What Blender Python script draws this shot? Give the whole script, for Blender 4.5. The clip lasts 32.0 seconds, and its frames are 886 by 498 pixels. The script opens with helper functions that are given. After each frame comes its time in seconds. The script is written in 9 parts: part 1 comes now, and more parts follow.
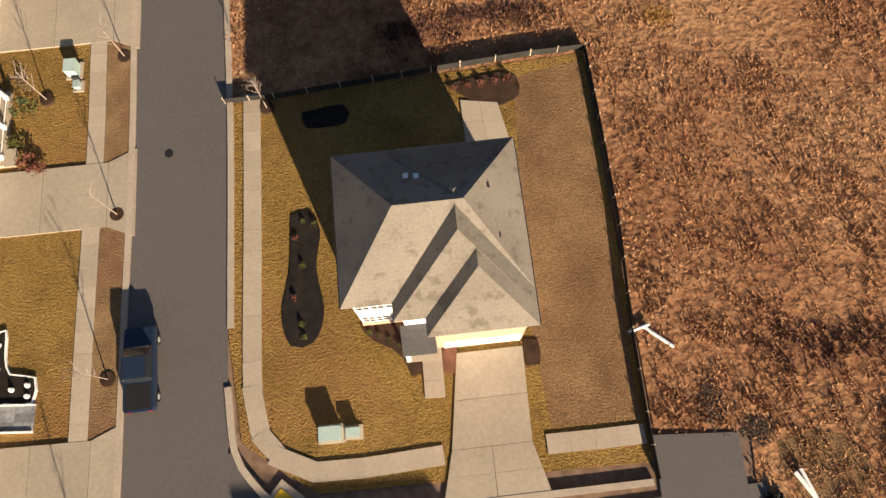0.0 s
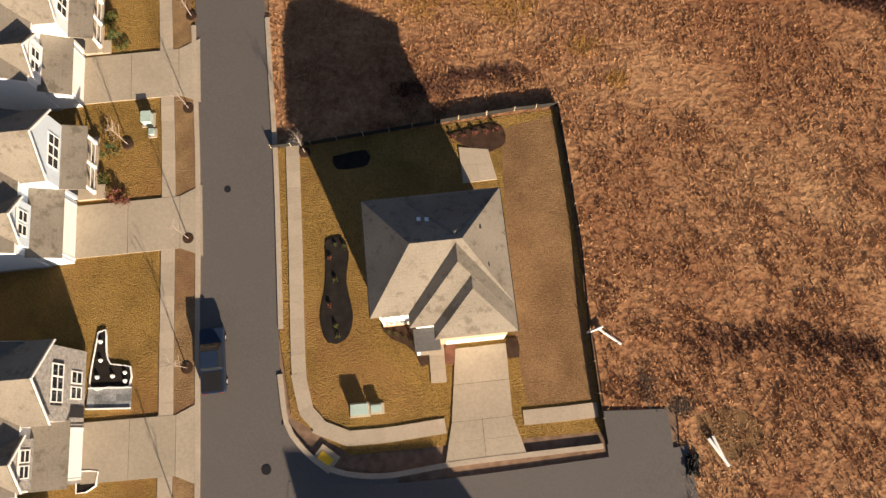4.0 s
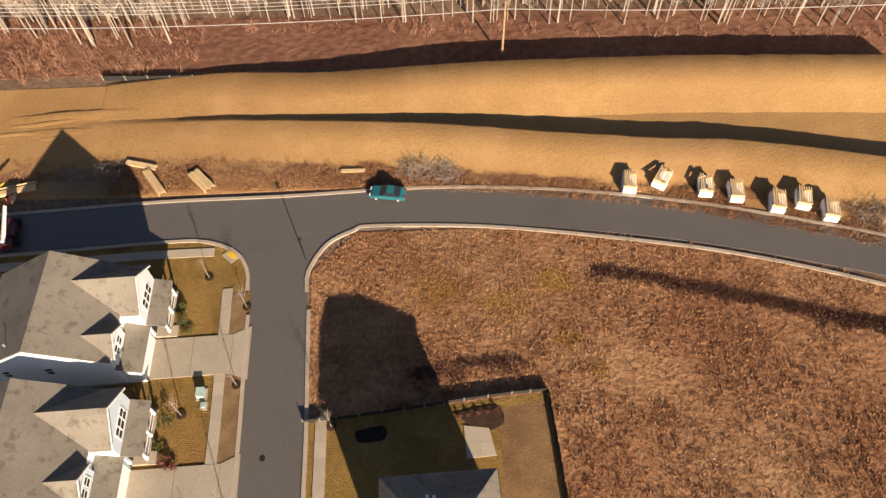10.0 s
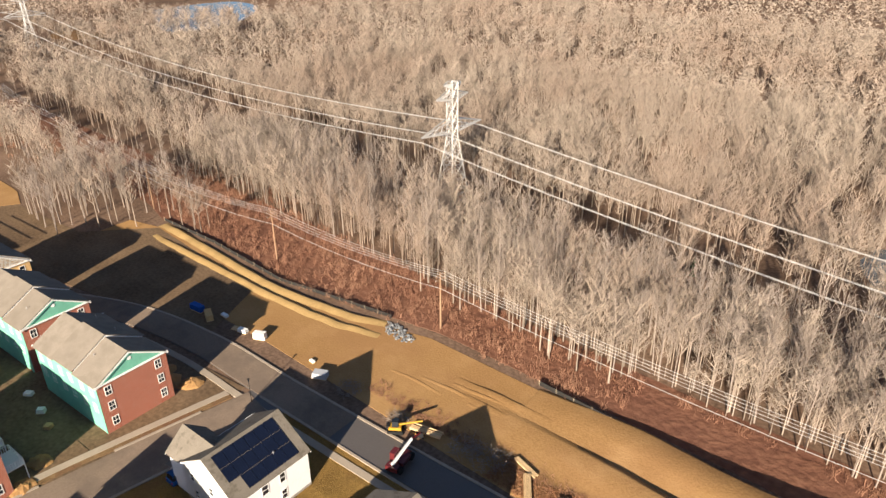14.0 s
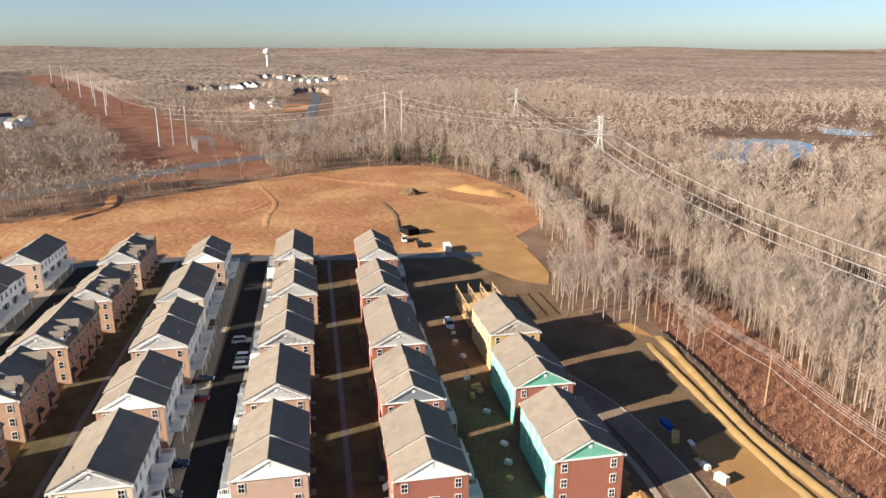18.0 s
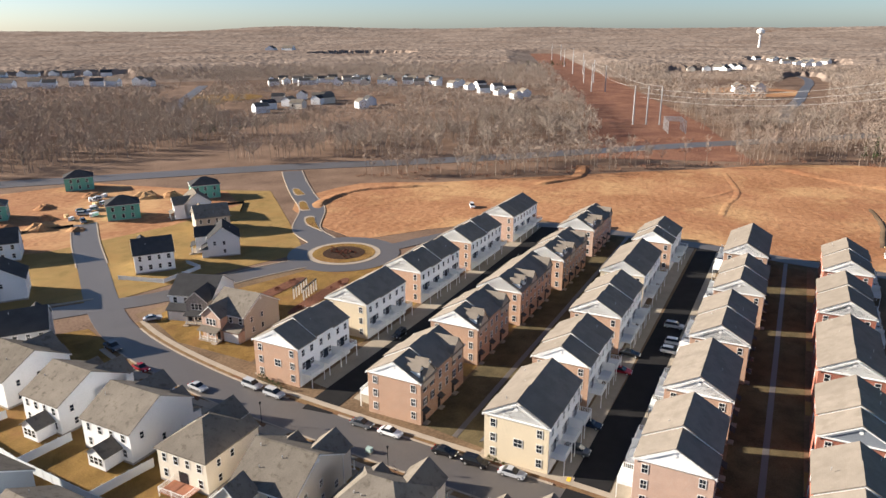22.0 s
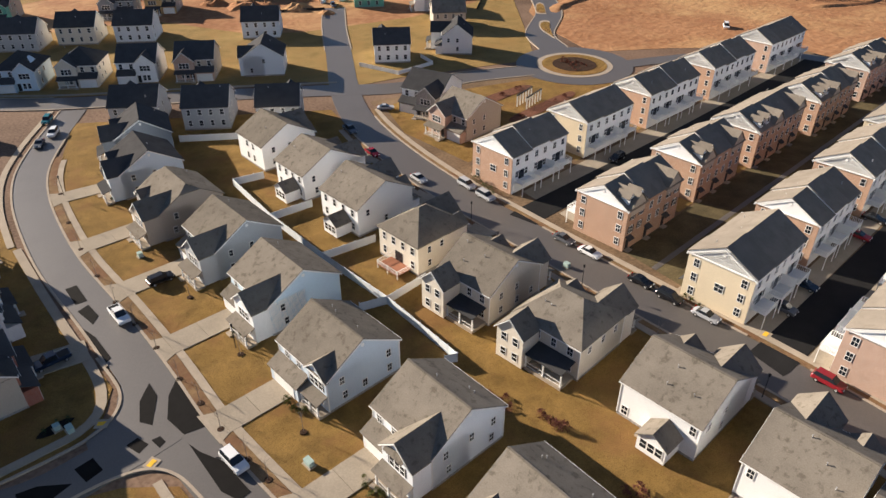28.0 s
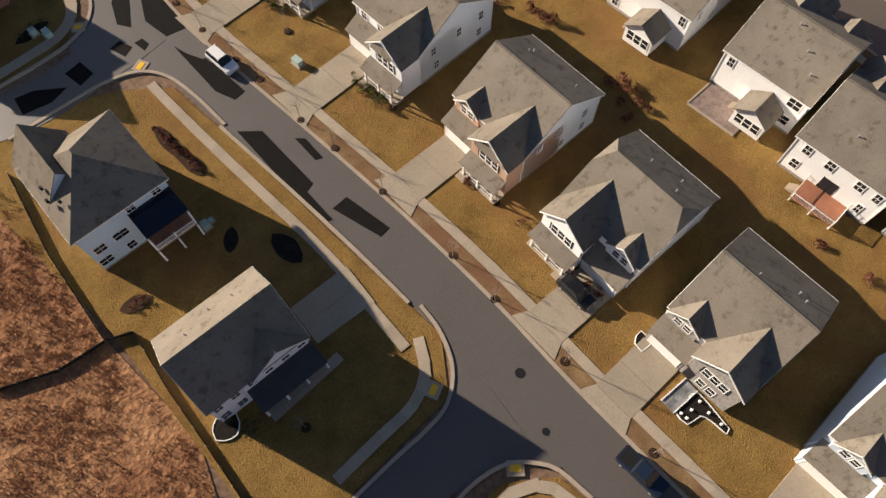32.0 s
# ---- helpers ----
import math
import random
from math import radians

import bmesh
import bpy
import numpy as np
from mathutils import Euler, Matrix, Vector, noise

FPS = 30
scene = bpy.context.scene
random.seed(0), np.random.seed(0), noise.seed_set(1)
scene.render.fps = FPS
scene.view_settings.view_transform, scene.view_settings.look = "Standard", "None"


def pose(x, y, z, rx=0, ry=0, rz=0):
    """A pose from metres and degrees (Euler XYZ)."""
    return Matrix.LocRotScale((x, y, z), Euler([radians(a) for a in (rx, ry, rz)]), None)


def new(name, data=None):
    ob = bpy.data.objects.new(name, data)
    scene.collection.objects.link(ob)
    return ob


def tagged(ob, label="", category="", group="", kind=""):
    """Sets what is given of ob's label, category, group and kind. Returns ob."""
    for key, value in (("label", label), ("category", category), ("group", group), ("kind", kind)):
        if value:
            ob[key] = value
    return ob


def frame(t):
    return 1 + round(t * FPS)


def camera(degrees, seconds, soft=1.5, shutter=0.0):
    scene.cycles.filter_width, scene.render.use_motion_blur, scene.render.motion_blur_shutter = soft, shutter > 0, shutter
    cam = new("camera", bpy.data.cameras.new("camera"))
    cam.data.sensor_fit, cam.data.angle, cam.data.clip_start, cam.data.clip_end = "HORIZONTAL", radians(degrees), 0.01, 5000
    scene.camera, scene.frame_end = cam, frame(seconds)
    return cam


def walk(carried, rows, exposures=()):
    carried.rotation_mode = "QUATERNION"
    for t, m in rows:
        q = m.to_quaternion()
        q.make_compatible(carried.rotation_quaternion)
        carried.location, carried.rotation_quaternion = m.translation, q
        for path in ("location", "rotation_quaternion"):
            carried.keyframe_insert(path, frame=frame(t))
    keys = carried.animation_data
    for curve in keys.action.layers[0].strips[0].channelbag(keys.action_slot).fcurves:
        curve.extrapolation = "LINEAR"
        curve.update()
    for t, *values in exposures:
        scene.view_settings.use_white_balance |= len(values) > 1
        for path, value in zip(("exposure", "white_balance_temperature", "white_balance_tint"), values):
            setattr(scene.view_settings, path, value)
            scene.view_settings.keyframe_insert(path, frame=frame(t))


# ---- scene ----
cam = camera(65.3, 32.0)
# the drone's path: it climbs over the corner lot, hovers, turns to the south-west and tips down again
PATH = [
    (0, pose(-0.25, 0.19, 45.18, 16.80, 1.28, 0.20)),
    (1, pose(-0.47, 0.20, 48.78, 16.77, 0.97, 0.19)),
    (2, pose(-0.65, 0.12, 52.17, 16.84, 0.73, 0.18)),
    (2.5, pose(-0.79, -0.06, 53.80, 16.53, 0.56, 0.21)),
    (4.5, pose(-0.94, -0.09, 60.82, 14.55, 0.47, 0.24)),
    (5, pose(-1.01, -0.14, 62.53, 14.60, 0.41, 0.19)),
    (6, pose(-0.96, -0.03, 66.03, 14.52, 0.50, 0.20)),
    (7, pose(-0.92, -0.06, 69.42, 15.14, 0.53, 0.23)),
    (7.5, pose(-0.87, -0.06, 71.03, 17.08, 0.56, 0.21)),
    (8, pose(-0.68, -0.09, 71.74, 19.46, 0.70, 0.17)),
    (8.5, pose(-0.60, -0.15, 72.07, 22.55, 0.72, 0.13)),
    (9, pose(-0.58, -0.08, 71.99, 26.18, 0.75, 0.03)),
    (9.5, pose(-0.54, -0.09, 71.91, 29.94, 0.74, 0.45)),
    (10, pose(-0.53, -0.11, 71.87, 33.67, 0.76, 1.85)),
    (10.5, pose(-0.54, -0.08, 71.85, 37.44, 0.76, 4.32)),
    (11, pose(-0.59, -0.13, 71.98, 41.08, 0.65, 8.87)),
    (11.5, pose(-0.62, -0.23, 72.14, 44.73, 0.64, 14.17)),
    (12, pose(-0.64, -0.45, 72.41, 48.38, 0.56, 20.20)),
    (12.5, pose(-0.62, -0.65, 72.60, 52.08, 0.43, 26.64)),
    (13, pose(-0.59, -0.72, 72.65, 55.90, 0.62, 32.98)),
    (13.5, pose(-0.59, -0.74, 72.68, 59.93, 0.80, 39.10)),
    (14, pose(-0.58, -0.73, 72.64, 63.33, 0.31, 44.60)),
    (14.5, pose(-0.57, -0.73, 72.61, 66.83, 0.06, 49.12)),
    (16.5, pose(-0.27, -0.76, 71.77, 74.25, 0.14, 70.41)),
    (17, pose(-0.26, -0.75, 71.73, 74.18, 0.05, 76.07)),
    (17.5, pose(-0.24, -0.75, 71.70, 73.83, 0.04, 81.82)),
    (18, pose(-0.23, -0.75, 71.66, 73.72, -0.07, 87.41)),
    (18.5, pose(-0.22, -0.74, 71.62, 73.72, -0.07, 92.80)),
    (19, pose(-0.21, -0.74, 71.59, 73.53, 0.12, 97.96)),
    (19.5, pose(-0.21, -0.73, 71.55, 72.38, 0.35, 102.37)),
    (20, pose(-0.30, -0.73, 71.57, 72.23, 0.15, 106.88)),
    (20.5, pose(-0.38, -0.70, 71.54, 72.23, 0.26, 110.62)),
    (21, pose(-0.42, -0.64, 71.56, 72.22, 0.32, 115.06)),
    (21.5, pose(-0.40, -0.56, 71.58, 72.22, 0.36, 119.99)),
    (22, pose(-0.33, -0.51, 71.62, 72.28, 0.27, 124.87)),
    (22.5, pose(-0.22, -0.48, 71.69, 72.28, 0.27, 129.74)),
    (23, pose(-0.15, -0.48, 71.76, 72.24, 0.22, 134.61)),
    (23.5, pose(-0.11, -0.49, 71.85, 72.23, 0.25, 139.40)),
    (24, pose(-0.11, -0.48, 71.94, 72.24, -0.02, 143.50)),
    (24.5, pose(-0.15, -0.46, 72.05, 72.24, -0.37, 146.27)),
    (26.5, pose(-0.25, 0.06, 72.74, 67.45, -0.12, 145.37)),
    (27, pose(-0.30, 0.05, 72.70, 64.43, -0.05, 145.03)),
    (27.5, pose(-0.32, 0.07, 72.68, 60.62, -0.07, 144.81)),
    (28, pose(-0.38, 0.03, 72.63, 56.72, 0.02, 144.56)),
    (28.5, pose(-0.44, -0.00, 72.59, 52.79, -0.05, 144.38)),
    (29, pose(-0.43, -0.06, 72.50, 48.77, -0.01, 144.16)),
    (29.5, pose(-0.35, -0.06, 72.45, 44.67, 0.02, 143.85)),
    (30, pose(-0.23, -0.09, 72.41, 40.53, -0.03, 143.59)),
    (30.5, pose(-0.06, -0.09, 72.45, 36.38, -0.10, 143.31)),
    (31, pose(0.08, -0.07, 72.54, 32.32, -0.16, 143.09)),
    (31.5, pose(0.04, -0.03, 72.54, 28.27, -0.09, 142.86)),
    (32, pose(0.00, 0.00, 72.52, 24.27, -0.08, 142.81)),
]
walk(cam, PATH, [(0, 1.4, 6650, 12), (9, 1.35, 6550, 12), (12, 1.35, 6300, 11), (14.5, 1.5, 6050, 10), (19, 1.56, 5800, 10), (24, 1.55, 5600, 10), (28, 1.35, 5850, 11), (32, 1.12, 6150, 12)])

# ---- light ----
SUN_EL, SUN_AZ = 18.5, 154.8
world = bpy.data.worlds.new("world")
scene.world = world
world.use_nodes = True
wn = world.node_tree
sky = wn.nodes.new("ShaderNodeTexSky")
sky.sky_type, sky.sun_disc = "NISHITA", False
sky.sun_elevation, sky.sun_rotation = radians(SUN_EL), radians(SUN_AZ)
sky.altitude, sky.air_density, sky.dust_density, sky.ozone_density = 60, 0.7, 0.6, 1.0
wn.links.new(sky.outputs[0], wn.nodes["Background"].inputs[0])
wn.nodes["Background"].inputs[1].default_value = 0.042
sun = new("sun", bpy.data.lights.new("sun", "SUN"))
sun.data.energy, sun.data.angle, sun.data.color = 5.0, radians(0.55), (1.0, 0.83, 0.62)
sd = Vector((math.sin(radians(SUN_AZ)) * math.cos(radians(SUN_EL)), math.cos(radians(SUN_AZ)) * math.cos(radians(SUN_EL)), math.sin(radians(SUN_EL))))
sun.rotation_euler = sd.to_track_quat("Z", "Y").to_euler()

# ---- materials ----
def mat(name, col, rough=0.85, var=0.25, scale=1.0, fine=12.0, bump=0.3, metal=0.0, hue=None, rnd=0.0, spec=0.06, bscale=None):
    """A surface with two scales of variation, fine relief and, on request, a tint from piece to piece."""
    m = bpy.data.materials.new(name)
    m.use_nodes = True
    n, l = m.node_tree.nodes, m.node_tree.links
    b = n["Principled BSDF"]
    b.inputs["Roughness"].default_value, b.inputs["Metallic"].default_value = rough, metal
    b.inputs["Specular IOR Level"].default_value = spec
    tc = n.new("ShaderNodeTexCoord")
    geo = n.new("ShaderNodeNewGeometry")
    big, small = n.new("ShaderNodeTexNoise"), n.new("ShaderNodeTexNoise")
    big.inputs["Scale"].default_value, big.inputs["Detail"].default_value = scale, 4
    small.inputs["Scale"].default_value, small.inputs["Detail"].default_value = fine, 5
    for t in (big, small):
        l.new(geo.outputs["Position"], t.inputs["Vector"])
    add = n.new("ShaderNodeMath")
    add.operation = "ADD"
    l.new(big.outputs[0], add.inputs[0])
    l.new(small.outputs[0], add.inputs[1])
    ramp = n.new("ShaderNodeMapRange")
    ramp.inputs[1].default_value, ramp.inputs[2].default_value = 0.7, 1.3
    l.new(add.outputs[0], ramp.inputs[0])
    mix = n.new("ShaderNodeMix")
    mix.data_type = "RGBA"
    l.new(ramp.outputs[0], mix.inputs["Factor"])
    c = Vector(col)
    other = Vector(hue) if hue else c * (1 + var)
    lo = c * (1 - var)
    mix.inputs["A"].default_value, mix.inputs["B"].default_value = (*lo, 1), (*other, 1)
    out = mix.outputs["Result"]
    if rnd:
        info = n.new("ShaderNodeObjectInfo")
        mr = n.new("ShaderNodeMapRange")
        mr.inputs[3].default_value, mr.inputs[4].default_value = 1 - rnd, 1 + rnd
        l.new(info.outputs["Random"], mr.inputs[0])
        hs = n.new("ShaderNodeHueSaturation")
        l.new(mr.outputs[0], hs.inputs["Value"])
        l.new(out, hs.inputs["Color"])
        out = hs.outputs[0]
    l.new(out, b.inputs["Base Color"])
    if bump:
        bp = n.new("ShaderNodeBump")
        bp.inputs["Strength"].default_value, bp.inputs["Distance"].default_value = bump, 0.05 if bscale is None else bscale
        l.new(small.outputs[0], bp.inputs["Height"])
        l.new(bp.outputs[0], b.inputs["Normal"])
    return m


def blotch(m, scale, col, amount=0.6, lo=0.47, hi=0.62):
    """Broad patches of a second colour over a ground or roof."""
    n, l = m.node_tree.nodes, m.node_tree.links
    b = n["Principled BSDF"]
    src = b.inputs["Base Color"].links[0].from_socket
    geo, t, mr, mix = n.new("ShaderNodeNewGeometry"), n.new("ShaderNodeTexNoise"), n.new("ShaderNodeMapRange"), n.new("ShaderNodeMix")
    t.inputs["Scale"].default_value, t.inputs["Detail"].default_value, t.inputs["Roughness"].default_value = scale, 7, 0.65
    l.new(geo.outputs["Position"], t.inputs["Vector"])
    mr.inputs[1].default_value, mr.inputs[2].default_value, mr.inputs[4].default_value = lo, hi, amount
    l.new(t.outputs[0], mr.inputs[0])
    mix.data_type = "RGBA"
    l.new(mr.outputs[0], mix.inputs["Factor"])
    l.new(src, mix.inputs["A"])
    mix.inputs["B"].default_value = (*col, 1)
    l.new(mix.outputs["Result"], b.inputs["Base Color"])
    return m


def island(m, amount):
    """Lets the joined pieces of one mesh vary in brightness from island to island."""
    n, l = m.node_tree.nodes, m.node_tree.links
    b = n["Principled BSDF"]
    src = b.inputs["Base Color"].links[0].from_socket
    geo, mr, hs = n.new("ShaderNodeNewGeometry"), n.new("ShaderNodeMapRange"), n.new("ShaderNodeHueSaturation")
    mr.inputs[3].default_value, mr.inputs[4].default_value = 1 - amount, 1 + amount
    l.new(geo.outputs["Random Per Island"], mr.inputs[0])
    l.new(mr.outputs[0], hs.inputs["Value"])
    l.new(src, hs.inputs["Color"])
    l.new(hs.outputs[0], b.inputs["Base Color"])
    return m


def courses(m, height, depth=0.3, dark=0.8):
    """Adds level lines (lap siding, brick courses, shingle rows) at a real spacing to a wall material."""
    n, l = m.node_tree.nodes, m.node_tree.links
    b = n["Principled BSDF"]
    geo, sep, mod, gt = n.new("ShaderNodeNewGeometry"), n.new("ShaderNodeSeparateXYZ"), n.new("ShaderNodeMath"), n.new("ShaderNodeMath")
    l.new(geo.outputs["Position"], sep.inputs[0])
    mod.operation, gt.operation = "FLOORED_MODULO", "LESS_THAN"
    mod.inputs[1].default_value, gt.inputs[1].default_value = height, height * 0.18
    l.new(sep.outputs[2], mod.inputs[0])
    l.new(mod.outputs[0], gt.inputs[0])
    src = b.inputs["Base Color"].links[0].from_socket
    mix = n.new("ShaderNodeMix")
    mix.data_type, mix.blend_type = "RGBA", "MULTIPLY"
    mul = n.new("ShaderNodeMath")
    mul.operation = "MULTIPLY"
    mul.inputs[1].default_value = 1.0
    l.new(gt.outputs[0], mul.inputs[0])
    l.new(mul.outputs[0], mix.inputs["Factor"])
    l.new(src, mix.inputs["A"])
    mix.inputs["B"].default_value = (dark, dark, dark, 1)
    l.new(mix.outputs["Result"], b.inputs["Base Color"])
    return m


def brickwork(name, c1, c2, mortar):
    m = mat(name, c1, 0.9, 0.2, 0.6, 14, 0.2, rnd=0.08)
    n, l = m.node_tree.nodes, m.node_tree.links
    b = n["Principled BSDF"]
    br = n.new("ShaderNodeTexBrick")
    br.inputs["Scale"].default_value = 1.0
    br.inputs["Brick Width"].default_value, br.inputs["Row Height"].default_value, br.inputs["Mortar Size"].default_value = 0.23, 0.077, 0.008
    br.inputs["Color1"].default_value, br.inputs["Color2"].default_value, br.inputs["Mortar"].default_value = (*c1, 1), (*c2, 1), (*mortar, 1)
    tc, sep, com, add = n.new("ShaderNodeTexCoord"), n.new("ShaderNodeSeparateXYZ"), n.new("ShaderNodeCombineXYZ"), n.new("ShaderNodeMath")
    l.new(tc.outputs["Object"], sep.inputs[0])
    l.new(sep.outputs[0], add.inputs[0])
    l.new(sep.outputs[1], add.inputs[1])
    l.new(add.outputs[0], com.inputs[0])
    l.new(sep.outputs[2], com.inputs[1])
    l.new(com.outputs[0], br.inputs["Vector"])
    src = b.inputs["Base Color"].links[0].from_socket
    mix = n.new("ShaderNodeMix")
    mix.data_type = "RGBA"
    mix.inputs["Factor"].default_value = 0.5
    l.new(src, mix.inputs["A"])
    l.new(br.outputs[0], mix.inputs["B"])
    l.new(mix.outputs["Result"], b.inputs["Base Color"])
    return m


GROUND = mat("woodland_floor", (0.15, 0.096, 0.066), 0.95, 0.35, 0.05, 1.5, 0.5, hue=(0.25, 0.167, 0.115))
FIELD = blotch(blotch(mat("dry_field_grass", (0.275, 0.122, 0.06), 0.95, 0.35, 0.09, 1.6, 0.9, hue=(0.39, 0.215, 0.11), bscale=0.25), 0.035, (0.44, 0.27, 0.14), 0.55), 0.11, (0.15, 0.062, 0.034), 0.55, 0.53, 0.68)
FIELD = blotch(blotch(FIELD, 2.2, (0.14, 0.052, 0.028), 0.55, 0.5, 0.66), 6.0, (0.12, 0.046, 0.024), 0.45, 0.5, 0.6)
TUFT = island(mat("dry_grass_tufts", (0.30, 0.13, 0.06), 0.95, 0.3, 0.07, 2.0, 0, hue=(0.43, 0.25, 0.135)), 0.12)
BURNT = mat("scorched_ground", (0.042, 0.026, 0.018), 0.95, 0.4, 0.3, 3, 0.8, hue=(0.11, 0.07, 0.045), bscale=0.2)
DIRT = blotch(blotch(mat("orange_clay", (0.345, 0.195, 0.077), 0.95, 0.18, 0.06, 3.0, 0.5, hue=(0.40, 0.24, 0.1), bscale=0.1), 0.05, (0.30, 0.165, 0.075), 0.5), 0.12, (0.45, 0.28, 0.13), 0.4, 0.5, 0.7)
REDDIRT = blotch(blotch(blotch(mat("red_clay_field", (0.36, 0.165, 0.075), 0.95, 0.3, 0.03, 0.4, 0.9, hue=(0.43, 0.23, 0.115), bscale=0.35), 0.02, (0.50, 0.315, 0.15), 0.75), 0.035, (0.29, 0.13, 0.066), 0.6, 0.52, 0.64), 0.22, (0.24, 0.125, 0.065), 0.5, 0.52, 0.66)
GRADED = mat("graded_soil", (0.15, 0.10, 0.06), 0.95, 0.3, 0.1, 1.5, 0.5, hue=(0.22, 0.15, 0.09))
LAWN = blotch(blotch(mat("winter_lawn", (0.238, 0.146, 0.043), 0.95, 0.3, 0.2, 9.0, 1.0, hue=(0.33, 0.203, 0.063), bscale=0.2), 0.16, (0.30, 0.185, 0.062), 0.6), 0.24, (0.135, 0.084, 0.028), 0.65, 0.5, 0.68)
LAWN = blotch(blotch(LAWN, 7.0, (0.10, 0.06, 0.018), 0.65, 0.5, 0.62), 0.09, (0.23, 0.12, 0.048), 0.6, 0.5, 0.62)
GOLDLAWN = blotch(mat("golden_lawn", (0.27, 0.18, 0.062), 0.95, 0.25, 0.2, 6.0, 0.9, hue=(0.36, 0.24, 0.09), bscale=0.12), 0.1, (0.27, 0.16, 0.055), 0.6)
# mews grass kept dark: the shade of the rows is put into this colour
SHADELAWN = mat("mews_grass_painted_shade", (0.09, 0.074, 0.042), 0.95, 0.3, 0.25, 5.0, 0.9, hue=(0.15, 0.12, 0.064), bscale=0.1)
SIDELAWN = mat("strawy_lawn", (0.185, 0.105, 0.052), 0.95, 0.3, 0.3, 10.0, 0.9, hue=(0.28, 0.172, 0.086), bscale=0.1)
MULCH = mat("dark_mulch", (0.05, 0.03, 0.02), 0.95, 0.5, 1.5, 14, 0.8)
REDMULCH = mat("red_brown_mulch", (0.15, 0.07, 0.045), 0.95, 0.4, 1.5, 14, 0.8)
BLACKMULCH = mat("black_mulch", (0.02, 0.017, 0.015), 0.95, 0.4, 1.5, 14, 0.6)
ASPHALT = blotch(mat("worn_asphalt", (0.106, 0.094, 0.086), 0.46, 0.16, 0.12, 6, 0.1, spec=0.5), 0.12, (0.094, 0.084, 0.077), 0.55)
DUSTY = blotch(mat("dusty_asphalt", (0.23, 0.175, 0.13), 0.95, 0.15, 0.1, 4, 0.1), 0.15, (0.16, 0.125, 0.098), 0.7)
NEWASPH = mat("new_asphalt", (0.022, 0.021, 0.021), 0.85, 0.2, 0.3, 8, 0.15)
PATCH = mat("asphalt_patch", (0.012, 0.011, 0.0105), 0.88, 0.2, 0.8, 8, 0.15)
CONC = mat("pale_concrete", (0.36, 0.30, 0.23), 0.9, 0.12, 0.3, 5, 0.1, rnd=0.07)
DRIVE = mat("drive_concrete", (0.33, 0.28, 0.215), 0.9, 0.13, 0.25, 4, 0.1, rnd=0.06)
KERB = mat("kerb_concrete", (0.36, 0.30, 0.235), 0.9, 0.15, 0.5, 5, 0.1)
SHINGLE = courses(blotch(mat("grey_brown_shingles", (0.172, 0.15, 0.123), 0.95, 0.12, 0.3, 7, 0.1, hue=(0.22, 0.193, 0.158), rnd=0.1, spec=0.0), 0.9, (0.092, 0.078, 0.058), 0.6, 0.54, 0.64), 0.14, dark=0.95)
SHINGLE2 = courses(mat("dark_grey_shingles", (0.07, 0.068, 0.068), 0.95, 0.16, 0.45, 6, 0.25, rnd=0.1, spec=0.0), 0.14, dark=0.95)
SHINGLE3 = courses(blotch(mat("tan_shingles", (0.225, 0.195, 0.16), 0.95, 0.12, 0.45, 6, 0.25, rnd=0.07, spec=0.0), 0.4, (0.18, 0.155, 0.125), 0.6), 0.14, dark=0.95)
WHITE = mat("white_trim", (0.78, 0.77, 0.74), 0.5, 0.05, 0.5, 6, 0.03)
SIDING = {k: courses(mat(k + "_siding", c, 0.6, 0.06, 0.2, 4, 0.04, rnd=0.04), 0.18, dark=0.86) for k, c in {
    "white": (0.80, 0.80, 0.79), "pale_grey": (0.72, 0.74, 0.76), "blue_grey": (0.55, 0.62, 0.69), "grey": (0.42, 0.43, 0.44),
    "beige": (0.66, 0.60, 0.50), "cream": (0.66, 0.56, 0.40), "slate": (0.22, 0.24, 0.27), "tan": (0.45, 0.39, 0.32), "pale_blue": (0.55, 0.66, 0.74)}.items()}
BRICK = brickwork("orange_brick", (0.42, 0.262, 0.178), (0.48, 0.31, 0.215), (0.56, 0.48, 0.39))
REDBRICK = brickwork("red_brick", (0.30, 0.10, 0.065), (0.36, 0.14, 0.09), (0.42, 0.33, 0.27))
PINKBRICK = brickwork("pink_brick", (0.46, 0.31, 0.235), (0.52, 0.37, 0.285), (0.58, 0.5, 0.43))
STONE = mat("grey_stone", (0.30, 0.28, 0.26), 0.9, 0.4, 3, 9, 0.5)
GREENWRAP = mat("green_house_wrap", (0.17, 0.43, 0.32), 0.5, 0.12, 0.4, 3, 0.1)
OSB = mat("raw_board_sheathing", (0.58, 0.38, 0.17), 0.85, 0.2, 0.6, 6, 0.15)
LUMBER = mat("fresh_lumber", (0.62, 0.44, 0.24), 0.8, 0.15, 1, 8, 0.1, rnd=0.12)
DECKWOOD = mat("red_deck_boards", (0.33, 0.15, 0.09), 0.8, 0.2, 1, 9, 0.1)
FENCEW = mat("white_vinyl_fence", (0.66, 0.68, 0.69), 0.4, 0.05, 0.5, 5, 0.02)
SILT = mat("black_silt_fabric", (0.03, 0.028, 0.026), 0.9, 0.3, 1, 6, 0.2)
STAKE = mat("pale_timber_stake", (0.5, 0.4, 0.28), 0.85, 0.2, 2, 9, 0.1)
BARK = island(mat("pale_bark", (0.235, 0.192, 0.164), 0.95, 0.25, 0.12, 3, 0, hue=(0.345, 0.288, 0.247), spec=0.0), 0.15)
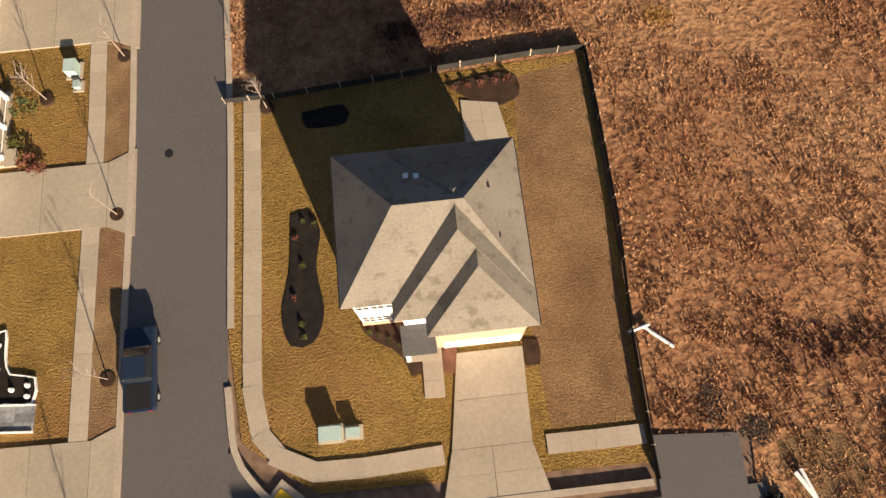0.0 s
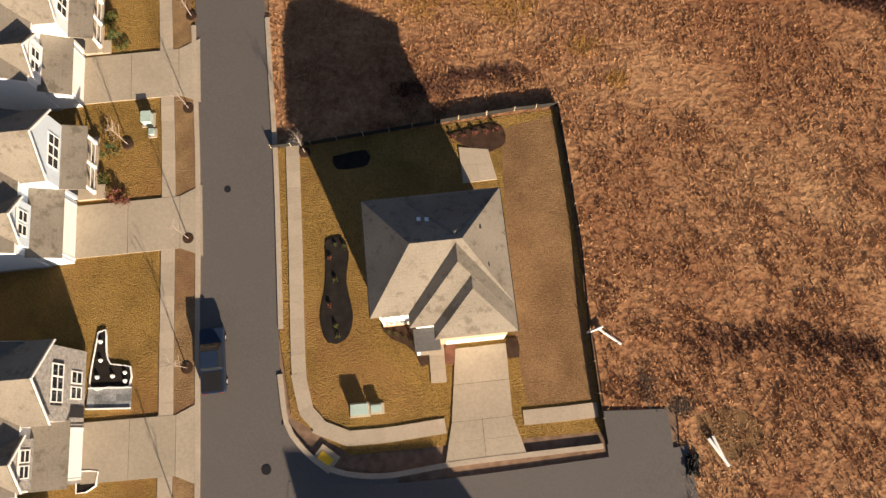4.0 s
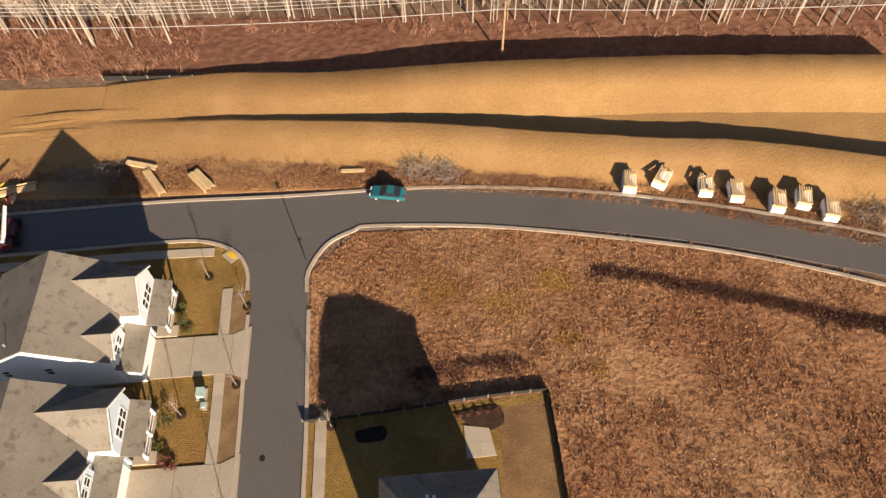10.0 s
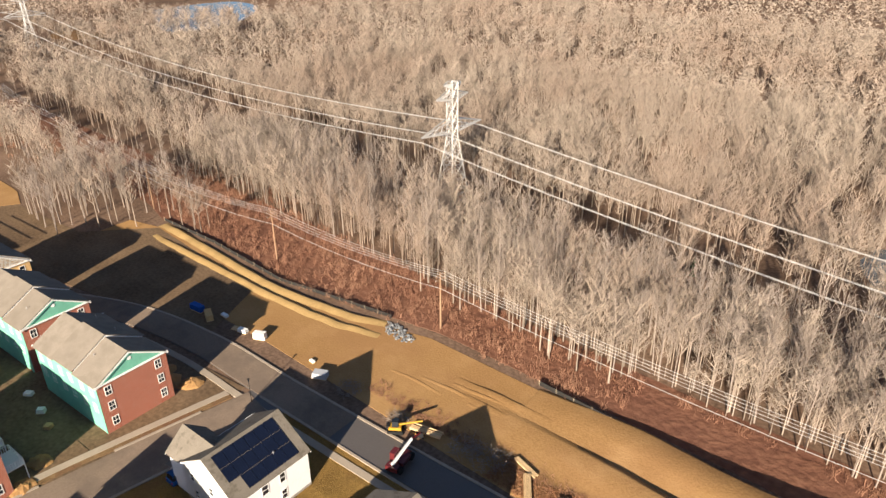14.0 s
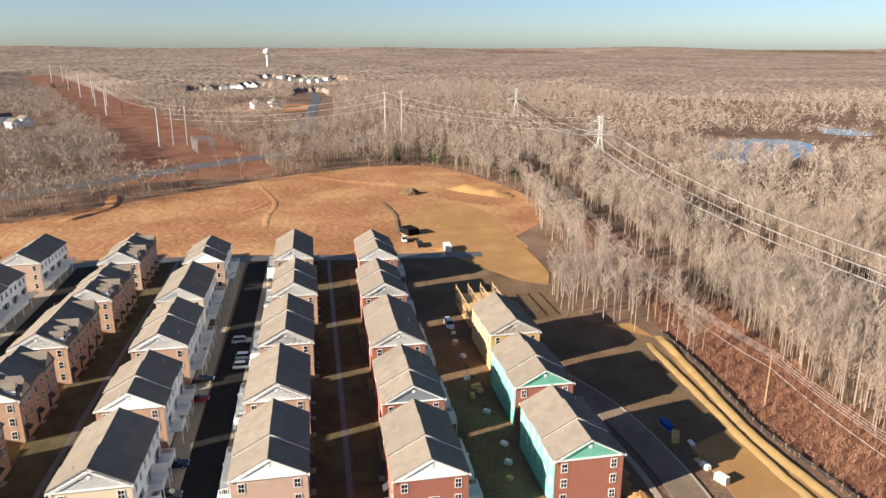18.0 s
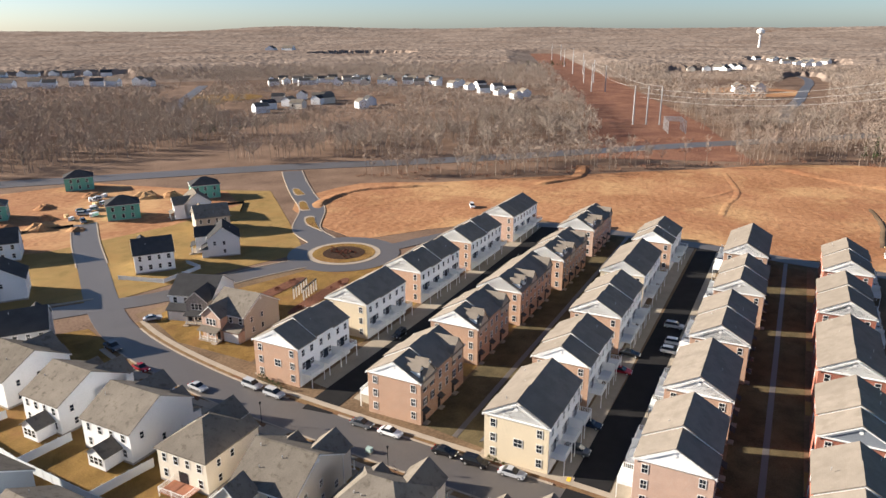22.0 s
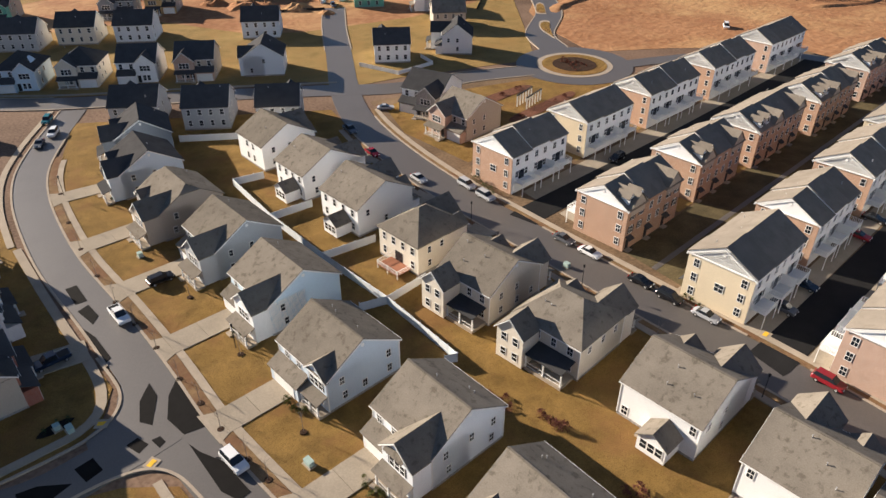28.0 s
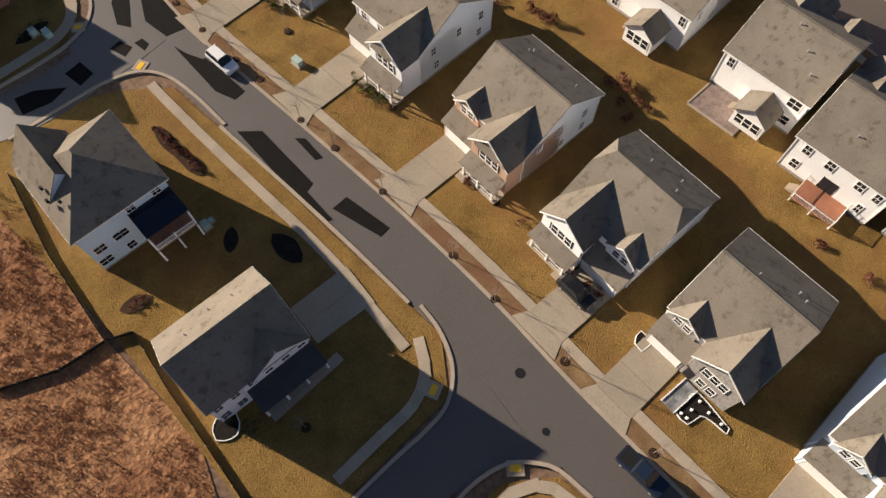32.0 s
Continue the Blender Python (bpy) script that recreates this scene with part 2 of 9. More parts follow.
FARBARK = island(blotch(mat("bare_woods", (0.305, 0.245, 0.195), 0.95, 0.25, 0.08, 0.5, 0, hue=(0.40, 0.335, 0.275), spec=0.0), 0.02, (0.27, 0.195, 0.15), 0.6), 0.12)
BRUSH = island(mat("red_brown_brush", (0.25, 0.115, 0.075), 0.95, 0.35, 0.08, 3, 0, hue=(0.35, 0.20, 0.13), spec=0.0), 0.2)
SCRUB = blotch(mat("red_scrub_ground", (0.20, 0.092, 0.06), 0.95, 0.35, 0.05, 0.8, 0.9, hue=(0.28, 0.145, 0.09), bscale=0.3), 0.03, (0.13, 0.06, 0.042), 0.7)
EVERG = island(mat("evergreen", (0.055, 0.075, 0.03), 0.9, 0.3, 0.6, 5, 0), 0.3)
SHRUB = island(mat("shrub_green", (0.09, 0.095, 0.03), 0.9, 0.3, 0.8, 6, 0), 0.35)
DRYSHRUB = island(mat("dry_red_shrub", (0.16, 0.065, 0.045), 0.9, 0.3, 0.8, 6, 0), 0.35)
STEEL = mat("galvanised_steel", (0.44, 0.43, 0.42), 0.45, 0.1, 1, 6, 0, metal=0.3)
WOODPOLE = mat("utility_pole_wood", (0.30, 0.19, 0.12), 0.9, 0.2, 1, 6, 0.1)
WIRE = mat("power_cable", (0.62, 0.60, 0.57), 0.4, 0.05, 1, 6, 0, metal=0.4)
BLACK = mat("black_metal", (0.02, 0.02, 0.022), 0.45, 0.1, 1, 6, 0)
SHUTTER = mat("dark_shutter", (0.03, 0.03, 0.033), 0.6, 0.1, 1, 6, 0)
TYRE = mat("tyre_rubber", (0.02, 0.02, 0.02), 0.9, 0.2, 2, 9, 0)
YELLOW = mat("yellow_tactile_plate", (0.75, 0.45, 0.04), 0.7, 0.1, 1, 6, 0)
LOADER = mat("dirty_yellow_paint", (0.42, 0.24, 0.03), 0.6, 0.2, 1, 6, 0)
UTILG = mat("pale_green_cabinet_paint", (0.36, 0.46, 0.42), 0.5, 0.08, 1, 6, 0)
BLUEP = mat("blue_plastic", (0.02, 0.09, 0.35), 0.5, 0.1, 1, 6, 0)
WATER = mat("pond_water", (0.08, 0.10, 0.115), 0.08, 0.2, 0.05, 0.6, 0.05, spec=0.5)
SOLAR = mat("solar_panel", (0.006, 0.009, 0.022), 0.25, 0.2, 1, 6, 0, spec=0.5)
ROCK = mat("riprap_stone", (0.21, 0.215, 0.22), 0.9, 0.35, 1, 6, 0.3, rnd=0.25)
PAVER = mat("brick_paver", (0.24, 0.12, 0.09), 0.9, 0.2, 1, 9, 0.1)
SIDELAWN = blotch(SIDELAWN, 6.0, (0.12, 0.066, 0.032), 0.6, 0.5, 0.64)
GRAVEL = island(mat("brown_gravel", (0.13, 0.098, 0.075), 0.95, 0.3, 2, 9, 0), 0.3)
STRAW = mat("straw_bank", (0.35, 0.235, 0.10), 0.95, 0.2, 0.3, 4, 0.5)
PAINT = {k: mat(k + "_car_paint", c, 0.25, 0.03, 1, 6, 0, spec=0.5) for k, c in {
    "white": (0.75, 0.75, 0.75), "black": (0.012, 0.012, 0.014), "silver": (0.42, 0.43, 0.45), "red": (0.24, 0.015, 0.022),
    "navy": (0.015, 0.025, 0.05), "maroon": (0.10, 0.018, 0.02), "grey": (0.10, 0.105, 0.115), "teal": (0.02, 0.13, 0.15), "blue": (0.03, 0.10, 0.28)}.items()}
GLASS = bpy.data.materials.new("window_glass")
GLASS.use_nodes = True
gb = GLASS.node_tree.nodes["Principled BSDF"]
gb.inputs["Base Color"].default_value = (0.018, 0.022, 0.028, 1)
gb.inputs["Roughness"].default_value, gb.inputs["Specular IOR Level"].default_value = 0.06, 0.5

# ---- building tools ----
class Shape:
    """Collects faces of one mesh."""
    def __init__(self):
        self.v, self.f = [], []

    def poly(self, pts):
        i = len(self.v)
        self.v += [tuple(p) for p in pts]
        self.f.append(tuple(range(i, i + len(pts))))
        return self

    def box(self, x0, x1, y0, y1, z0, z1):
        return self.prism([(x0, y0), (x1, y0), (x1, y1), (x0, y1)], z0, z1)

    def prism(self, pts, z0, z1):
        a = sum(pts[k - 1][0] * pts[k][1] - pts[k][0] * pts[k - 1][1] for k in range(len(pts)))
        if a < 0:
            pts = pts[::-1]
        n, i = len(pts), len(self.v)
        self.v += [(x, y, z0) for x, y in pts] + [(x, y, z1) for x, y in pts]
        self.f.append(tuple(range(i + n - 1, i - 1, -1)))
        self.f.append(tuple(range(i + n, i + 2 * n)))
        self.f += [(i + k, i + (k + 1) % n, i + n + (k + 1) % n, i + n + k) for k in range(n)]
        return self

    def extrude(self, pts, d):
        """A flat loop of 3D points, thickened along the vector d."""
        n, i, d = len(pts), len(self.v), Vector(d)
        pts = [Vector(p) for p in pts]
        nrm = Vector((0, 0, 0))
        for k in range(n):
            nrm += (pts[k - 1] - pts[0]).cross(pts[k] - pts[0])
        if nrm.dot(d) < 0:
            pts = pts[::-1]
        self.v += [tuple(p) for p in pts] + [tuple(p + d) for p in pts]
        self.f.append(tuple(range(i + n - 1, i - 1, -1)))
        self.f.append(tuple(range(i + n, i + 2 * n)))
        self.f += [(i + k, i + (k + 1) % n, i + n + (k + 1) % n, i + n + k) for k in range(n)]
        return self

    def tube(self, a, b, r0, r1=None, n=5):
        a, b = Vector(a), Vector(b)
        r1 = r0 if r1 is None else r1
        w = (b - a).normalized()
        u = w.cross(Vector((0, 0, 1)) if abs(w.z) < 0.9 else Vector((1, 0, 0))).normalized()
        q = w.cross(u)
        i = len(self.v)
        for p, r in ((a, r0), (b, r1)):
            self.v += [tuple(p + r * (math.cos(2 * math.pi * k / n) * u + math.sin(2 * math.pi * k / n) * q)) for k in range(n)]
        self.f += [(i + k, i + (k + 1) % n, i + n + (k + 1) % n, i + n + k) for k in range(n)]
        if n > 3:
            self.f += [tuple(range(i + n - 1, i - 1, -1)), tuple(range(i + n, i + 2 * n))]
        return self

    def move(self, m):
        self.v = [tuple(m @ Vector(p)) for p in self.v]
        return self

    def mesh(self, name):
        me = bpy.data.meshes.new(name)
        me.from_pydata(self.v, [], self.f)
        me.update()
        return me


SHARED = {}


def part(name, shape, material, parent=None, label="", m=None, smooth=False):
    """One mesh object, under a thing or a part; shape may be a mesh that is shared."""
    me = shape.mesh(name) if isinstance(shape, Shape) else shape
    if not me.materials:
        me.materials.append(material)
    if smooth:
        me.shade_smooth()
    ob = new(name, me)
    if parent is not None:
        ob.parent = parent
    if m is not None:
        ob.matrix_basis = m
    return tagged(ob, label) if label else ob


def thing(name, x, y, ang, label, category, group="", z=0.0):
    e = new(name)
    e.empty_display_size = 0.5
    e.matrix_basis = pose(x, y, z, 0, 0, ang)
    return tagged(e, label, category, group)


def curve(pts, step=3.0):
    """A smooth line through plan points."""
    P = [Vector((*p, 0)) for p in pts]
    P = [2 * P[0] - P[1]] + P + [2 * P[-1] - P[-2]]
    out = []
    for i in range(1, len(P) - 2):
        a, b, c, d = P[i - 1:i + 3]
        n = max(1, int((c - b).length / step))
        for k in range(n):
            t = k / n
            out.append(0.5 * ((2 * b) + (c - a) * t + (2 * a - 5 * b + 4 * c - d) * t * t + (3 * b - a - 3 * c + d) * t ** 3))
    out.append(P[-2])
    return out


def offset(line, d):
    """The line moved to its left by d."""
    out = []
    for i, p in enumerate(line):
        t = (line[min(i + 1, len(line) - 1)] - line[max(i - 1, 0)]).normalized()
        out.append(p + d * Vector((-t.y, t.x, 0)))
    return out


def ribbon(line, d0, d1, z0, z1):
    """A band along a line between two offsets, with thickness."""
    a, b = offset(line, d0), offset(line, d1)
    if d0 > d1:
        a, b = b, a
    s = Shape()
    for i in range(len(line) - 1):
        j = len(s.v)
        s.v += [(a[i].x, a[i].y, z1), (a[i + 1].x, a[i + 1].y, z1), (b[i + 1].x, b[i + 1].y, z1), (b[i].x, b[i].y, z1)]
        s.v += [(a[i].x, a[i].y, z0), (a[i + 1].x, a[i + 1].y, z0), (b[i + 1].x, b[i + 1].y, z0), (b[i].x, b[i].y, z0)]
        s.f += [(j + 3, j + 2, j + 1, j)[::-1], (j + 4, j + 5, j + 1, j), (j + 7, j + 3, j + 2, j + 6)]
    return s


def sheet(name, pts, z, material, label, category="ground", kind="structure", thick=0.3, smoothed=0):
    p = [(v.x, v.y) for v in curve(list(pts) + [pts[0]], smoothed)][:-1] if smoothed else pts
    ob = part(name, Shape().prism(list(p), z - thick, z), material)
    return tagged(ob, label, category, "", kind)


def noisy(x, y, s, seed=0.0):
    return noise.noise(Vector((x / s, y / s, seed)))

# ---- ground, roads, lots ----
g = Shape()
rings = [0, 40, 120, 260, 420, 700, 1100, 1700, 2500, 3300, 4000, 4600]
SEG = 72
for r in rings[1:]:
    for k in range(SEG):
        a = 2 * math.pi * k / SEG
        h = -0.06 if r < 3200 else {3300: 8, 4000: 30, 4600: 58}[r] + 10 * noisy(math.cos(a) * 40, math.sin(a) * 40, 9, r * 0.01)
        g.v.append((r * math.cos(a), r * math.sin(a) - 60, h))
g.v.append((0, -60, -0.06))
c = len(g.v) - 1
g.f += [(c, k, (k + 1) % SEG) for k in range(SEG)]
for j in range(len(rings) - 2):
    g.f += [(j * SEG + k, (j + 1) * SEG + k, (j + 1) * SEG + (k + 1) % SEG, j * SEG + (k + 1) % SEG) for k in range(SEG)]
tagged(part("ground", g, GROUND), "leaf-strewn winter ground reaching the horizon", "ground", "", "structure")

sheet("field", [(-19, 44), (-14, 50), (3, 51), (21, 50), (35, 48), (52, 44), (90, 30), (150, -10), (150, -140), (60, -140), (24, -76), (17, -62), (16, -40), (13, -24), (16, -10), (18, -6), (18, 2), (12, 2), (9.2, 29), (-17, 25)], 0.03, FIELD,
      "vacant lot overgrown with dry red-brown grass", "field")
sheet("clay_strip", [(-170, 44), (-100, 52), (-44, 55), (-12, 57.5), (20, 57), (54, 50), (110, 34), (130, 60), (60, 82), (20, 80), (-30, 77.5), (-78, 74), (-90, 70), (-116, 64), (-160, 62), (-172, 58)], 0.0, DIRT,
      "graded orange clay strip with wheel tracks and a ditch", "bare soil")
sheet("clay_field", [(-176, -160), (-186, -197), (-205, -222), (-248, -222), (-268, -195), (-312, -155), (-370, -100), (-421, -47), (-430, 10), (-362, 50), (-300, 60), (-262, 40), (-236, 30), (-234, -110), (-212, -140)], 0.01, REDDIRT,
      "large cleared hill field of red-orange soil", "bare soil", smoothed=12)
sheet("graded_lots", [(-108, 44), (-120, 42), (-178, 26), (-232, 20), (-236, 36), (-174, 46), (-162, 61), (-118, 61)], 0.02, GRADED, "graded building lots of brown soil", "bare soil")
sheet("lawn_block_1", [(-25, 47), (-40, 49), (-86, 42), (-86, 24), (-79, -20), (-76, -90), (-76, -140), (-80, -165), (-20, -196), (-8, -160), (-7, -130), (-11, -95), (-15, -60), (-20.5, -30), (-22, 0), (-25, 30)], 0.04, LAWN, "yellowed winter lawns between the houses", "lawn")
sheet("lawn_block_2", [(-17, 25), (9, 29), (11.8, 2), (11.8, 0), (-9, -2), (-14, 1), (-15.5, 8)], 0.05, LAWN, "yellowed lawn of the corner lot", "lawn")
sheet("side_lawn", [(3.8, 27), (8.7, 28.4), (11.2, 2.6), (5.6, 2.0), (4.4, 9)], 0.056, SIDELAWN, "strip of straw-coloured grass by the fence", "lawn")
sheet("lawn_block_3", [(-13.5, -18), (-10, -12), (12, -9), (15, -40), (22, -75), (0, -69), (-6, -65), (-9, -48), (-11.5, -30)], 0.05, LAWN, "yellowed lawns beside the field edge", "lawn")
sheet("lawn_block_4", [(-3.5, -88), (0, -80.5), (14, -78), (60, -100), (60, -240), (2, -178), (2, -137)], 0.04, LAWN, "yellowed lawns across the branch road", "lawn")
sheet("lawn_block_5", [(-86, -112), (-86, -140), (-92, -164), (-150, -156), (-176, -132), (-236, -120), (-236, 36), (-176, 26), (-90, 42), (-88, 24), (-90, -30), (-86, -60)], 0.04, GRADED, "ground round the townhouse rows", "ground")
sheet("lawn_block_6", [(-50, -204), (-84, -190), (-92, -178), (-110, -176), (-152, -166), (-160, -172), (-180, -200), (-212, -246), (-180, -300), (-100, -360), (20, -380), (60, -300), (10, -235)], 0.03, GOLDLAWN, "yellow lawns among the further houses", "lawn")
sheet("building_site", [(-88, -250), (-106, -238), (-150, -232), (-186, -236), (-200, -262), (-176, -330), (-120, -350), (-40, -345), (20, -330), (30, -300), (-66, -286)], 0.045, REDDIRT, "churned red soil of a building site", "bare soil")


sheet("garden_lawn", [(-91, -117), (-112, -122), (-150, -128.5), (-174, -133), (-152, -148), (-140, -152), (-104, -160), (-93, -158), (-88, -140)], 0.048, LAWN, "yellowed lawn and gardens beside the townhouses", "lawn")
ROADZ = [0.07]


def road(name, pts, half, label, material=None, kerbs=(1, 1), skip=((), ())):
    """A road with kerbs as raised strips, and pavements of single slabs where they run along it."""
    line = curve(pts, 2.5)
    ROADZ[0] += 0.005
    tagged(part(name, ribbon(line, -half, half, -0.2, ROADZ[0]), material or ASPHALT), label, "road", "", "structure")
    for side, k, gaps in ((1, kerbs[0], skip[0]), (-1, kerbs[1], skip[1])):
        run = []
        for p in line + [None]:
            if p is not None and not any(lo < p.y < hi for lo, hi in gaps):
                run.append(p)
                continue
            if k and len(run) > 1:
                tagged(part("kerb", ribbon(run, side * half, side * (half + 0.42), -0.2, 0.2), KERB), "pale concrete kerb and gutter", "kerb", "", "structure")
            run = []
    return line


ST1 = [(-24.0, 51), (-22.9, 44), (-21.4, 32), (-20.2, 22), (-18.9, 8), (-17.7, -5), (-16.9, -18), (-15.3, -32), (-12.8, -48), (-10.4, -62), (-9.0, -72), (-8.0, -88), (-6.3, -105), (-3.7, -125), (-3.0, -141), (-3.5, -157), (-6.0, -171), (-11.5, -185), (-18.0, -198), (-22, -206)]
line1 = road("street_1", ST1, 3.35, "worn grey-brown residential street", skip=(((-21, 6), (-93, -58), (40, 60)), ((40, 60), (-300, -192))))
lineN = road("north_road", [(-150, 26), (-128, 38), (-107, 43.5), (-86, 45.6), (-60, 48.5), (-40, 51), (-24, 52.3), (-5, 54.2), (12, 54.2), (28, 52.6), (42, 50), (58, 46), (85, 36), (120, 20)], 3.0, "worn asphalt road curving past the clay strip", kerbs=(1, 0))
ST2 = [(-84, 44), (-86.5, 10), (-86.5, -19), (-85.3, -38), (-83.5, -56), (-82, -72), (-80.5, -90), (-79.2, -110), (-79.8, -132), (-82, -150), (-86, -165), (-93, -182), (-104, -205), (-118, -235), (-132, -262)]
line2 = road("street_2", ST2, 4.3, "worn asphalt street with parked cars along the townhouses", skip=(((-210, -152), (36, 60)), ((-95, -85), (-40, -31), (10, 19), (-210, -156), (34, 60))))
lineX = road("cross_street", [(60, -268), (2, -228), (-19, -214), (-45, -201), (-66, -190), (-86, -179), (-104, -169), (-128, -164), (-146, -158)], 4.4, "asphalt cross street between the house groups", skip=(((-215, -196), (-192, -168)), ((-192, -166),)))
lineS = road("side_street", [(-14, -7.2), (-4, -7.2), (12, -5.2), (19, -4.2)], 3.1, "dark side street ending at the field", kerbs=(0, 0))
lineB = road("branch_road", [(-8, -76), (0, -74.5), (14, -74), (40, -84)], 3.6, "patched branch road", kerbs=(0, 0))
alley1 = road("alley", [(-84, -89.5), (-92, -91), (-140, -97), (-200, -106), (-236, -112)], 3.2, "new black asphalt alley behind the townhouses", NEWASPH, kerbs=(0, 0))
alley2 = road("alley", [(-86, -35.5), (-93, -36), (-140, -42), (-200, -50), (-236, -55)], 3.2, "new black asphalt alley behind the townhouses", NEWASPH, kerbs=(0, 0))
alley3 = road("alley", [(-88, 15), (-96, 14.3), (-140, 8.5), (-200, 1), (-236, -3)], 3.2, "muddy unfinished alley behind the townhouses", GRADED, kerbs=(0, 0))
back = road("back_road", [(-238, 24), (-236, -20), (-236, -60), (-232, -110), (-214, -130), (-190, -140), (-170, -146)], 3.2, "new road along the cleared field", kerbs=(0, 0))
highway = road("highway", [(60, -470), (-60, -416), (-120, -385), (-185, -338), (-250, -288), (-330, -215), (-440, -130), (-560, -30)], 8.5, "divided highway in front of the woods", kerbs=(0, 0))
entry = road("entry_road", [(-168, -170), (-176, -186), (-198, -205), (-215, -228), (-232, -250), (-250, -272)], 5.0, "curved entry road with planted islands")

# open asphalt where the streets meet
for pts in ([(-17, -1), (-14.4, 0.6), (-13.2, -1.2), (-11.6, -2.6), (-9.6, -3.4), (-5, -3.5), (-5, -10.6), (-9.5, -11.6), (-12.3, -14.4), (-13.6, -18.4), (-16, -20)],
            [(-26, 41), (-27, 44), (-29, 46.6), (-33, 48), (-30, 51), (-16, 52), (-12.5, 50.9), (-14.5, 50.2), (-17.6, 48), (-19.4, 44), (-20, 41)],
            [(-11, -58), (-8.2, -58), (-7.6, -62), (-6.2, -67), (-3.5, -70), (2, -71), (2, -80), (-2.6, -82.5), (-4.2, -87), (-8, -90)]):
    tagged(part("road_junction", Shape().prism(pts, -0.2, 0.066), ASPHALT), "worn asphalt where two streets meet", "road", "", "structure")
tagged(part("road_dust", ribbon([q for q in lineN if -148 < q.x < -70], -2.9, 2.9, 0.0, 0.155), DUSTY), "dusty tan film of soil on the site road", "road", "", "structure")
tagged(part("road_dust", ribbon([q for q in line2 if 6 < q.y < 43], -4.2, 4.2, 0.0, 0.16), DUSTY), "dusty tan film of soil on the site road", "road", "", "structure")

# ---- houses ----
def window_mesh(w, h, bars=True):
    key = ("win", round(w, 2), round(h, 2), bars)
    if key not in SHARED:
        s, t, b, c = Shape(), 0.09, 0.035, 0.02 if bars else 0.0
        xs, zs = (-w / 2 - t, -w / 2, -c, c, w / 2, w / 2 + t), (-h / 2 - t, -h / 2, -b, b, h / 2, h / 2 + t)
        if not bars:
            xs = (-w / 2 - t, -w / 2, w / 2, w / 2 + t)
        n = len(xs)
        holes = (1, 3) if bars else (1,)
        s.v = [(x, y, z) for y in (-0.06, 0.02) for z in zs for x in xs]
        o = 6 * n
        for r in range(5):
            for k in range(n - 1):
                a = (r * n + k, r * n + k + 1, (r + 1) * n + k + 1, (r + 1) * n + k)
                if k in holes and r in (1, 3):
                    s.f += [(a[(q + 1) % 4], a[q], o + a[q], o + a[(q + 1) % 4]) for q in (3, 2, 1, 0)]
                else:
                    s.f += [a, tuple(o + q for q in a[::-1])]
        rim = list(range(n)) + [r * n + n - 1 for r in range(1, 6)] + [5 * n + k for k in range(n - 2, -1, -1)] + [r * n for r in range(4, 0, -1)]
        s.f += [(rim[k - 1], o + rim[k - 1], o + rim[k], rim[k]) for k in range(len(rim))]
        f = s.mesh("window")
        f.materials.append(WHITE)
        p = Shape().box(-w / 2, w / 2, -0.02, 0.0, -h / 2, h / 2).mesh("pane")
        p.materials.append(GLASS)
        q = Shape().box(-w / 2 - 0.42, -w / 2 - 0.1, -0.05, 0, -h / 2, h / 2).mesh("shutter")
        q.materials.append(SHUTTER)
        r = Shape().box(w / 2 + 0.1, w / 2 + 0.42, -0.05, 0, -h / 2, h / 2).mesh("shutter")
        r.materials.append(SHUTTER)
        SHARED[key] = (f, p, q, r)
    return SHARED[key]


SIDE = {"front": 0, "right": 90, "rear": 180, "left": -90}


def far_window(w, h):
    """Frame and pane in one mesh, for houses that stay far off."""
    key = ("far", round(w, 2), round(h, 2))
    if key not in SHARED:
        s, t, b = Shape(), 0.09, 0.035
        xs, zs = (-w / 2 - t, -w / 2, w / 2, w / 2 + t), (-h / 2 - t, -h / 2, -b, b, h / 2, h / 2 + t)
        s.v = [(x, -0.05, z) for z in zs for x in xs]
        glass = []
        for r in range(5):
            for c in range(3):
                a = (r * 4 + c, r * 4 + c + 1, r * 4 + c + 5, r * 4 + c + 4)
                if c == 1 and r in (1, 3):
                    k = len(s.v)
                    s.v += [(s.v[q][0], -0.012, s.v[q][2]) for q in a]
                    s.f += [(a[q], a[(q + 1) % 4], k + (q + 1) % 4, k + q) for q in range(4)]
                    glass.append((k, k + 1, k + 2, k + 3))
                else:
                    s.f.append(a)
        k = len(s.v)
        s.v += [(xs[0], 0.02, zs[0]), (xs[3], 0.02, zs[0]), (xs[3], 0.02, zs[5]), (xs[0], 0.02, zs[5])]
        s.f += [(0, k, k + 1, 3, 2, 1), (20, 21, 22, 23, k + 2, k + 3), (0, 4, 8, 12, 16, 20, k + 3, k), (3, k + 1, k + 2, 23, 19, 15, 11, 7)]
        n = len(s.f)
        s.f += glass
        me = s.mesh("window")
        me.materials.append(WHITE)
        me.materials.append(GLASS)
        me.polygons.foreach_set("material_index", [0] * n + [1] * (len(s.f) - n))
        SHARED[key] = me
    return SHARED[key]


FAR = [False]


def window(house, side, along, dist, z, w=0.95, h=1.5, shutters=False, bars=True):
    """A window in a wall that looks to one side of the house, dist from its middle; along runs to the right seen from outside."""
    f, p, q, r = window_mesh(w, h, bars)
    m = pose(0, 0, z, 0, 0, SIDE[side]) @ pose(along, -dist - 0.012, 0)
    if FAR[0]:
        return part("window", far_window(w, h), WHITE, house, m=m)
    ob = part("window", f, WHITE, house, m=m)
    part("pane", p, GLASS, ob)
    if shutters:
        part("shutter", q, SHUTTER, ob)
        part("shutter", r, SHUTTER, ob)
    return ob


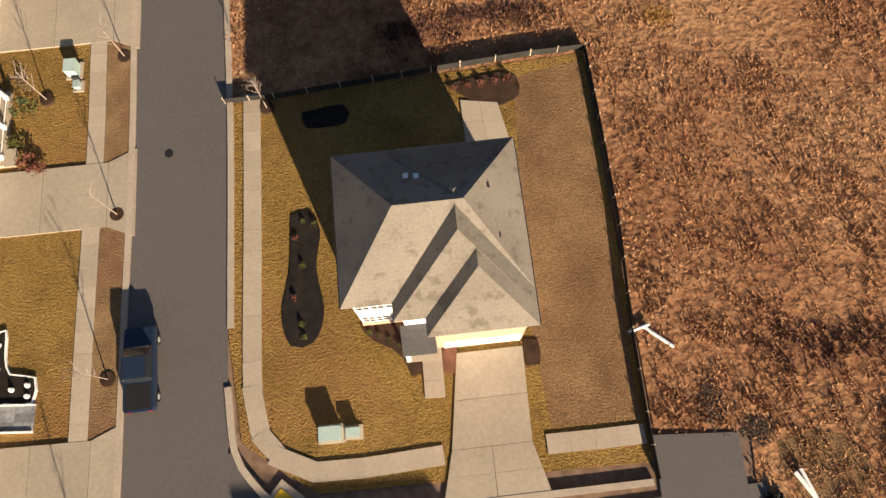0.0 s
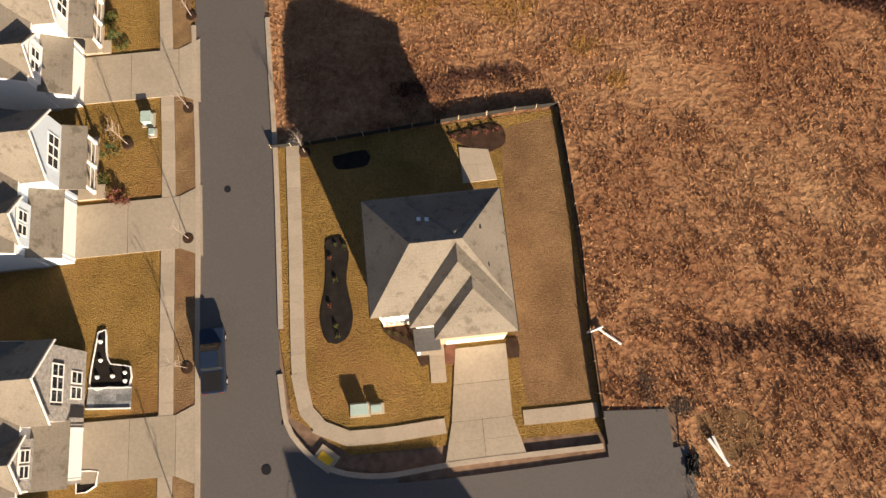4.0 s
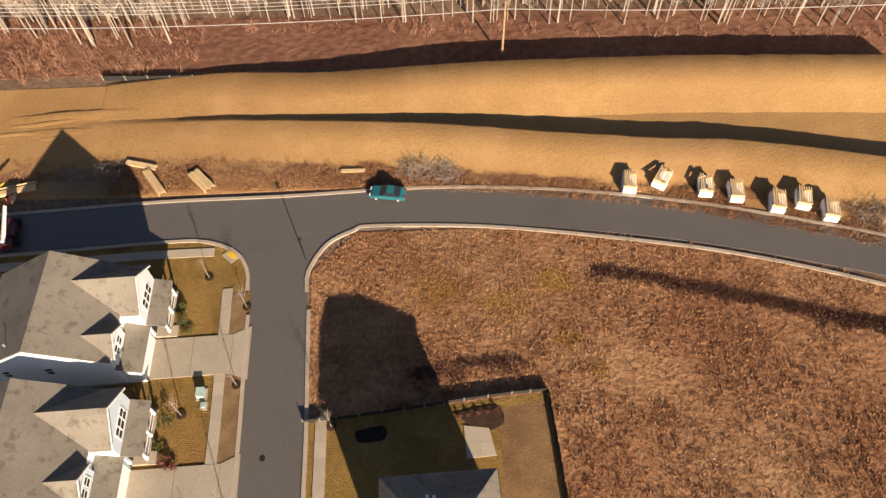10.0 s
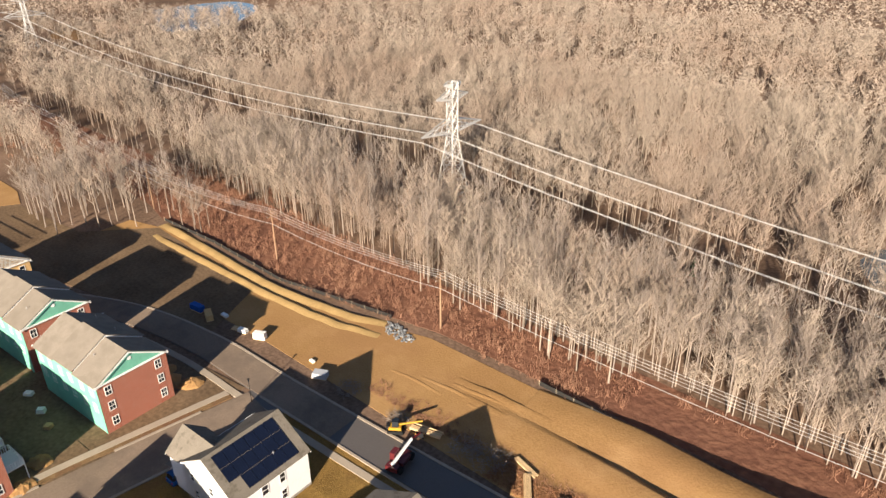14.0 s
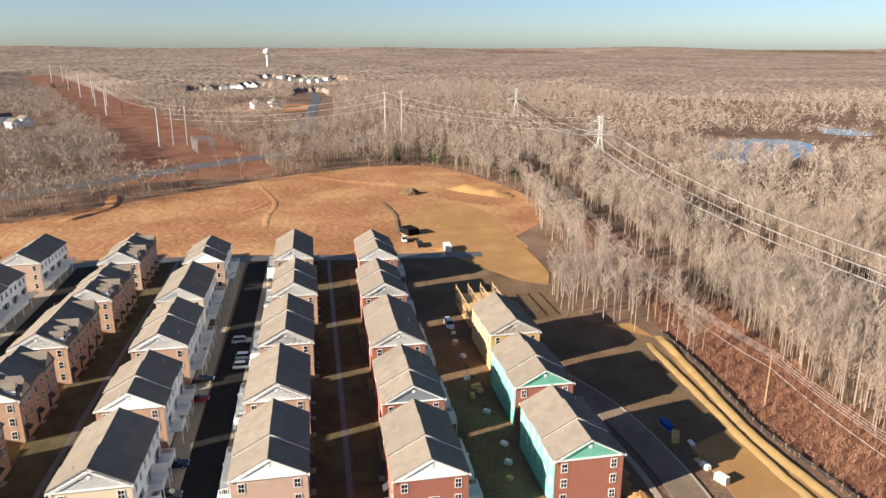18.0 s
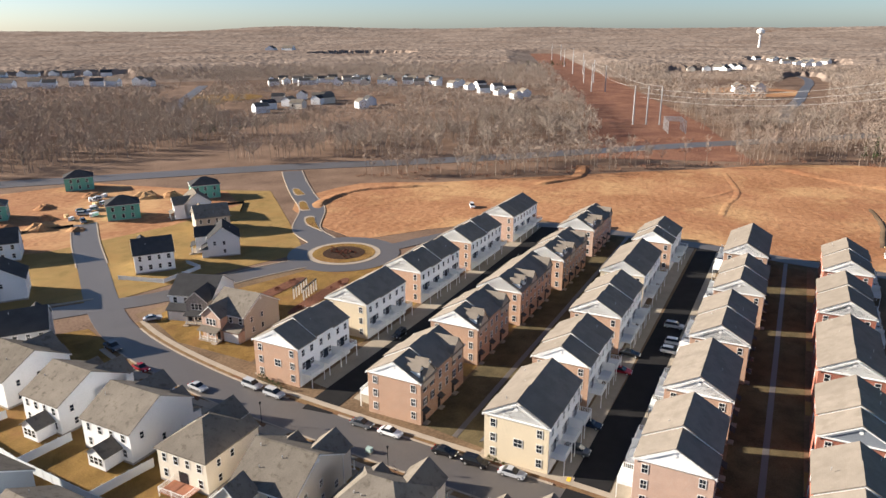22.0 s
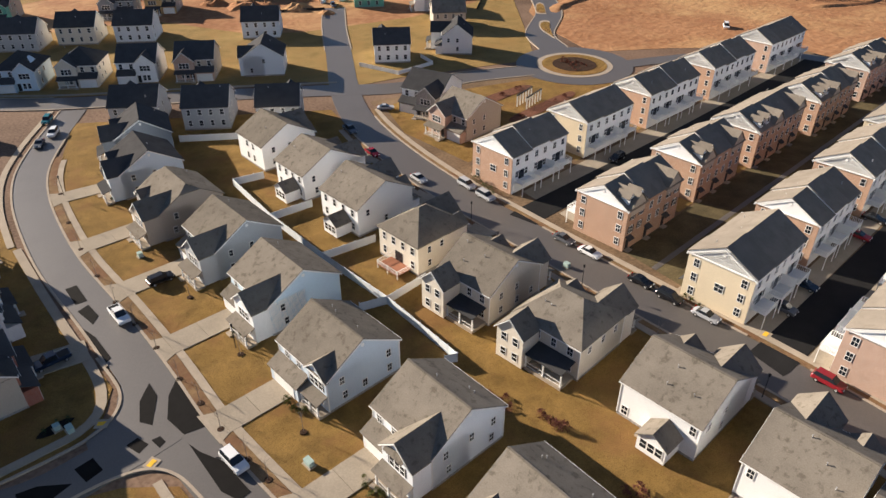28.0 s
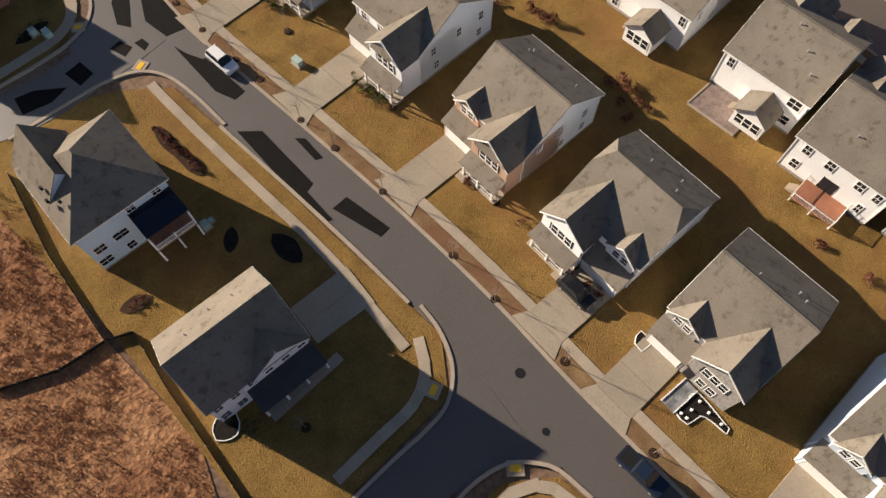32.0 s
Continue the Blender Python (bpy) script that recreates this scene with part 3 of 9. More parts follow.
def gable_block(w, d, z0, eave, ridge, along="x"):
    """Walls with two gables; the ridge runs along x or y."""
    s = Shape()
    if along == "x":
        s.extrude([(-w / 2, -d / 2, z0), (-w / 2, d / 2, z0), (-w / 2, d / 2, eave), (-w / 2, 0, ridge), (-w / 2, -d / 2, eave)], (w, 0, 0))
    else:
        s.extrude([(-w / 2, -d / 2, z0), (w / 2, -d / 2, z0), (w / 2, -d / 2, eave), (0, -d / 2, ridge), (-w / 2, -d / 2, eave)], (0, d, 0))
    return s


def gable_roof(w, d, eave, ridge, along="x", over=0.35, side=0.3, t=0.16):
    s = Shape()
    if along == "x":
        k = (ridge - eave) / (d / 2)
        for q in (-1, 1):
            y = q * (d / 2 + over)
            s.extrude([(-w / 2 - side, 0, ridge + t), (w / 2 + side, 0, ridge + t), (w / 2 + side, y, eave - k * over + t), (-w / 2 - side, y, eave - k * over + t)], (0, 0, -t + 0.01))
    else:
        k = (ridge - eave) / (w / 2)
        for q in (-1, 1):
            x = q * (w / 2 + over)
            s.extrude([(0, -d / 2 - side, ridge + t), (0, d / 2, ridge + t), (x, d / 2, eave - k * over + t), (x, -d / 2 - side, eave - k * over + t)], (0, 0, -t + 0.01))
    return s


def hip_roof(w, d, eave, ridge, over=0.4, t=0.15, half=None):
    s = Shape()
    a, b = w / 2 + over, d / 2 + over
    r = max(0.3, (w - d) / 2) if w >= d else 0
    q = 0 if w >= d else max(0.3, (d - w) / 2)
    r = r if half is None else half
    e = eave
    A, B, C, D = (-a, -b, e), (a, -b, e), (a, b, e), (-a, b, e)
    if w >= d:
        P, Q = (-r, 0, ridge), (r, 0, ridge)
        faces = [(A, B, Q, P), (B, C, Q), (C, D, P, Q), (D, A, P)]
    else:
        P, Q = (0, -q, ridge), (0, q, ridge)
        faces = [(A, B, P), (B, C, Q, P), (C, D, Q), (D, A, P, Q)]
    for f in faces:
        s.poly([(x, y, z + t) for x, y, z in f])
    for p, q in ((A, B), (B, C), (C, D), (D, A)):
        s.poly([p, q, (q[0], q[1], q[2] + t), (p[0], p[1], p[2] + t)])
    s.poly([D, C, B, A])
    return s


def valley_roof(w, d, eave, ridge, y_eave, y_ridge, over=0.35, side=0.3, t=0.16):
    """The roof of a front wing: its ridge runs back into the main slope, its eaves stop at the main eave. Its block is d deep."""
    k = (ridge - eave) / (w / 2)
    f, e = -d / 2 - side, min(y_eave + d / 2, d / 2)
    e = max(e, f + 0.6)
    s = Shape()
    for q in (-1, 1):
        x = q * (w / 2 + over)
        s.extrude([(0, f, ridge + t), (0, y_ridge + d / 2, ridge + t), (x, e, eave - k * over + t), (x, f, eave - k * over + t)], (0, 0, 0.01 - t))
    return s


def clipped_block(w, d, z0, eave, ridge, c=0.34):
    """Walls under a clipped gable: the top of each gable is cut back by a small hip."""
    zc, yc = ridge - (ridge - eave) * c, d / 2 * c
    return Shape().extrude([(-w / 2, -d / 2, z0), (-w / 2, d / 2, z0), (-w / 2, d / 2, eave), (-w / 2, yc, zc), (-w / 2, -yc, zc), (-w / 2, -d / 2, eave)], (w, 0, 0))


def clipped_roof(w, d, eave, ridge, over=0.35, side=0.3, t=0.16, c=0.34):
    k = (ridge - eave) / (d / 2)
    a, b = w / 2 + side, d / 2 + over
    e, zc, yc, r = eave - k * over + t, ridge - (ridge - eave) * c + t, d / 2 * c, w / 2 - 1.1
    s = Shape()
    for q in (-1, 1):
        s.extrude([(-r, 0, ridge + t), (r, 0, ridge + t), (a, q * yc, zc), (a, q * b, e), (-a, q * b, e), (-a, q * yc, zc)], (0, 0, 0.01 - t))
        s.extrude([(q * r, 0, ridge + t), (q * a, yc, zc), (q * a, -yc, zc)], (0, 0, 0.01 - t))
    return s


def gable_trim(w, d, eave, ridge, sx, along="x", over=0.35, side=0.3):
    """White boards along the sloping edges of one gable."""
    s = Shape()
    k = (ridge - eave) / ((d if along == "x" else w) / 2)
    half = (d if along == "x" else w) / 2
    for q in (-1, 1):
        o = half + over
        if along == "x":
            x = sx * (w / 2 + side)
            s.extrude([(x, 0, ridge + 0.03), (x, q * o, eave - k * over + 0.03), (x, q * o, eave - k * over - 0.2), (x, 0, ridge - 0.2)], (sx * 0.05, 0, 0))
        else:
            y = sx * (d / 2 + side)
            s.extrude([(0, y, ridge + 0.03), (q * o, y, eave - k * over + 0.03), (q * o, y, eave - k * over - 0.2), (0, y, ridge - 0.2)], (0, sx * 0.05, 0))
    return s


def vent_pipes(house, rng, w, d, eave, ridge, n=3, rear=True):
    key = "pipe"
    if key not in SHARED:
        SHARED[key] = Shape().tube((0, 0, -0.1), (0, 0, 0.35), 0.06, n=6).tube((0, 0, 0.35), (0, 0, 0.42), 0.1, n=6).mesh("vent_pipe")
        SHARED[key].materials.append(STEEL)
    for k in range(n):
        x, q = rng.uniform(-0.4, 0.4) * w, rng.uniform(0.12, 0.7)
        part("vent_pipe", SHARED[key], STEEL, house, m=pose(x, (1 if rear else -1) * q * d / 2, eave + (ridge - eave) * (1 - q) + 0.16))


def porch_post(house, x, y, z0, z1):
    part("porch_post", Shape().box(x - 0.1, x + 0.1, y - 0.1, y + 0.1, z0, z1).box(x - 0.15, x + 0.15, y - 0.15, y + 0.15, z0, z0 + 0.25), WHITE, house)


def garage_door(house, x, y, w=4.8, h=2.15):
    s = Shape()
    for k in range(4):
        s.box(x - w / 2, x + w / 2, y - 0.05, y, 0.06 + k * h / 4, 0.04 + (k + 1) * h / 4)
    g = part("garage_door", s, WHITE, house, "white panelled garage door")
    part("door_frame", Shape().box(x - w / 2 - 0.15, x - w / 2, y - 0.07, y, 0, h + 0.2).box(x + w / 2, x + w / 2 + 0.15, y - 0.07, y, 0, h + 0.2).box(x - w / 2, x + w / 2, y - 0.07, y, h + 0.06, h + 0.2), WHITE, house)
    return g


def shed_roof(x0, x1, y0, y1, z0, z1, t=0.14):
    """A single slope: low edge at y0, high edge at y1."""
    return Shape().extrude([(x0, y0, z0), (x1, y0, z0), (x1, y1, z1), (x0, y1, z1)], (0, 0, t))


def dormer(house, x, y, w, z0, h, roofm, wallm, depth=3.0, windows=2):
    """A small gabled dormer that looks to the front."""
    m = pose(x, y + depth / 2, 0)
    d = part("dormer", gable_block(w, depth, z0, z0 + h, z0 + h + w * 0.42, "y"), wallm, house, m=m)
    part("dormer_roof", gable_roof(w, depth, z0 + h, z0 + h + w * 0.42, "y", 0.25, 0.3), roofm, d)
    part("dormer_trim", gable_trim(w, depth, z0 + h, z0 + h + w * 0.42, -1, "y", 0.25, 0.3), WHITE, d)
    for k in range(windows):
        xx = (k - (windows - 1) / 2) * 1.15
        part("window", far_window(0.8, 1.1), WHITE, d, m=pose(xx, -depth / 2 - 0.012, z0 + h * 0.55))
    return d


def two_storey(name, x, y, ang, label, W=12.2, D=13.6, eave=6.2, ridge=10.0, wall="pale_grey", front=None, roof=None, wing=1, wing_w=5.8, wing_y=8.9, clip=False, hip=False, eyebrow=False, dorm=True, porch=True, rear="plain", rear_windows=None, seed=0, detail=2, garage=True, group="houses along the street"):
    """Two-storey house with side gables, a gabled front wing on one side, and a garage under a low roof on the other."""
    rng = random.Random(seed)
    FAR[0] = detail < 2
    e = thing(name, x, y, ang, label, "house", group)
    wm, roofm, fm = SIDING[wall], roof or SHINGLE, front or SIDING[wall]
    part("foundation", Shape().box(-W / 2 - 0.02, W / 2 + 0.02, -D / 2 - 0.02, D / 2 + 0.02, -0.2, 0.45), STONE, e)
    if hip:
        part("wall", Shape().box(-W / 2, W / 2, -D / 2, D / 2, 0.45, eave), wm, e)
        part("roof", hip_roof(W - 0.1, D - 0.1, eave - 0.05, ridge, half=W * 0.17), roofm, e)
    elif clip:
        part("wall", clipped_block(W, D, 0.45, eave, ridge), wm, e)
        part("roof", clipped_roof(W, D, eave, ridge), roofm, e)
    else:
        part("wall", gable_block(W, D, 0.45, eave, ridge), wm, e)
        part("roof", gable_roof(W, D, eave, ridge), roofm, e)
    if detail > 1 and not (hip or clip):
        part("ridge_cap", Shape().box(-W / 2 - 0.3, W / 2 + 0.3, -0.16, 0.16, ridge + 0.1, ridge + 0.19), roofm, e)
    for q in (-1, 1):
        if not (hip or clip):
            part("gable_trim", gable_trim(W, D, eave, ridge, q), WHITE, e)
        if detail > 1 or q < 0:
            part("gutter", Shape().box(-W / 2 - 0.3, W / 2 + 0.3, q * (D / 2 + 0.35) - 0.06, q * (D / 2 + 0.35) + 0.06, eave - 0.22, eave - 0.06), WHITE, e)
        for cy in (-1, 1) if detail > 1 else ():
            part("corner_board", Shape().box(q * (W / 2 + 0.01) - 0.07, q * (W / 2 + 0.01) + 0.07, cy * (D / 2 + 0.01) - 0.07, cy * (D / 2 + 0.01) + 0.07, 0.4, eave), WHITE, e)
        if not (hip or clip) and (detail > 1 or y > -170):
            part("gable_vent", Shape().tube((q * (W / 2 + 0.0), 0, ridge - 1.1), (q * (W / 2 + 0.06), 0, ridge - 1.1), 0.3, n=12), WHITE, e)
    # front wing
    wx = wing * (W / 2 - wing_w / 2)
    wd = wing_y
    wr = min(eave + wing_w * 0.43, ridge - 0.25)
    wf = part("front_wing", gable_block(wing_w, wd, 0.3, eave, wr, "y"), fm, e, m=pose(wx, -wd / 2, 0))
    part("wing_roof", valley_roof(wing_w, wd, eave, wr, -D / 2 - 0.33, -(ridge - wr) / (ridge - eave) * D / 2 + 0.1), roofm, wf)
    part("wing_trim", gable_trim(wing_w, wd, eave, wr, -1, "y"), WHITE, wf)
    if eyebrow:
        part("eyebrow_roof", shed_roof(-wing_w * 0.3, wing_w * 0.3, -wd / 2 - 0.75, -wd / 2 + 0.02, eave + 0.45, eave + 0.85), roofm, wf)
    for zz in (1.75, 4.6):
        for k in (-1, 0, 1) if zz > 3 else (-1, 1):
            part("window", far_window(0.85, 1.5), WHITE, wf, m=pose(k * (1.0 if zz > 3 else 0.62), -wd / 2 - 0.012, zz))
            if zz > 3 and k and detail > 1:
                part("shutter", Shape().box(k * 1.58 - 0.14, k * 1.58 + 0.14, -wd / 2 - 0.05, -wd / 2 + 0.01, zz - 0.75, zz + 0.75), SHUTTER, wf)
    # garage or porch side
    gx = -wing * (W / 2 - (W - wing_w) / 2)
    gw = W - wing_w - 0.3
    y0 = -D / 2 - 2.0
    if garage:
        part("garage_wall", Shape().box(gx - gw / 2, gx + gw / 2, y0, -D / 2, 0.0, 2.75), fm, e)
        part("garage_roof", shed_roof(gx - gw / 2 - 0.25, gx + gw / 2 + 0.25, y0 - 0.35, -D / 2 + 0.02, 2.75, 4.0), roofm, e)
        garage_door(e, gx, y0, min(4.8, gw - 0.9))
    if dorm:
        dormer(e, gx - wing * 0.5, -D / 2 - 0.3, 3.7, 4.1, 2.0, roofm, fm, 5.2, 2)
    else:
        for k in (-1, 1):
            window(e, "front", gx + k * 1.5, D / 2, 4.9)
    if porch:
        px0, px1 = wx - wing_w / 2 - 0.1, wx + wing_w / 2 + 0.1
        py = -wd - 1.7
        part("porch_roof", shed_roof(px0, px1, py - 0.2, -wd + 0.02, 2.6, 3.3), roofm, e)
        part("porch_floor", Shape().box(px0, px1, py, -wd, 0, 0.42), CONC, e)
        for k in (0.1, 0.5, 0.9):
            porch_post(e, px0 + (px1 - px0) * k, py + 0.15, 0.42, 2.62)
        part("porch_rail", Shape().box(px0 + 0.3, px1 - 0.3, py + 0.12, py + 0.18, 1.2, 1.28).box(px0 + 0.3, px1 - 0.3, py + 0.12, py + 0.18, 0.55, 0.61), WHITE, e)
        part("porch_step", Shape().box(px0 if wing > 0 else px1 - 1.4, px0 + 1.4 if wing > 0 else px1, py - 0.7, py, 0, 0.22), CONC, e)
    part("front_door", Shape().box(wx - wing * (wing_w / 2 - 0.8) - 0.48, wx - wing * (wing_w / 2 - 0.8) + 0.48, -wd - 0.05, -wd, 0.42, 2.5), SHUTTER, e)
    # sides and rear
    for side, dist, half in (("left", W / 2, D / 2), ("right", W / 2, D / 2)):
        for zz in (1.9, 4.7):
            for k in range(2 if detail < 2 else 3):
                if rng.random() < 0.72:
                    window(e, side, -half * 0.6 + k * half * 0.62 + rng.uniform(-0.4, 0.4), dist, zz, 0.75, 1.25)
    for al, zz, ww in rear_windows or ():
        window(e, "rear", al, D / 2, zz, ww, 1.4)
    for zz in (1.9, 4.8) if rear_windows is None else ():
        for k in range(4) if rear != "plain" or abs(ang) < 60 or ang > 150 else (1, 2):
            if rear != "plain" and zz < 3 and k in (1, 2):
                continue
            window(e, "rear", -W * 0.36 + k * W * 0.24, D / 2, zz, 0.95 if k % 2 else 0.8, 1.45)
    if rear == "deck":
        part("deck", Shape().box(-3.4, 2.2, D / 2, D / 2 + 3.4, 0.75, 0.9), DECKWOOD, e, "red-brown boarded deck")
        for px, py in ((-3.3, D / 2 + 3.3), (2.1, D / 2 + 3.3), (-0.6, D / 2 + 3.3)):
            part("deck_post", Shape().box(px - 0.08, px + 0.08, py - 0.08, py + 0.08, 0, 1.85), WHITE, e)
        rail = Shape().box(-3.4, 2.2, D / 2 + 3.32, D / 2 + 3.38, 1.72, 1.8).box(-3.4, -3.34, D / 2, D / 2 + 3.4, 1.72, 1.8).box(2.14, 2.2, D / 2, D / 2 + 3.4, 1.72, 1.8)
        for k in range(29):
            rail.box(-3.4 + k * 0.2, -3.37 + k * 0.2, D / 2 + 3.33, D / 2 + 3.37, 0.9, 1.75)
        for k in range(17):
            rail.box(-3.39, -3.35, D / 2 + k * 0.2, D / 2 + 0.03 + k * 0.2, 0.9, 1.75).box(2.15, 2.19, D / 2 + k * 0.2, D / 2 + 0.03 + k * 0.2, 0.9, 1.75)
        part("deck_rail", rail, WHITE, e, "white baluster railing")
        part("patio_door", Shape().box(-1.1, 0.9, D / 2, D / 2 + 0.05, 0.95, 3.0), GLASS, e)
        st = Shape()
        for k in range(4):
            st.box(2.2 + k * 0.28, 2.48 + k * 0.28, D / 2 + 1.2, D / 2 + 2.3, 0, 0.72 - 0.18 * k)
        part("steps", st, CONC, e)
    elif rear == "wing":
        # a two-storey rear wing with a covered porch in the angle
        rw_ = part("rear_wing", gable_block(5.0, 4.0, 0.3, eave, eave + 2.4, "y"), wm, e, m=pose(-wing * (W / 2 - 2.5), D / 2 + 1.95, 0))
        part("rear_wing_roof", gable_roof(5.0, 4.0, eave, eave + 2.4, "y").move(pose(0, 0, 0, 0, 0, 180)), roofm, rw_)
        part("rear_wing_trim", gable_trim(5.0, 4.0, eave, eave + 2.4, -1, "y").move(pose(0, 0, 0, 0, 0, 180)), WHITE, rw_)
        for zz in (1.8, 4.7):
            for k in (-1, 1):
                part("window", far_window(0.95, 1.4), WHITE, rw_, m=pose(k * 1.1, 2.012, zz, 0, 0, 180))
        x0, x1 = sorted((-wing * (W / 2 - 5.1), wing * (W / 2 - 0.6)))
        part("back_porch_roof", Shape().extrude([(x0, D / 2, 3.4), (x1, D / 2, 3.4), (x1, D / 2 + 3.4, 2.9), (x0, D / 2 + 3.4, 2.9)], (0, 0, 0.14)), SHINGLE2, e, "dark low porch roof")
        part("back_porch_floor", Shape().box(x0, x1, D / 2, D / 2 + 3.4, 0, 0.6), CONC, e)
        for k in (0.02, 0.5, 0.98):
            porch_post(e, x0 + (x1 - x0) * k, D / 2 + 3.2, 0.6, 2.95)
        part("porch_rail", Shape().box(x0, x1, D / 2 + 3.15, D / 2 + 3.21, 1.4, 1.48).box(x0, x1, D / 2 + 3.15, D / 2 + 3.21, 0.75, 0.81), WHITE, e)
    elif rear == "sunroom":
        sr = part("sunroom", gable_block(4.2, 3.6, 0.3, 3.0, 4.5, "y"), wm, e, m=pose(-1.6, D / 2 + 1.8, 0))
        part("sunroom_roof", gable_roof(4.2, 3.6, 3.0, 4.5, "y").move(pose(0, 0, 0, 0, 0, 180)), roofm, sr)
        fw, pw, _, _ = window_mesh(0.95, 1.4)
        for k in (-1, 0, 1):
            part("window", far_window(0.95, 1.4), WHITE, sr, m=pose(k * 1.15, 1.812, 1.8, 0, 0, 180))
        st = Shape()
        for k in range(4):
            st.box(0.7 + k * 0.28, 0.98 + k * 0.28, D / 2 + 0.6, D / 2 + 1.8, 0, 0.72 - 0.18 * k)
        part("steps", st, CONC, e)
    vent_pipes(e, rng, W, D, eave, ridge, 3 if detail > 1 else 1, True)
    return e


def hip_house(name, x, y, ang, label, W=12, D=11.5, eave=3.2, ridge=6.6, wall="white", roof=None, seed=0, front=None, garage=1, windows=True, group="", storeys=1, half=None):
    """House under a hipped roof."""
    rng = random.Random(seed)
    FAR[0] = storeys == 2
    e = thing(name, x, y, ang, label, "house", group)
    wm, roofm = front or SIDING[wall], roof or SHINGLE
    part("foundation", Shape().box(-W / 2 - 0.02, W / 2 + 0.02, -D / 2 - 0.02, D / 2 + 0.02, -0.2, 0.3), STONE, e)
    part("wall", Shape().box(-W / 2, W / 2, -D / 2, D / 2, 0.3, eave), wm, e)
    part("roof", hip_roof(W, D, eave, ridge, half=half), roofm, e)
    part("eave_board", Shape().box(-W / 2 - 0.42, W / 2 + 0.42, -D / 2 - 0.44, -D / 2 - 0.4, eave - 0.16, eave + 0.02).box(-W / 2 - 0.42, W / 2 + 0.42, D / 2 + 0.4, D / 2 + 0.44, eave - 0.16, eave + 0.02)
         .box(-W / 2 - 0.44, -W / 2 - 0.4, -D / 2 - 0.42, D / 2 + 0.42, eave - 0.16, eave + 0.02).box(W / 2 + 0.4, W / 2 + 0.44, -D / 2 - 0.42, D / 2 + 0.42, eave - 0.16, eave + 0.02), WHITE, e)
    if windows:
        for zz in ([1.75] if storeys == 1 else [1.75, 4.6]):
            for side, half, dist in (("left", D / 2, W / 2), ("right", D / 2, W / 2), ("rear", W / 2, D / 2), ("front", W / 2, D / 2)):
                for k in range(3):
                    if side == "front" and garage and zz < 3 and (k - 1) * garage > 0:
                        continue
                    window(e, side, (k - 1) * half * 0.58 + rng.uniform(-0.3, 0.3), dist, zz)
    if garage:
        garage_door(e, garage * (W / 2 - 3.2), -D / 2 - 0.01)
    return e

# ---- the houses of the place ----
GA = "houses along the street"
two_storey("house", -44.6, 33.8, 96, "pale grey two-storey house with shingle roof at the street corner", D=13.6, W=11.4, wall="pale_grey", wing=1, seed=1, detail=1)
two_storey("house", -43.2, 18.9, 96, "blue-grey two-storey house with a white porch", D=13.4, W=11.8, wall="blue_grey", wing=1, seed=2, detail=1)
two_storey("house", -39.6, 0.2, 95, "grey house with stone front and black garden bed", D=12.6, W=10.8, wing_y=8.4, wall="pale_grey", front=STONE, wing=1, porch=False, seed=3)
two_storey("house", -39.0, -15.8, 94, "white house with a black car on its drive", D=12.3, W=11.2, clip=True, wing_y=9.0, wall="white", wing=-1, seed=4)
two_storey("house", -38.2, -33.6, 95, "grey house with an orange brick front", D=12.6, W=11.4, eyebrow=True, wing_y=9.0, wall="pale_grey", front=BRICK, wing=1, seed=5)
two_storey("house", -37.1, -52.6, 97, "white-grey house with shrubs by its porch", D=12.7, W=11.6, eyebrow=True, dorm=False, wing_y=9.4, wall="pale_grey", wing=1, seed=6)
two_storey("house", -32.7, -71.8, 98, "blue-grey house with a bay window", D=12.9, W=12.0, wing_w=4.6, wing_y=6.6, dorm=False, wall="blue_grey", wing=1, seed=7)
two_storey("house", -33.4, -92.0, 97, "pale blue house with a white front gable", D=13.4, W=12.4, dorm=False, wing_y=9.6, wall="pale_blue", front=SIDING["white"], wing=1, seed=8, detail=1)
two_storey("house", -32.0, -111.6, 97, "grey house with dark front gable roof", D=13.2, W=12.2, wing_y=9.6, dorm=False, wall="grey", wing=1, seed=9, detail=1)
two_storey("house", -28.0, -130.0, 96, "tan-grey house on the street's bend", D=12.8, W=12.0, clip=True, wing_y=9.6, wall="tan", wing=1, seed=10, detail=1)
two_storey("house", -27.0, -150.8, 89, "blue-grey house with a dark porch roof", D=13.0, W=12.0, wall="blue_grey", wing=1, seed=11, roof=SHINGLE2, detail=1)
two_storey("house", -31.2, -168.4, 78, "slate house with a dark roof near the cross street", D=12.5, W=11.5, wall="slate", wing=1, seed=12, roof=SHINGLE2, detail=1)
GB = "houses that back onto the gardens"
two_storey("house", -69.0, 8.0, -83, "white house with grey roof beside the street", D=13.4, W=11.5, wall="white", wing=1, seed=40, group=GB)
two_storey("house", -66.5, -5.6, -82, "white house with a red-boarded deck at the back", D=13.2, W=11.8, wall="white", wing=1, seed=20, rear="deck", rear_windows=((4.8, 4.9, 0.8), (2.6, 4.9, 1.0), (-1.2, 4.9, 1.0), (-4.2, 4.9, 0.9), (4.2, 1.9, 0.6), (-4.4, 1.9, 0.9)), group=GB)
two_storey("house", -69.0, -19.3, -82, "white house with a sunroom and stone patio", D=13.2, W=11.6, wall="white", wing=1, seed=21, rear="sunroom", rear_windows=((4.4, 4.9, 1.6), (4.2, 1.9, 1.6), (2.2, 1.6, 0.9), (-4.6, 4.8, 0.8)), group=GB)
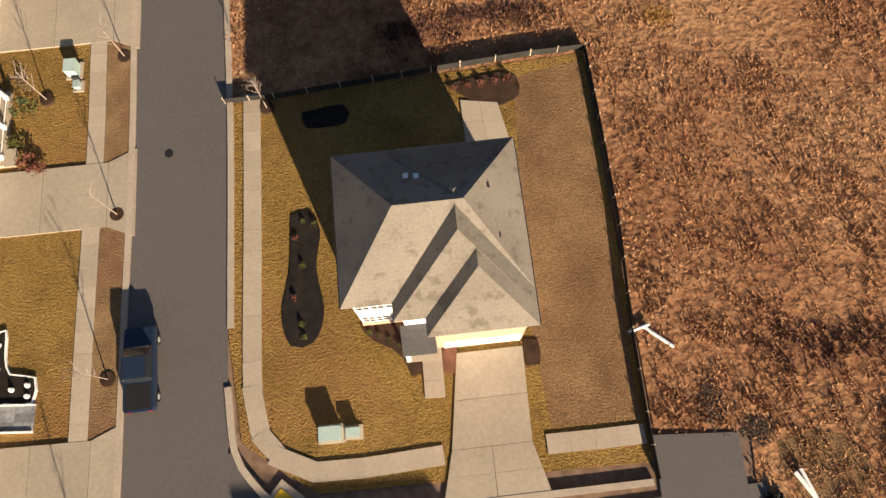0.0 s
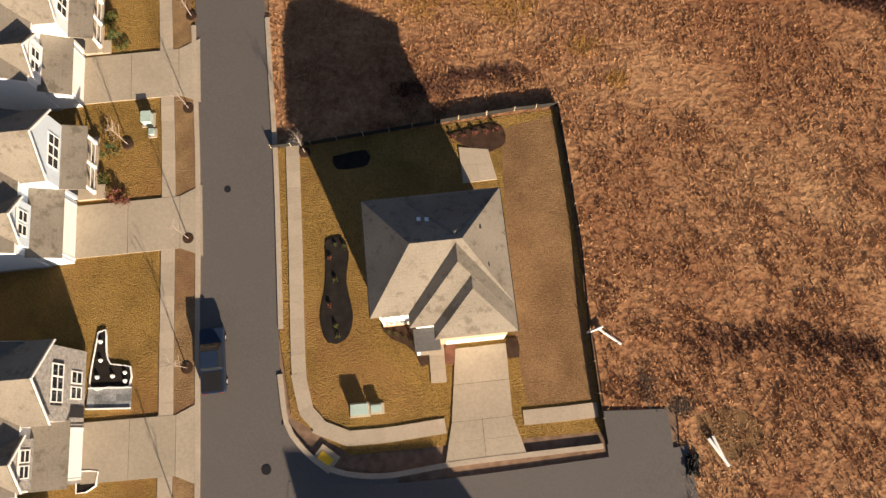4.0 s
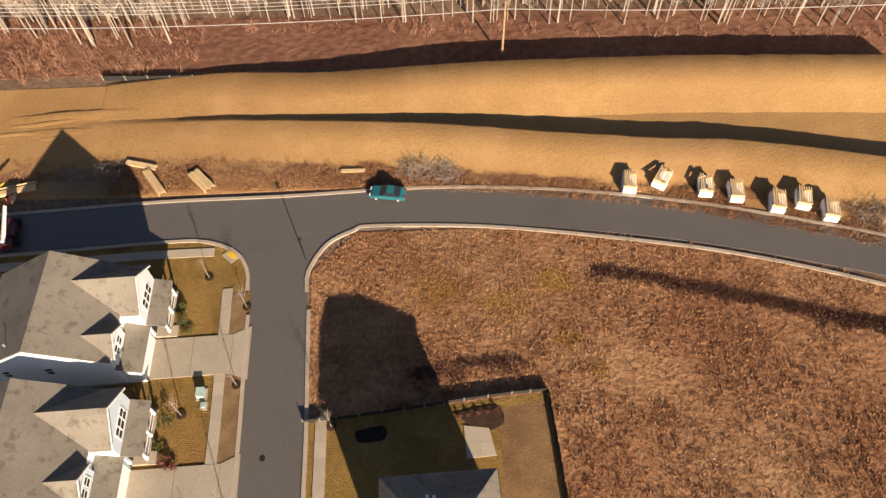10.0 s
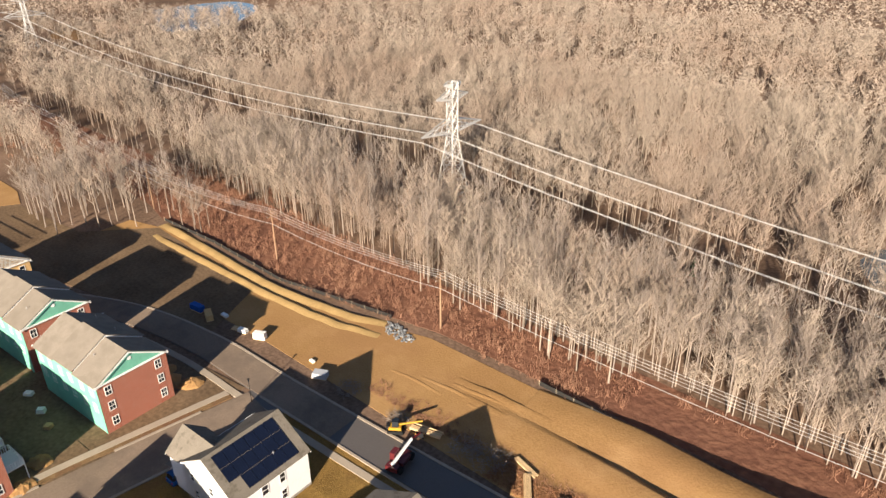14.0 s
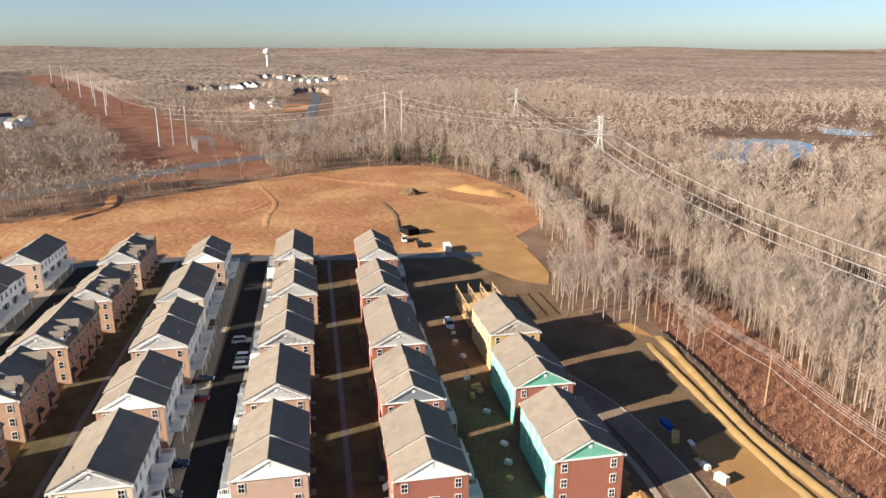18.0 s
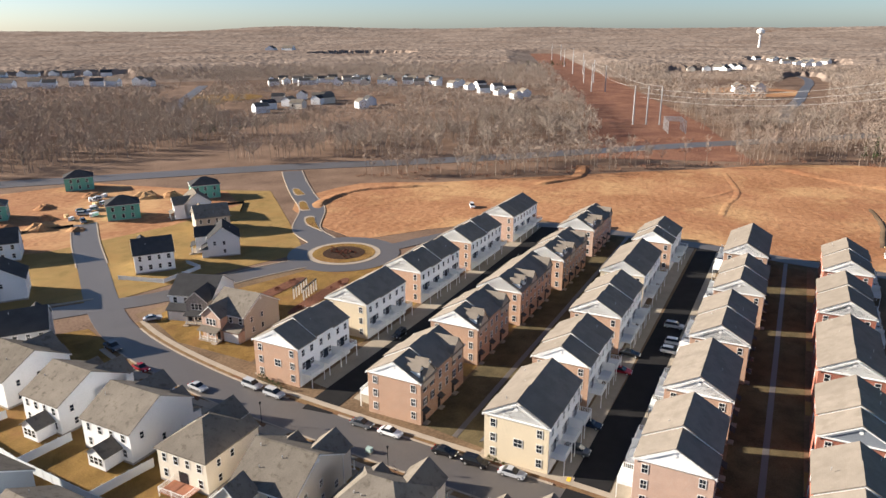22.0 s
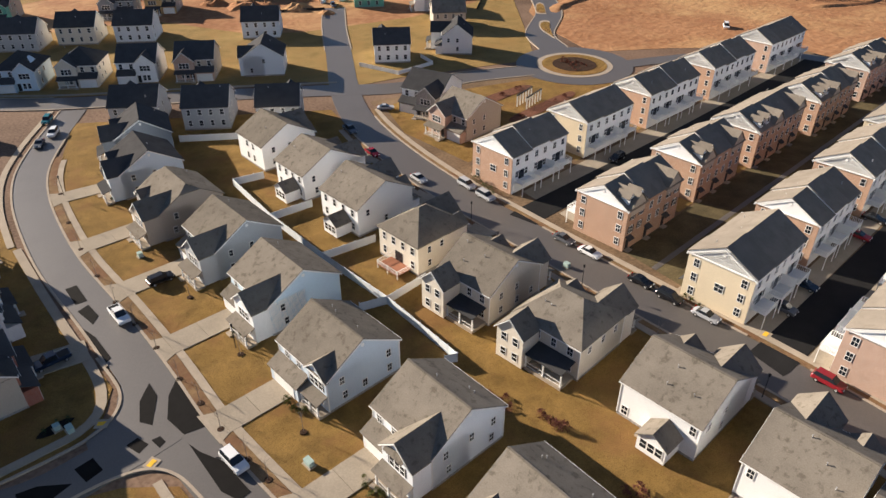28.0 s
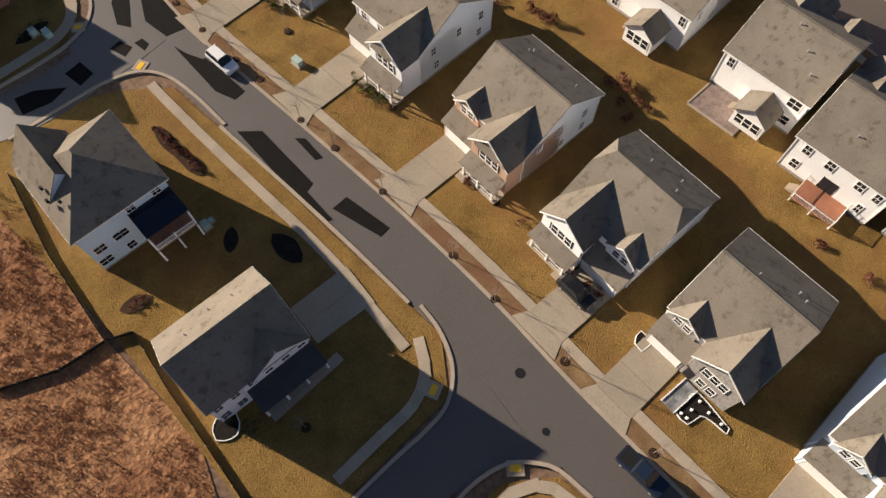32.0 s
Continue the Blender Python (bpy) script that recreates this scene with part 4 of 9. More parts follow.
two_storey("house", -67.6, -36.9, -82, "white house with small gabled sunroom at the back", D=13.6, W=11.8, wall="white", wing=-1, seed=22, rear="sunroom", rear_windows=((4.9, 4.9, 0.8), (-4.8, 1.4, 0.9)), group=GB)
two_storey("house", -64.5, -56.6, -80, "cream-grey hip-roofed house with a covered back porch", D=11.6, W=12.4, hip=True, wall="beige", wing=-1, seed=23, rear="wing", group=GB)
two_storey("house", -62.6, -73.8, -80, "beige house with wide back gable", D=13.0, W=11.5, wall="beige", wing=-1, seed=24, rear="wing", group=GB)
two_storey("house", -60.8, -91.4, -81, "cream hip-roofed house with white deck and fenced yard", D=12.2, W=10.6, hip=True, wall="beige", wing=1, seed=25, rear="deck", group=GB, detail=1)
two_storey("house", -59.6, -110.0, -82, "white house with back steps and fenced yard", D=14.0, W=12.2, wall="white", wing=1, seed=26, rear="sunroom", group=GB, detail=1)
two_storey("house", -57.8, -128.2, -83, "white house with a small sunroom by the fence", D=14.6, W=10.8, wall="white", wing=-1, seed=27, rear="sunroom", group=GB, detail=1)
two_storey("house", -56.3, -146.8, -84, "cream-white house beside a dark planting bed", D=14.0, W=11.6, wall="white", wing=1, seed=29, group=GB, detail=1)
two_storey("house", -69.4, 30.6, -84, "pale grey house with dark solar panels on its roof", D=11.6, W=11.8, wall="white", wing=1, seed=28, dorm=False, group=GB, detail=1)
GD = "dark-roofed houses by the cross street"
two_storey("house", -35.5, -187.5, -29.5, "grey house with a near-black roof", D=11.5, W=12.0, wall="grey", wing=1, seed=30, roof=SHINGLE2, porch=False, wing_y=6.6, dorm=False, group=GD, detail=1)
two_storey("house", -50.5, -176.5, -29.5, "grey house with white windows and dark roof", D=11.5, W=11.6, wall="grey", wing=1, seed=31, roof=SHINGLE2, porch=False, wing_y=6.6, dorm=False, group=GD, detail=1)
two_storey("house", -66.0, -166.5, -29.5, "dark-roofed house beside the street corner", D=11.5, W=11.0, wall="grey", wing=-1, seed=32, roof=SHINGLE2, porch=False, wing_y=6.6, dorm=False, group=GD, detail=1)
# houses across street 2 and round the cross street
two_storey("house", -104.5, -151.5, 115, "white house with stone bay and dark roof", D=12, W=12, wall="white", front=STONE, wing=1, seed=33, roof=SHINGLE2, group="houses near the roundabout", dorm=False, detail=1)
two_storey("house", -103.0, -133.0, 100, "brown brick house with arched white garage door", D=13, W=11, wall="tan", front=PINKBRICK, wing=-1, seed=34, group="houses near the roundabout", dorm=False, detail=1)
two_storey("house", -117.5, -193.5, -29.5, "white house inside a white picket fence", D=10, W=11.5, wall="white", wing=1, seed=35, roof=SHINGLE2, group="houses near the roundabout", dorm=False, detail=1)
two_storey("house", -140.5, -188.5, 52, "white house on a green lawn", D=10, W=11, wall="white", wing=-1, seed=36, roof=SHINGLE2, group="houses near the roundabout", dorm=False, detail=1)
two_storey("house", -155.0, -214.0, -29.5, "tan house with a grey roof", D=10, W=12, wall="tan", wing=1, seed=37, group="houses near the roundabout", dorm=False, detail=1)
two_storey("house", -166.0, -238.0, 62, "white house beside the building site", D=10, W=11, wall="white", wing=1, seed=38, group="houses near the roundabout", dorm=False, detail=1)
GC = "facing row of houses across the cross street"
for i, (hx, hy, w, fr) in enumerate([(3, -244, "grey", None), (-15.5, -236.5, "pale_blue", None), (-31, -230.5, "beige", None), (-46, -223.5, "white", None), (-61, -216, "tan", PINKBRICK), (-79, -206.5, "pale_grey", None)]):
    two_storey("house", hx, hy, 61 if i == 5 else 151, ["grey house with a white garage", "pale blue house with white garage door", "beige house with black shutters", "white house with a hipped porch", "brick-fronted house with white garage", "pale grey house beside the junction"][i],
               D=12, W=11.4, wall=w, front=fr, wing=1 if i % 2 else -1, seed=50 + i, roof=SHINGLE2, hip=i in (1, 2), wing_y=7.2, dorm=False, porch=i % 2 == 0, group=GC, detail=1)
for i, (hx, hy) in enumerate([(-4, -281), (-21, -277), (-39, -274), (-56, -265), (-94, -244)]):
    two_storey("house", hx, hy, -29, "grey house with dark roof seen from its back", D=11, W=13, wall=["pale_grey", "grey", "beige", "pale_grey", "blue_grey"][i], wing=1, seed=60 + i, roof=SHINGLE2, dorm=False, porch=False, group=GC, detail=1)
two_storey("house", -4, -322, 151, "grey house near the building site", D=11, W=12, wall="grey", wing=1, seed=66, roof=SHINGLE2, dorm=False, group=GC, detail=1)
two_storey("house", -20, -324, 151, "unfinished house partly in green wrap", D=11, W=12, wall="tan", front=GREENWRAP, wing=1, seed=67, roof=SHINGLE2, dorm=False, group=GC, detail=1)
two_storey("house", -60, -303, 151, "slate-blue house with white trim", D=11, W=12, wall="slate", wing=-1, seed=68, roof=SHINGLE2, dorm=False, group=GC, detail=1)
two_storey("house", -76, -300, 151, "raw board-sheathed house under construction", D=11, W=11, wall="tan", front=OSB, wing=-1, seed=69, roof=SHINGLE2, dorm=False, group=GC, detail=1)


def wrapped_house(x, y, ang, seed, roofm):
    """House shell in green sheathing."""
    e = hip_house("unfinished_house", x, y, ang, "unfinished house shell in bright green sheathing", 12, 10, 6.2, 9.0, roof=roofm, front=GREENWRAP, garage=0, seed=seed, storeys=2, group="green shells on the building site")
    return e


wrapped_house(-115, -299, -29, 70, SHINGLE)
wrapped_house(-147, -259, -29, 71, SHINGLE2)
wrapped_house(-165, -325, -29, 72, SHINGLE2)
wrapped_house(-188, -262, -29, 73, SHINGLE2)
# houses on the field side
# the corner house: three hipped sections step forward one behind the other
H0 = thing("corner_house", -1.9, 13.2, 6.2, "grey-roofed corner house with stepped hip roof and brick garage front", "house", "houses beside the field")
FAR[0] = False
part("wall", Shape().box(-5.05, 5.05, -4.1, 4.5, 0, 7.2), SIDING["white"], H0)
part("entry_wall", Shape().box(-2.2, 0.2, -5.1, -4.0, 0, 7.2), SIDING["white"], H0)
part("garage_wall", Shape().box(-0.4, 5.05, -6.15, -4.0, 0, 7.2), BRICK, H0, "orange brick garage front")
part("brick_base", Shape().box(-5.1, -2.3, -4.17, -4.1, 0, 0.9), BRICK, H0)
for w_, d_, cx_, cy_, rz in ((11.0, 9.37, 0.0, 0.2, 10.1), (8.1, 10.4, 1.45, -0.33, 9.95), (6.3, 11.45, 2.35, -0.87, 9.3)):
    part("roof", hip_roof(w_ - 0.8, d_ - 0.8, 7.15, rz, half=None if rz < 9.9 else (1.95 if rz > 10 else 0.9)), SHINGLE, H0, m=pose(cx_, cy_, 0))
part("gutter", Shape().box(-5.57, -5.49, -4.49, 4.88, 7.1, 7.26), SHUTTER, H0, "dark eave gutter")
part("gutter", Shape().box(5.49, 5.57, -6.58, 4.88, 7.1, 7.26), SHUTTER, H0, "dark eave gutter")
part("porch_roof", Shape().extrude([(-2.5, -5.1, 3.5), (-0.4, -5.1, 3.5), (-0.4, -6.9, 2.9), (-2.5, -6.9, 2.9)], (0, 0, 0.14)), SHINGLE2, H0)
part("porch_floor", Shape().box(-2.5, -0.4, -6.9, -5.1, 0, 0.2), CONC, H0)
porch_post(H0, -2.3, -6.7, 0.2, 2.9)
garage_door(H0, 2.5, -6.15, 4.6)
for k in range(3):
    window(H0, "front", -4.5 + k * 0.88, 4.1, 1.9, 0.75, 1.4)
    window(H0, "front", -4.5 + k * 0.88, 4.1, 5.5, 0.75, 1.4)
for k in range(3):
    for zz in (1.9, 5.3):
        window(H0, "left", -2.4 + k * 2.5, 5.05, zz)
        window(H0, "right", -2.9 + k * 2.5, 5.05, zz)
        window(H0, "rear", -2.9 + k * 2.5, 4.5, zz)
part("front_door", Shape().box(-1.5, -0.6, -5.16, -5.1, 0.2, 2.3), SHUTTER, H0)
for vx, vy, vz in ((-1.1, 2.4, 8.75), (-0.5, 2.3, 8.8), (3.4, 1.3, 8.8), (3.7, -1.6, 8.5)):
    part("roof_vent", Shape().box(vx - 0.15, vx + 0.15, vy - 0.15, vy + 0.15, vz - 0.3, vz + 0.25), SHUTTER if vx > 0 else WHITE, H0)
slabs_later = [(-0.1, 25.1), (2.6, 24.9), (3.4, 22.0), (0.3, 21.6)]
H1 = hip_house("two_storey_hip_house", 7.2, -53.0, 5.0, "tall pale blue hip-roofed house with a white back balcony", 11.0, 11.2, 7.95, 12.4, wall="pale_blue", roof=SHINGLE, seed=81, garage=0, group="houses beside the field", windows=False, half=2.1)
FAR[0] = False
sw = part("south_wing", gable_block(6.0, 7.7, 0, 8.0, 12.05, "y"), SIDING["pale_blue"], H1, m=pose(2.5, -2.95, 0))
part("wing_roof", gable_roof(6.0, 7.7, 8.0, 12.05, "y"), SHINGLE, sw)
part("wing_trim", gable_trim(6.0, 7.7, 8.0, 12.05, -1, "y"), WHITE, sw)
for k, (al, zz, w_) in enumerate([(4.1, 7.0, 1.0), (0.9, 7.0, 1.0), (-1.6, 4.1, 1.7), (-4.2, 4.0, 1.3), (-4.6, 1.6, 1.5), (-1.5, 1.3, 1.0)]):
    window(H1, "rear", al, 5.6, zz, w_, 1.25)
for zz in (1.6, 4.2, 6.9):
    for k in range(2):
        window(H1, "left", -2 + k * 4, 5.5, zz)
        window(H1, "right", -2 + k * 4, 5.5, zz)
part("lean_to_roof", Shape().extrude([(-5.5, 5.62, 6.2), (-0.2, 5.62, 6.2), (-0.2, 9.0, 5.5), (-5.5, 9.0, 5.5)], (0, 0, 0.14)), SOLAR, H1, "blue-black low roof over the balcony")
part("balcony", Shape().box(-5.4, -0.2, 5.62, 9.4, 2.75, 2.95), DECKWOOD, H1)
rl = Shape().box(-5.4, -0.2, 9.34, 9.4, 3.85, 3.93).box(-5.4, -0.2, 9.34, 9.4, 3.05, 3.11).box(-5.4, -5.34, 5.62, 9.4, 3.85, 3.93).box(-0.26, -0.2, 5.62, 9.4, 3.85, 3.93)
for k in range(35):
    rl.box(-5.4 + k * 0.15, -5.36 + k * 0.15, 9.35, 9.39, 2.95, 3.87)
part("railing", rl, WHITE, H1, "white baluster railing")
for px_ in (-5.3, -2.8, -0.3):
    part("balcony_post", Shape().box(px_ - 0.1, px_ + 0.1, 9.15, 9.35, 0, 5.6 if px_ != -2.8 else 3.9), WHITE, H1)
    part("brace", Shape().tube((px_, 9.25, 1.4), (px_, 8.0, 2.75), 0.07, n=4), WHITE, H1)
for vx, vy, vz in ((3.9, 2.6, 10.4), (4.6, -0.4, 10.0), (4.9, 1.2, 9.8)):
    part("roof_vent", Shape().box(vx - 0.15, vx + 0.15, vy - 0.15, vy + 0.15, vz - 0.3, vz + 0.2), SHUTTER, H1)
H2 = thing("porch_house", 4.6, -29.0, 184, "grey house with long ridge, front gable and shaded porch", "house", "houses beside the field")
part("wall", gable_block(11.6, 9.3, 0, 6.0, 10.2), SIDING["pale_grey"], H2)
part("roof", gable_roof(11.6, 9.3, 6.0, 10.2), SHINGLE, H2)
for q in (-1, 1):
    part("gable_trim", gable_trim(11.6, 9.3, 6.0, 10.2, q), WHITE, H2)
fg = part("front_gable", gable_block(6.2, 4.4, 5.2, 6.0, 8.4, "y"), SIDING["pale_grey"], H2, m=pose(2.5, -2.75, 0))
part("front_gable_roof", gable_roof(6.2, 4.4, 6.0, 8.4, "y"), SHINGLE, fg)
part("front_gable_trim", gable_trim(6.2, 4.4, 6.0, 8.4, -1, "y"), WHITE, fg)
part("porch_roof", shed_roof(-2.0, 6.0, -7.4, -4.6, 2.5, 3.1), SHINGLE2, H2)
part("porch_floor", Shape().box(-2.0, 6.0, -7.3, -4.65, 0, 0.2), CONC, H2)
for k in range(4):
    porch_post(H2, -1.8 + k * 2.55, -7.1, 0.2, 2.55)
for k in range(6):
    window(H2, "front", -5.0 + k * 2.0, 4.65, 1.6, 1.0, 1.3)
    window(H2, "front", -5.0 + k * 2.0, 4.65, 4.5, 0.9, 1.3)
for k in range(3):
    window(H2, "left", -2.6 + k * 2.6, 5.8, 4.4)
    window(H2, "right", -2.6 + k * 2.6, 5.8, 4.4)
vent_pipes(H2, random.Random(82), 10.6, 9.3, 6.0, 10.2, 3, True)
two_storey("house", 13.4, -113.0, -84, "white house with a lean-to across the street", D=12, W=12, wing_y=7.2, wall="white", wing=1, seed=83, roof=SHINGLE2, detail=1)
two_storey("house", 13.6, -95.6, -84, "brick house with white windows across the street", D=12, W=11, wing_y=7.0, wall="tan", front=REDBRICK, wing=1, seed=84, roof=SHINGLE2, detail=1)
two_storey("house", 14.4, -133.0, -84, "grey house across the street", D=12, W=11, wing_y=7.2, wall="pale_grey", wing=1, seed=85, roof=SHINGLE2, detail=1)
two_storey("house", 12.0, -212.0, 208, "grey house at the cross street corner", D=12, W=11, wall="pale_blue", wing=1, seed=86, roof=SHINGLE2, dorm=False, detail=1)

# ---- townhouse rows ----
ROW = 8.0
def townhouse(x, y, L, deck, wall, seed, label, gablem=None, roofm=None, D=11.6, eave=8.9, ridge=12.1, finish="done", group="townhouse rows", cross=False):
    """A block of townhouses; its near end stands at (x, y) and it runs west. deck: +1 for balconies on the north side, -1 for the south."""
    rng = random.Random(seed)
    FAR[0] = x < -130
    a = radians(ROW)
    cx, cy = x - math.cos(a) * L / 2, y - math.sin(a) * L / 2
    e = thing("townhouse", cx, cy, ROW, label, "townhouse", group)
    roofm, gablem = roofm or SHINGLE3, gablem or WHITE
    n = max(2, round(L / 6.1))
    u = L / n
    sidewall = SIDING["white"] if finish == "done" else wall
    part("wall", Shape().box(-L / 2, L / 2, -D / 2, D / 2, 0, eave), wall, e)
    for q in (-1, 1):
        g = Shape().extrude([(q * L / 2, -D / 2, eave), (q * L / 2, D / 2, eave), (q * L / 2, 0, ridge)], (-q * 0.2, 0, 0))
        part("gable", g, gablem, e)
        if q < 0 and x < -100:
            continue
        part("gable_trim", gable_trim(L, D, eave, ridge, q, "x", 0.35, 0.25), WHITE, e)
        part("gable_vent", Shape().tube((q * L / 2, 0, ridge - 1.2), (q * (L / 2 + 0.06), 0, ridge - 1.2), 0.32, n=12), WHITE, e)
        part("eave_board", Shape().box(min(q * L / 2, q * (L / 2 + 0.3)), max(q * L / 2, q * (L / 2 + 0.3)), -D / 2 - 0.3, D / 2 + 0.3, eave - 0.12, eave + 0.06), WHITE, e)
    # back in pale siding
    if finish == "done":
        part("back_wall", Shape().box(-L / 2 + 0.15, L / 2 - 0.15, min(deck * D / 2, deck * (D / 2 + 0.06)), max(deck * D / 2, deck * (D / 2 + 0.06)), 0.0, eave), sidewall, e, "white lap siding")
    f, p, _, _ = window_mesh(0.95, 1.5)
    for k in range(n):
        ux = -L / 2 + (k + 0.5) * u
        dz = (0.45 if k % 2 else 0.0) if n > 1 and seed % 3 else (0.3 if k == n - 1 else 0)
        r = part("roof", gable_roof(u, D, eave + dz, ridge + dz, "x", 0.35, 0.06 if 0 < k < n - 1 else 0.12), roofm, e, m=pose(ux, 0, 0))
        if dz:
            for q in (-1, 1):
                part("party_wall", Shape().extrude([(q * u / 2, -D / 2, eave - 0.1), (q * u / 2, D / 2, eave - 0.1), (q * u / 2, D / 2, eave + dz), (q * u / 2, 0, ridge + dz), (q * u / 2, -D / 2, eave + dz)], (-q * 0.12, 0, 0)), WHITE, r)
        vent_pipes(e, rng, u * 0.8, D, eave + dz, ridge + dz, 0)
        for j in range(1):
            part("vent_pipe", SHARED["pipe"], STEEL, e, m=pose(ux + rng.uniform(-2, 2), -deck * 0 + rng.choice((-1, 1)) * rng.uniform(1, 4), eave + dz + (ridge - eave) * 0.5 + 0.2))
        # openings on the back and the front
        back, frontside = ("rear", "front") if deck > 0 else ("front", "rear")
        for zz in (4.4, 7.3):
            for o in (-1.5, 1.4):
                al = ux + o
                north = "rear" if y < 10 else "front"
                if back == north or (o > 0 and k % 2 == 0):
                    window(e, back, -al if back == "rear" else al, D / 2 + 0.06, zz, 0.95, 1.4)
                if frontside == north or (o > 0 and k % 2 == 0):
                    window(e, frontside, -al if frontside == "rear" else al, D / 2, zz, 0.95, 1.5, shutters=finish == "done" and k % 2 == 0 and x > -100)
        if finish == "done":
            part("garage_door", Shape().box(ux - 2.3, ux + 2.3, min(deck * (D / 2 + 0.06), deck * (D / 2 + 0.12)), max(deck * (D / 2 + 0.06), deck * (D / 2 + 0.12)), 0.1, 2.3), WHITE, e)
            s0, s1 = deck * (D / 2 + 0.1), deck * (D / 2 + 2.6)
            b = part("balcony", Shape().box(ux - 2.2, ux + 2.2, min(s0, s1), max(s0, s1), 2.85, 3.05), WHITE, e, "white timber balcony on posts")
            rail = Shape().box(ux - 2.2, ux + 2.2, min(s1, s1 - deck * 0.06), max(s1, s1 - deck * 0.06), 3.95, 4.03)
            for o in (-2.2, 2.14):
                rail.box(ux + o, ux + o + 0.06, min(s0, s1), max(s0, s1), 3.95, 4.03)
            for q in range(15):
                rail.box(ux - 2.2 + q * 0.31, ux - 2.12 + q * 0.31, min(s1, s1 - deck * 0.05), max(s1, s1 - deck * 0.05), 3.05, 3.98)
            for q in range(8):
                for o in (-2.2, 2.14):
                    rail.box(ux + o, ux + o + 0.05, min(s0, s1) + q * 0.33, min(s0, s1) + q * 0.33 + 0.08, 3.05, 3.98)
            part("railing", rail, WHITE, b)
            for o in (-2.1, 2.1) if x > -160 else (2.1,):
                part("balcony_post", Shape().box(ux + o - 0.09, ux + o + 0.09, s1 - 0.12 if deck > 0 else s1, s1 if deck > 0 else s1 + 0.12, 0, 2.85), WHITE, b)
            if k % 2:
                part("screen", Shape().box(ux - 2.25, ux - 2.15, min(s0, s1), max(s0, s1), 3.05, 4.9), WHITE, b, "white privacy screen")
            part("patio_door", Shape().box(ux - 0.9, ux + 0.9, min(s0, deck * (D / 2 + 0.06)), max(s0, deck * (D / 2 + 0.06)), 3.05, 5.1), GLASS, e)
            # entrance with a small canopy on the front
            if deck > 0 and x < -100:
                continue
            c0, c1 = -deck * D / 2, -deck * (D / 2 + 1.0)
            part("canopy", Shape().extrude([(ux + 1.0, c0, 3.1), (ux + 2.8, c0, 3.1), (ux + 2.8, c1, 2.6), (ux + 1.0, c1, 2.6)], (0, 0, 0.12)), SHINGLE2, e)
            part("front_door", Shape().box(ux + 1.4, ux + 2.4, min(c0, c0 - deck * 0.06), max(c0, c0 - deck * 0.06), 0.3, 2.4), SHUTTER, e)
            part("step", Shape().box(ux + 1.2, ux + 2.6, min(c0, c1), max(c0, c1), 0, 0.3), CONC, e)
        if cross and k == n - 1 and finish == "done":
            for o in (-1.5, 1.5):
                dm = part("dormer", gable_block(1.5, 2.6, eave + 0.2, eave + 2.0, eave + 2.8, "y"), SIDING["white"], e, m=pose(ux + o, -deck * (D / 2 - 1.9), dz))
                part("dormer_roof", gable_roof(1.5, 2.8, eave + 2.0, eave + 2.8, "y", 0.2, 0.2), roofm, dm)
                part("dormer_window", Shape().box(-0.45, 0.45, -deck * 1.31 - 0.02, -deck * 1.31 + 0.02, eave + 1.0, eave + 1.9), GLASS, dm)
        if cross and k % 2 == 0 and finish == "done":
            w2, d2 = 4.6, 5.2
            cg = part("cross_gable", gable_block(w2, d2, eave - 1.5, eave + 0.5, eave + 2.9, "y"), SIDING["tan"], e, m=pose(ux, -deck * (D / 2 - d2 / 2 + 0.15), 0) @ pose(0, 0, 0, 0, 0, 0 if deck > 0 else 180))
            part("cross_roof", gable_roof(w2, d2, eave + 0.5, eave + 2.9, "y", 0.25, 0.25), roofm, cg)
    # the two end walls
    for side in ("left", "right"):
        for zz in (1.8, 4.6, 7.4) if side == "right" else (4.6,):
            for o in (-D * 0.36, D * 0.36):
                window(e, side, o, L / 2, zz, 0.9, 1.45)
        if seed % 2:
            window(e, side, 0.4, L / 2, 4.6, 1.5, 1.45)
    return e


BR = "orange brick townhouse block with white gable and pale grey roof"
rows = [
    (1, [(-88.1, -104.9, 18.6, BRICK), (-114.0, -108.7, 18.6, SIDING["cream"]), (-139.5, -111.6, 24.2, BRICK), (-170.0, -115.0, 24.2, BRICK), (-203.5, -119.0, 24.2, PINKBRICK)], None, False),
    (-1, [(-90.8, -75.3, 18.6, BRICK), (-117.5, -79.6, 18.6, BRICK), (-141.6, -82.1, 24.2, BRICK), (-170.1, -84.2, 24.2, BRICK), (-203.5, -89.4, 24.2, PINKBRICK)], None, True),
    (1, [(-90.6, -48.8, 18.4, SIDING["cream"]), (-114.5, -52.2, 18.4, BRICK), (-140.4, -55.9, 24.2, BRICK), (-170.5, -61.0, 24.2, SIDING["cream"]), (-203.5, -64.2, 20.0, BRICK)], None, False),
    (-1, [(-92.5, -23.0, 18.6, PINKBRICK), (-116.6, -26.2, 18.6, BRICK), (-141.6, -28.8, 24.2, BRICK), (-172.8, -32.0, 24.2, BRICK), (-205.5, -37.5, 25.0, BRICK)], SIDING["slate"], False),
    (1, [(-91.4, 1.7, 18.6, REDBRICK), (-115.0, -0.9, 18.6, REDBRICK), (-140.2, -4.1, 24.2, REDBRICK), (-171.6, -8.3, 24.2, REDBRICK), (-204.0, -11.3, 25.0, REDBRICK)], None, False)]
sd0 = 100
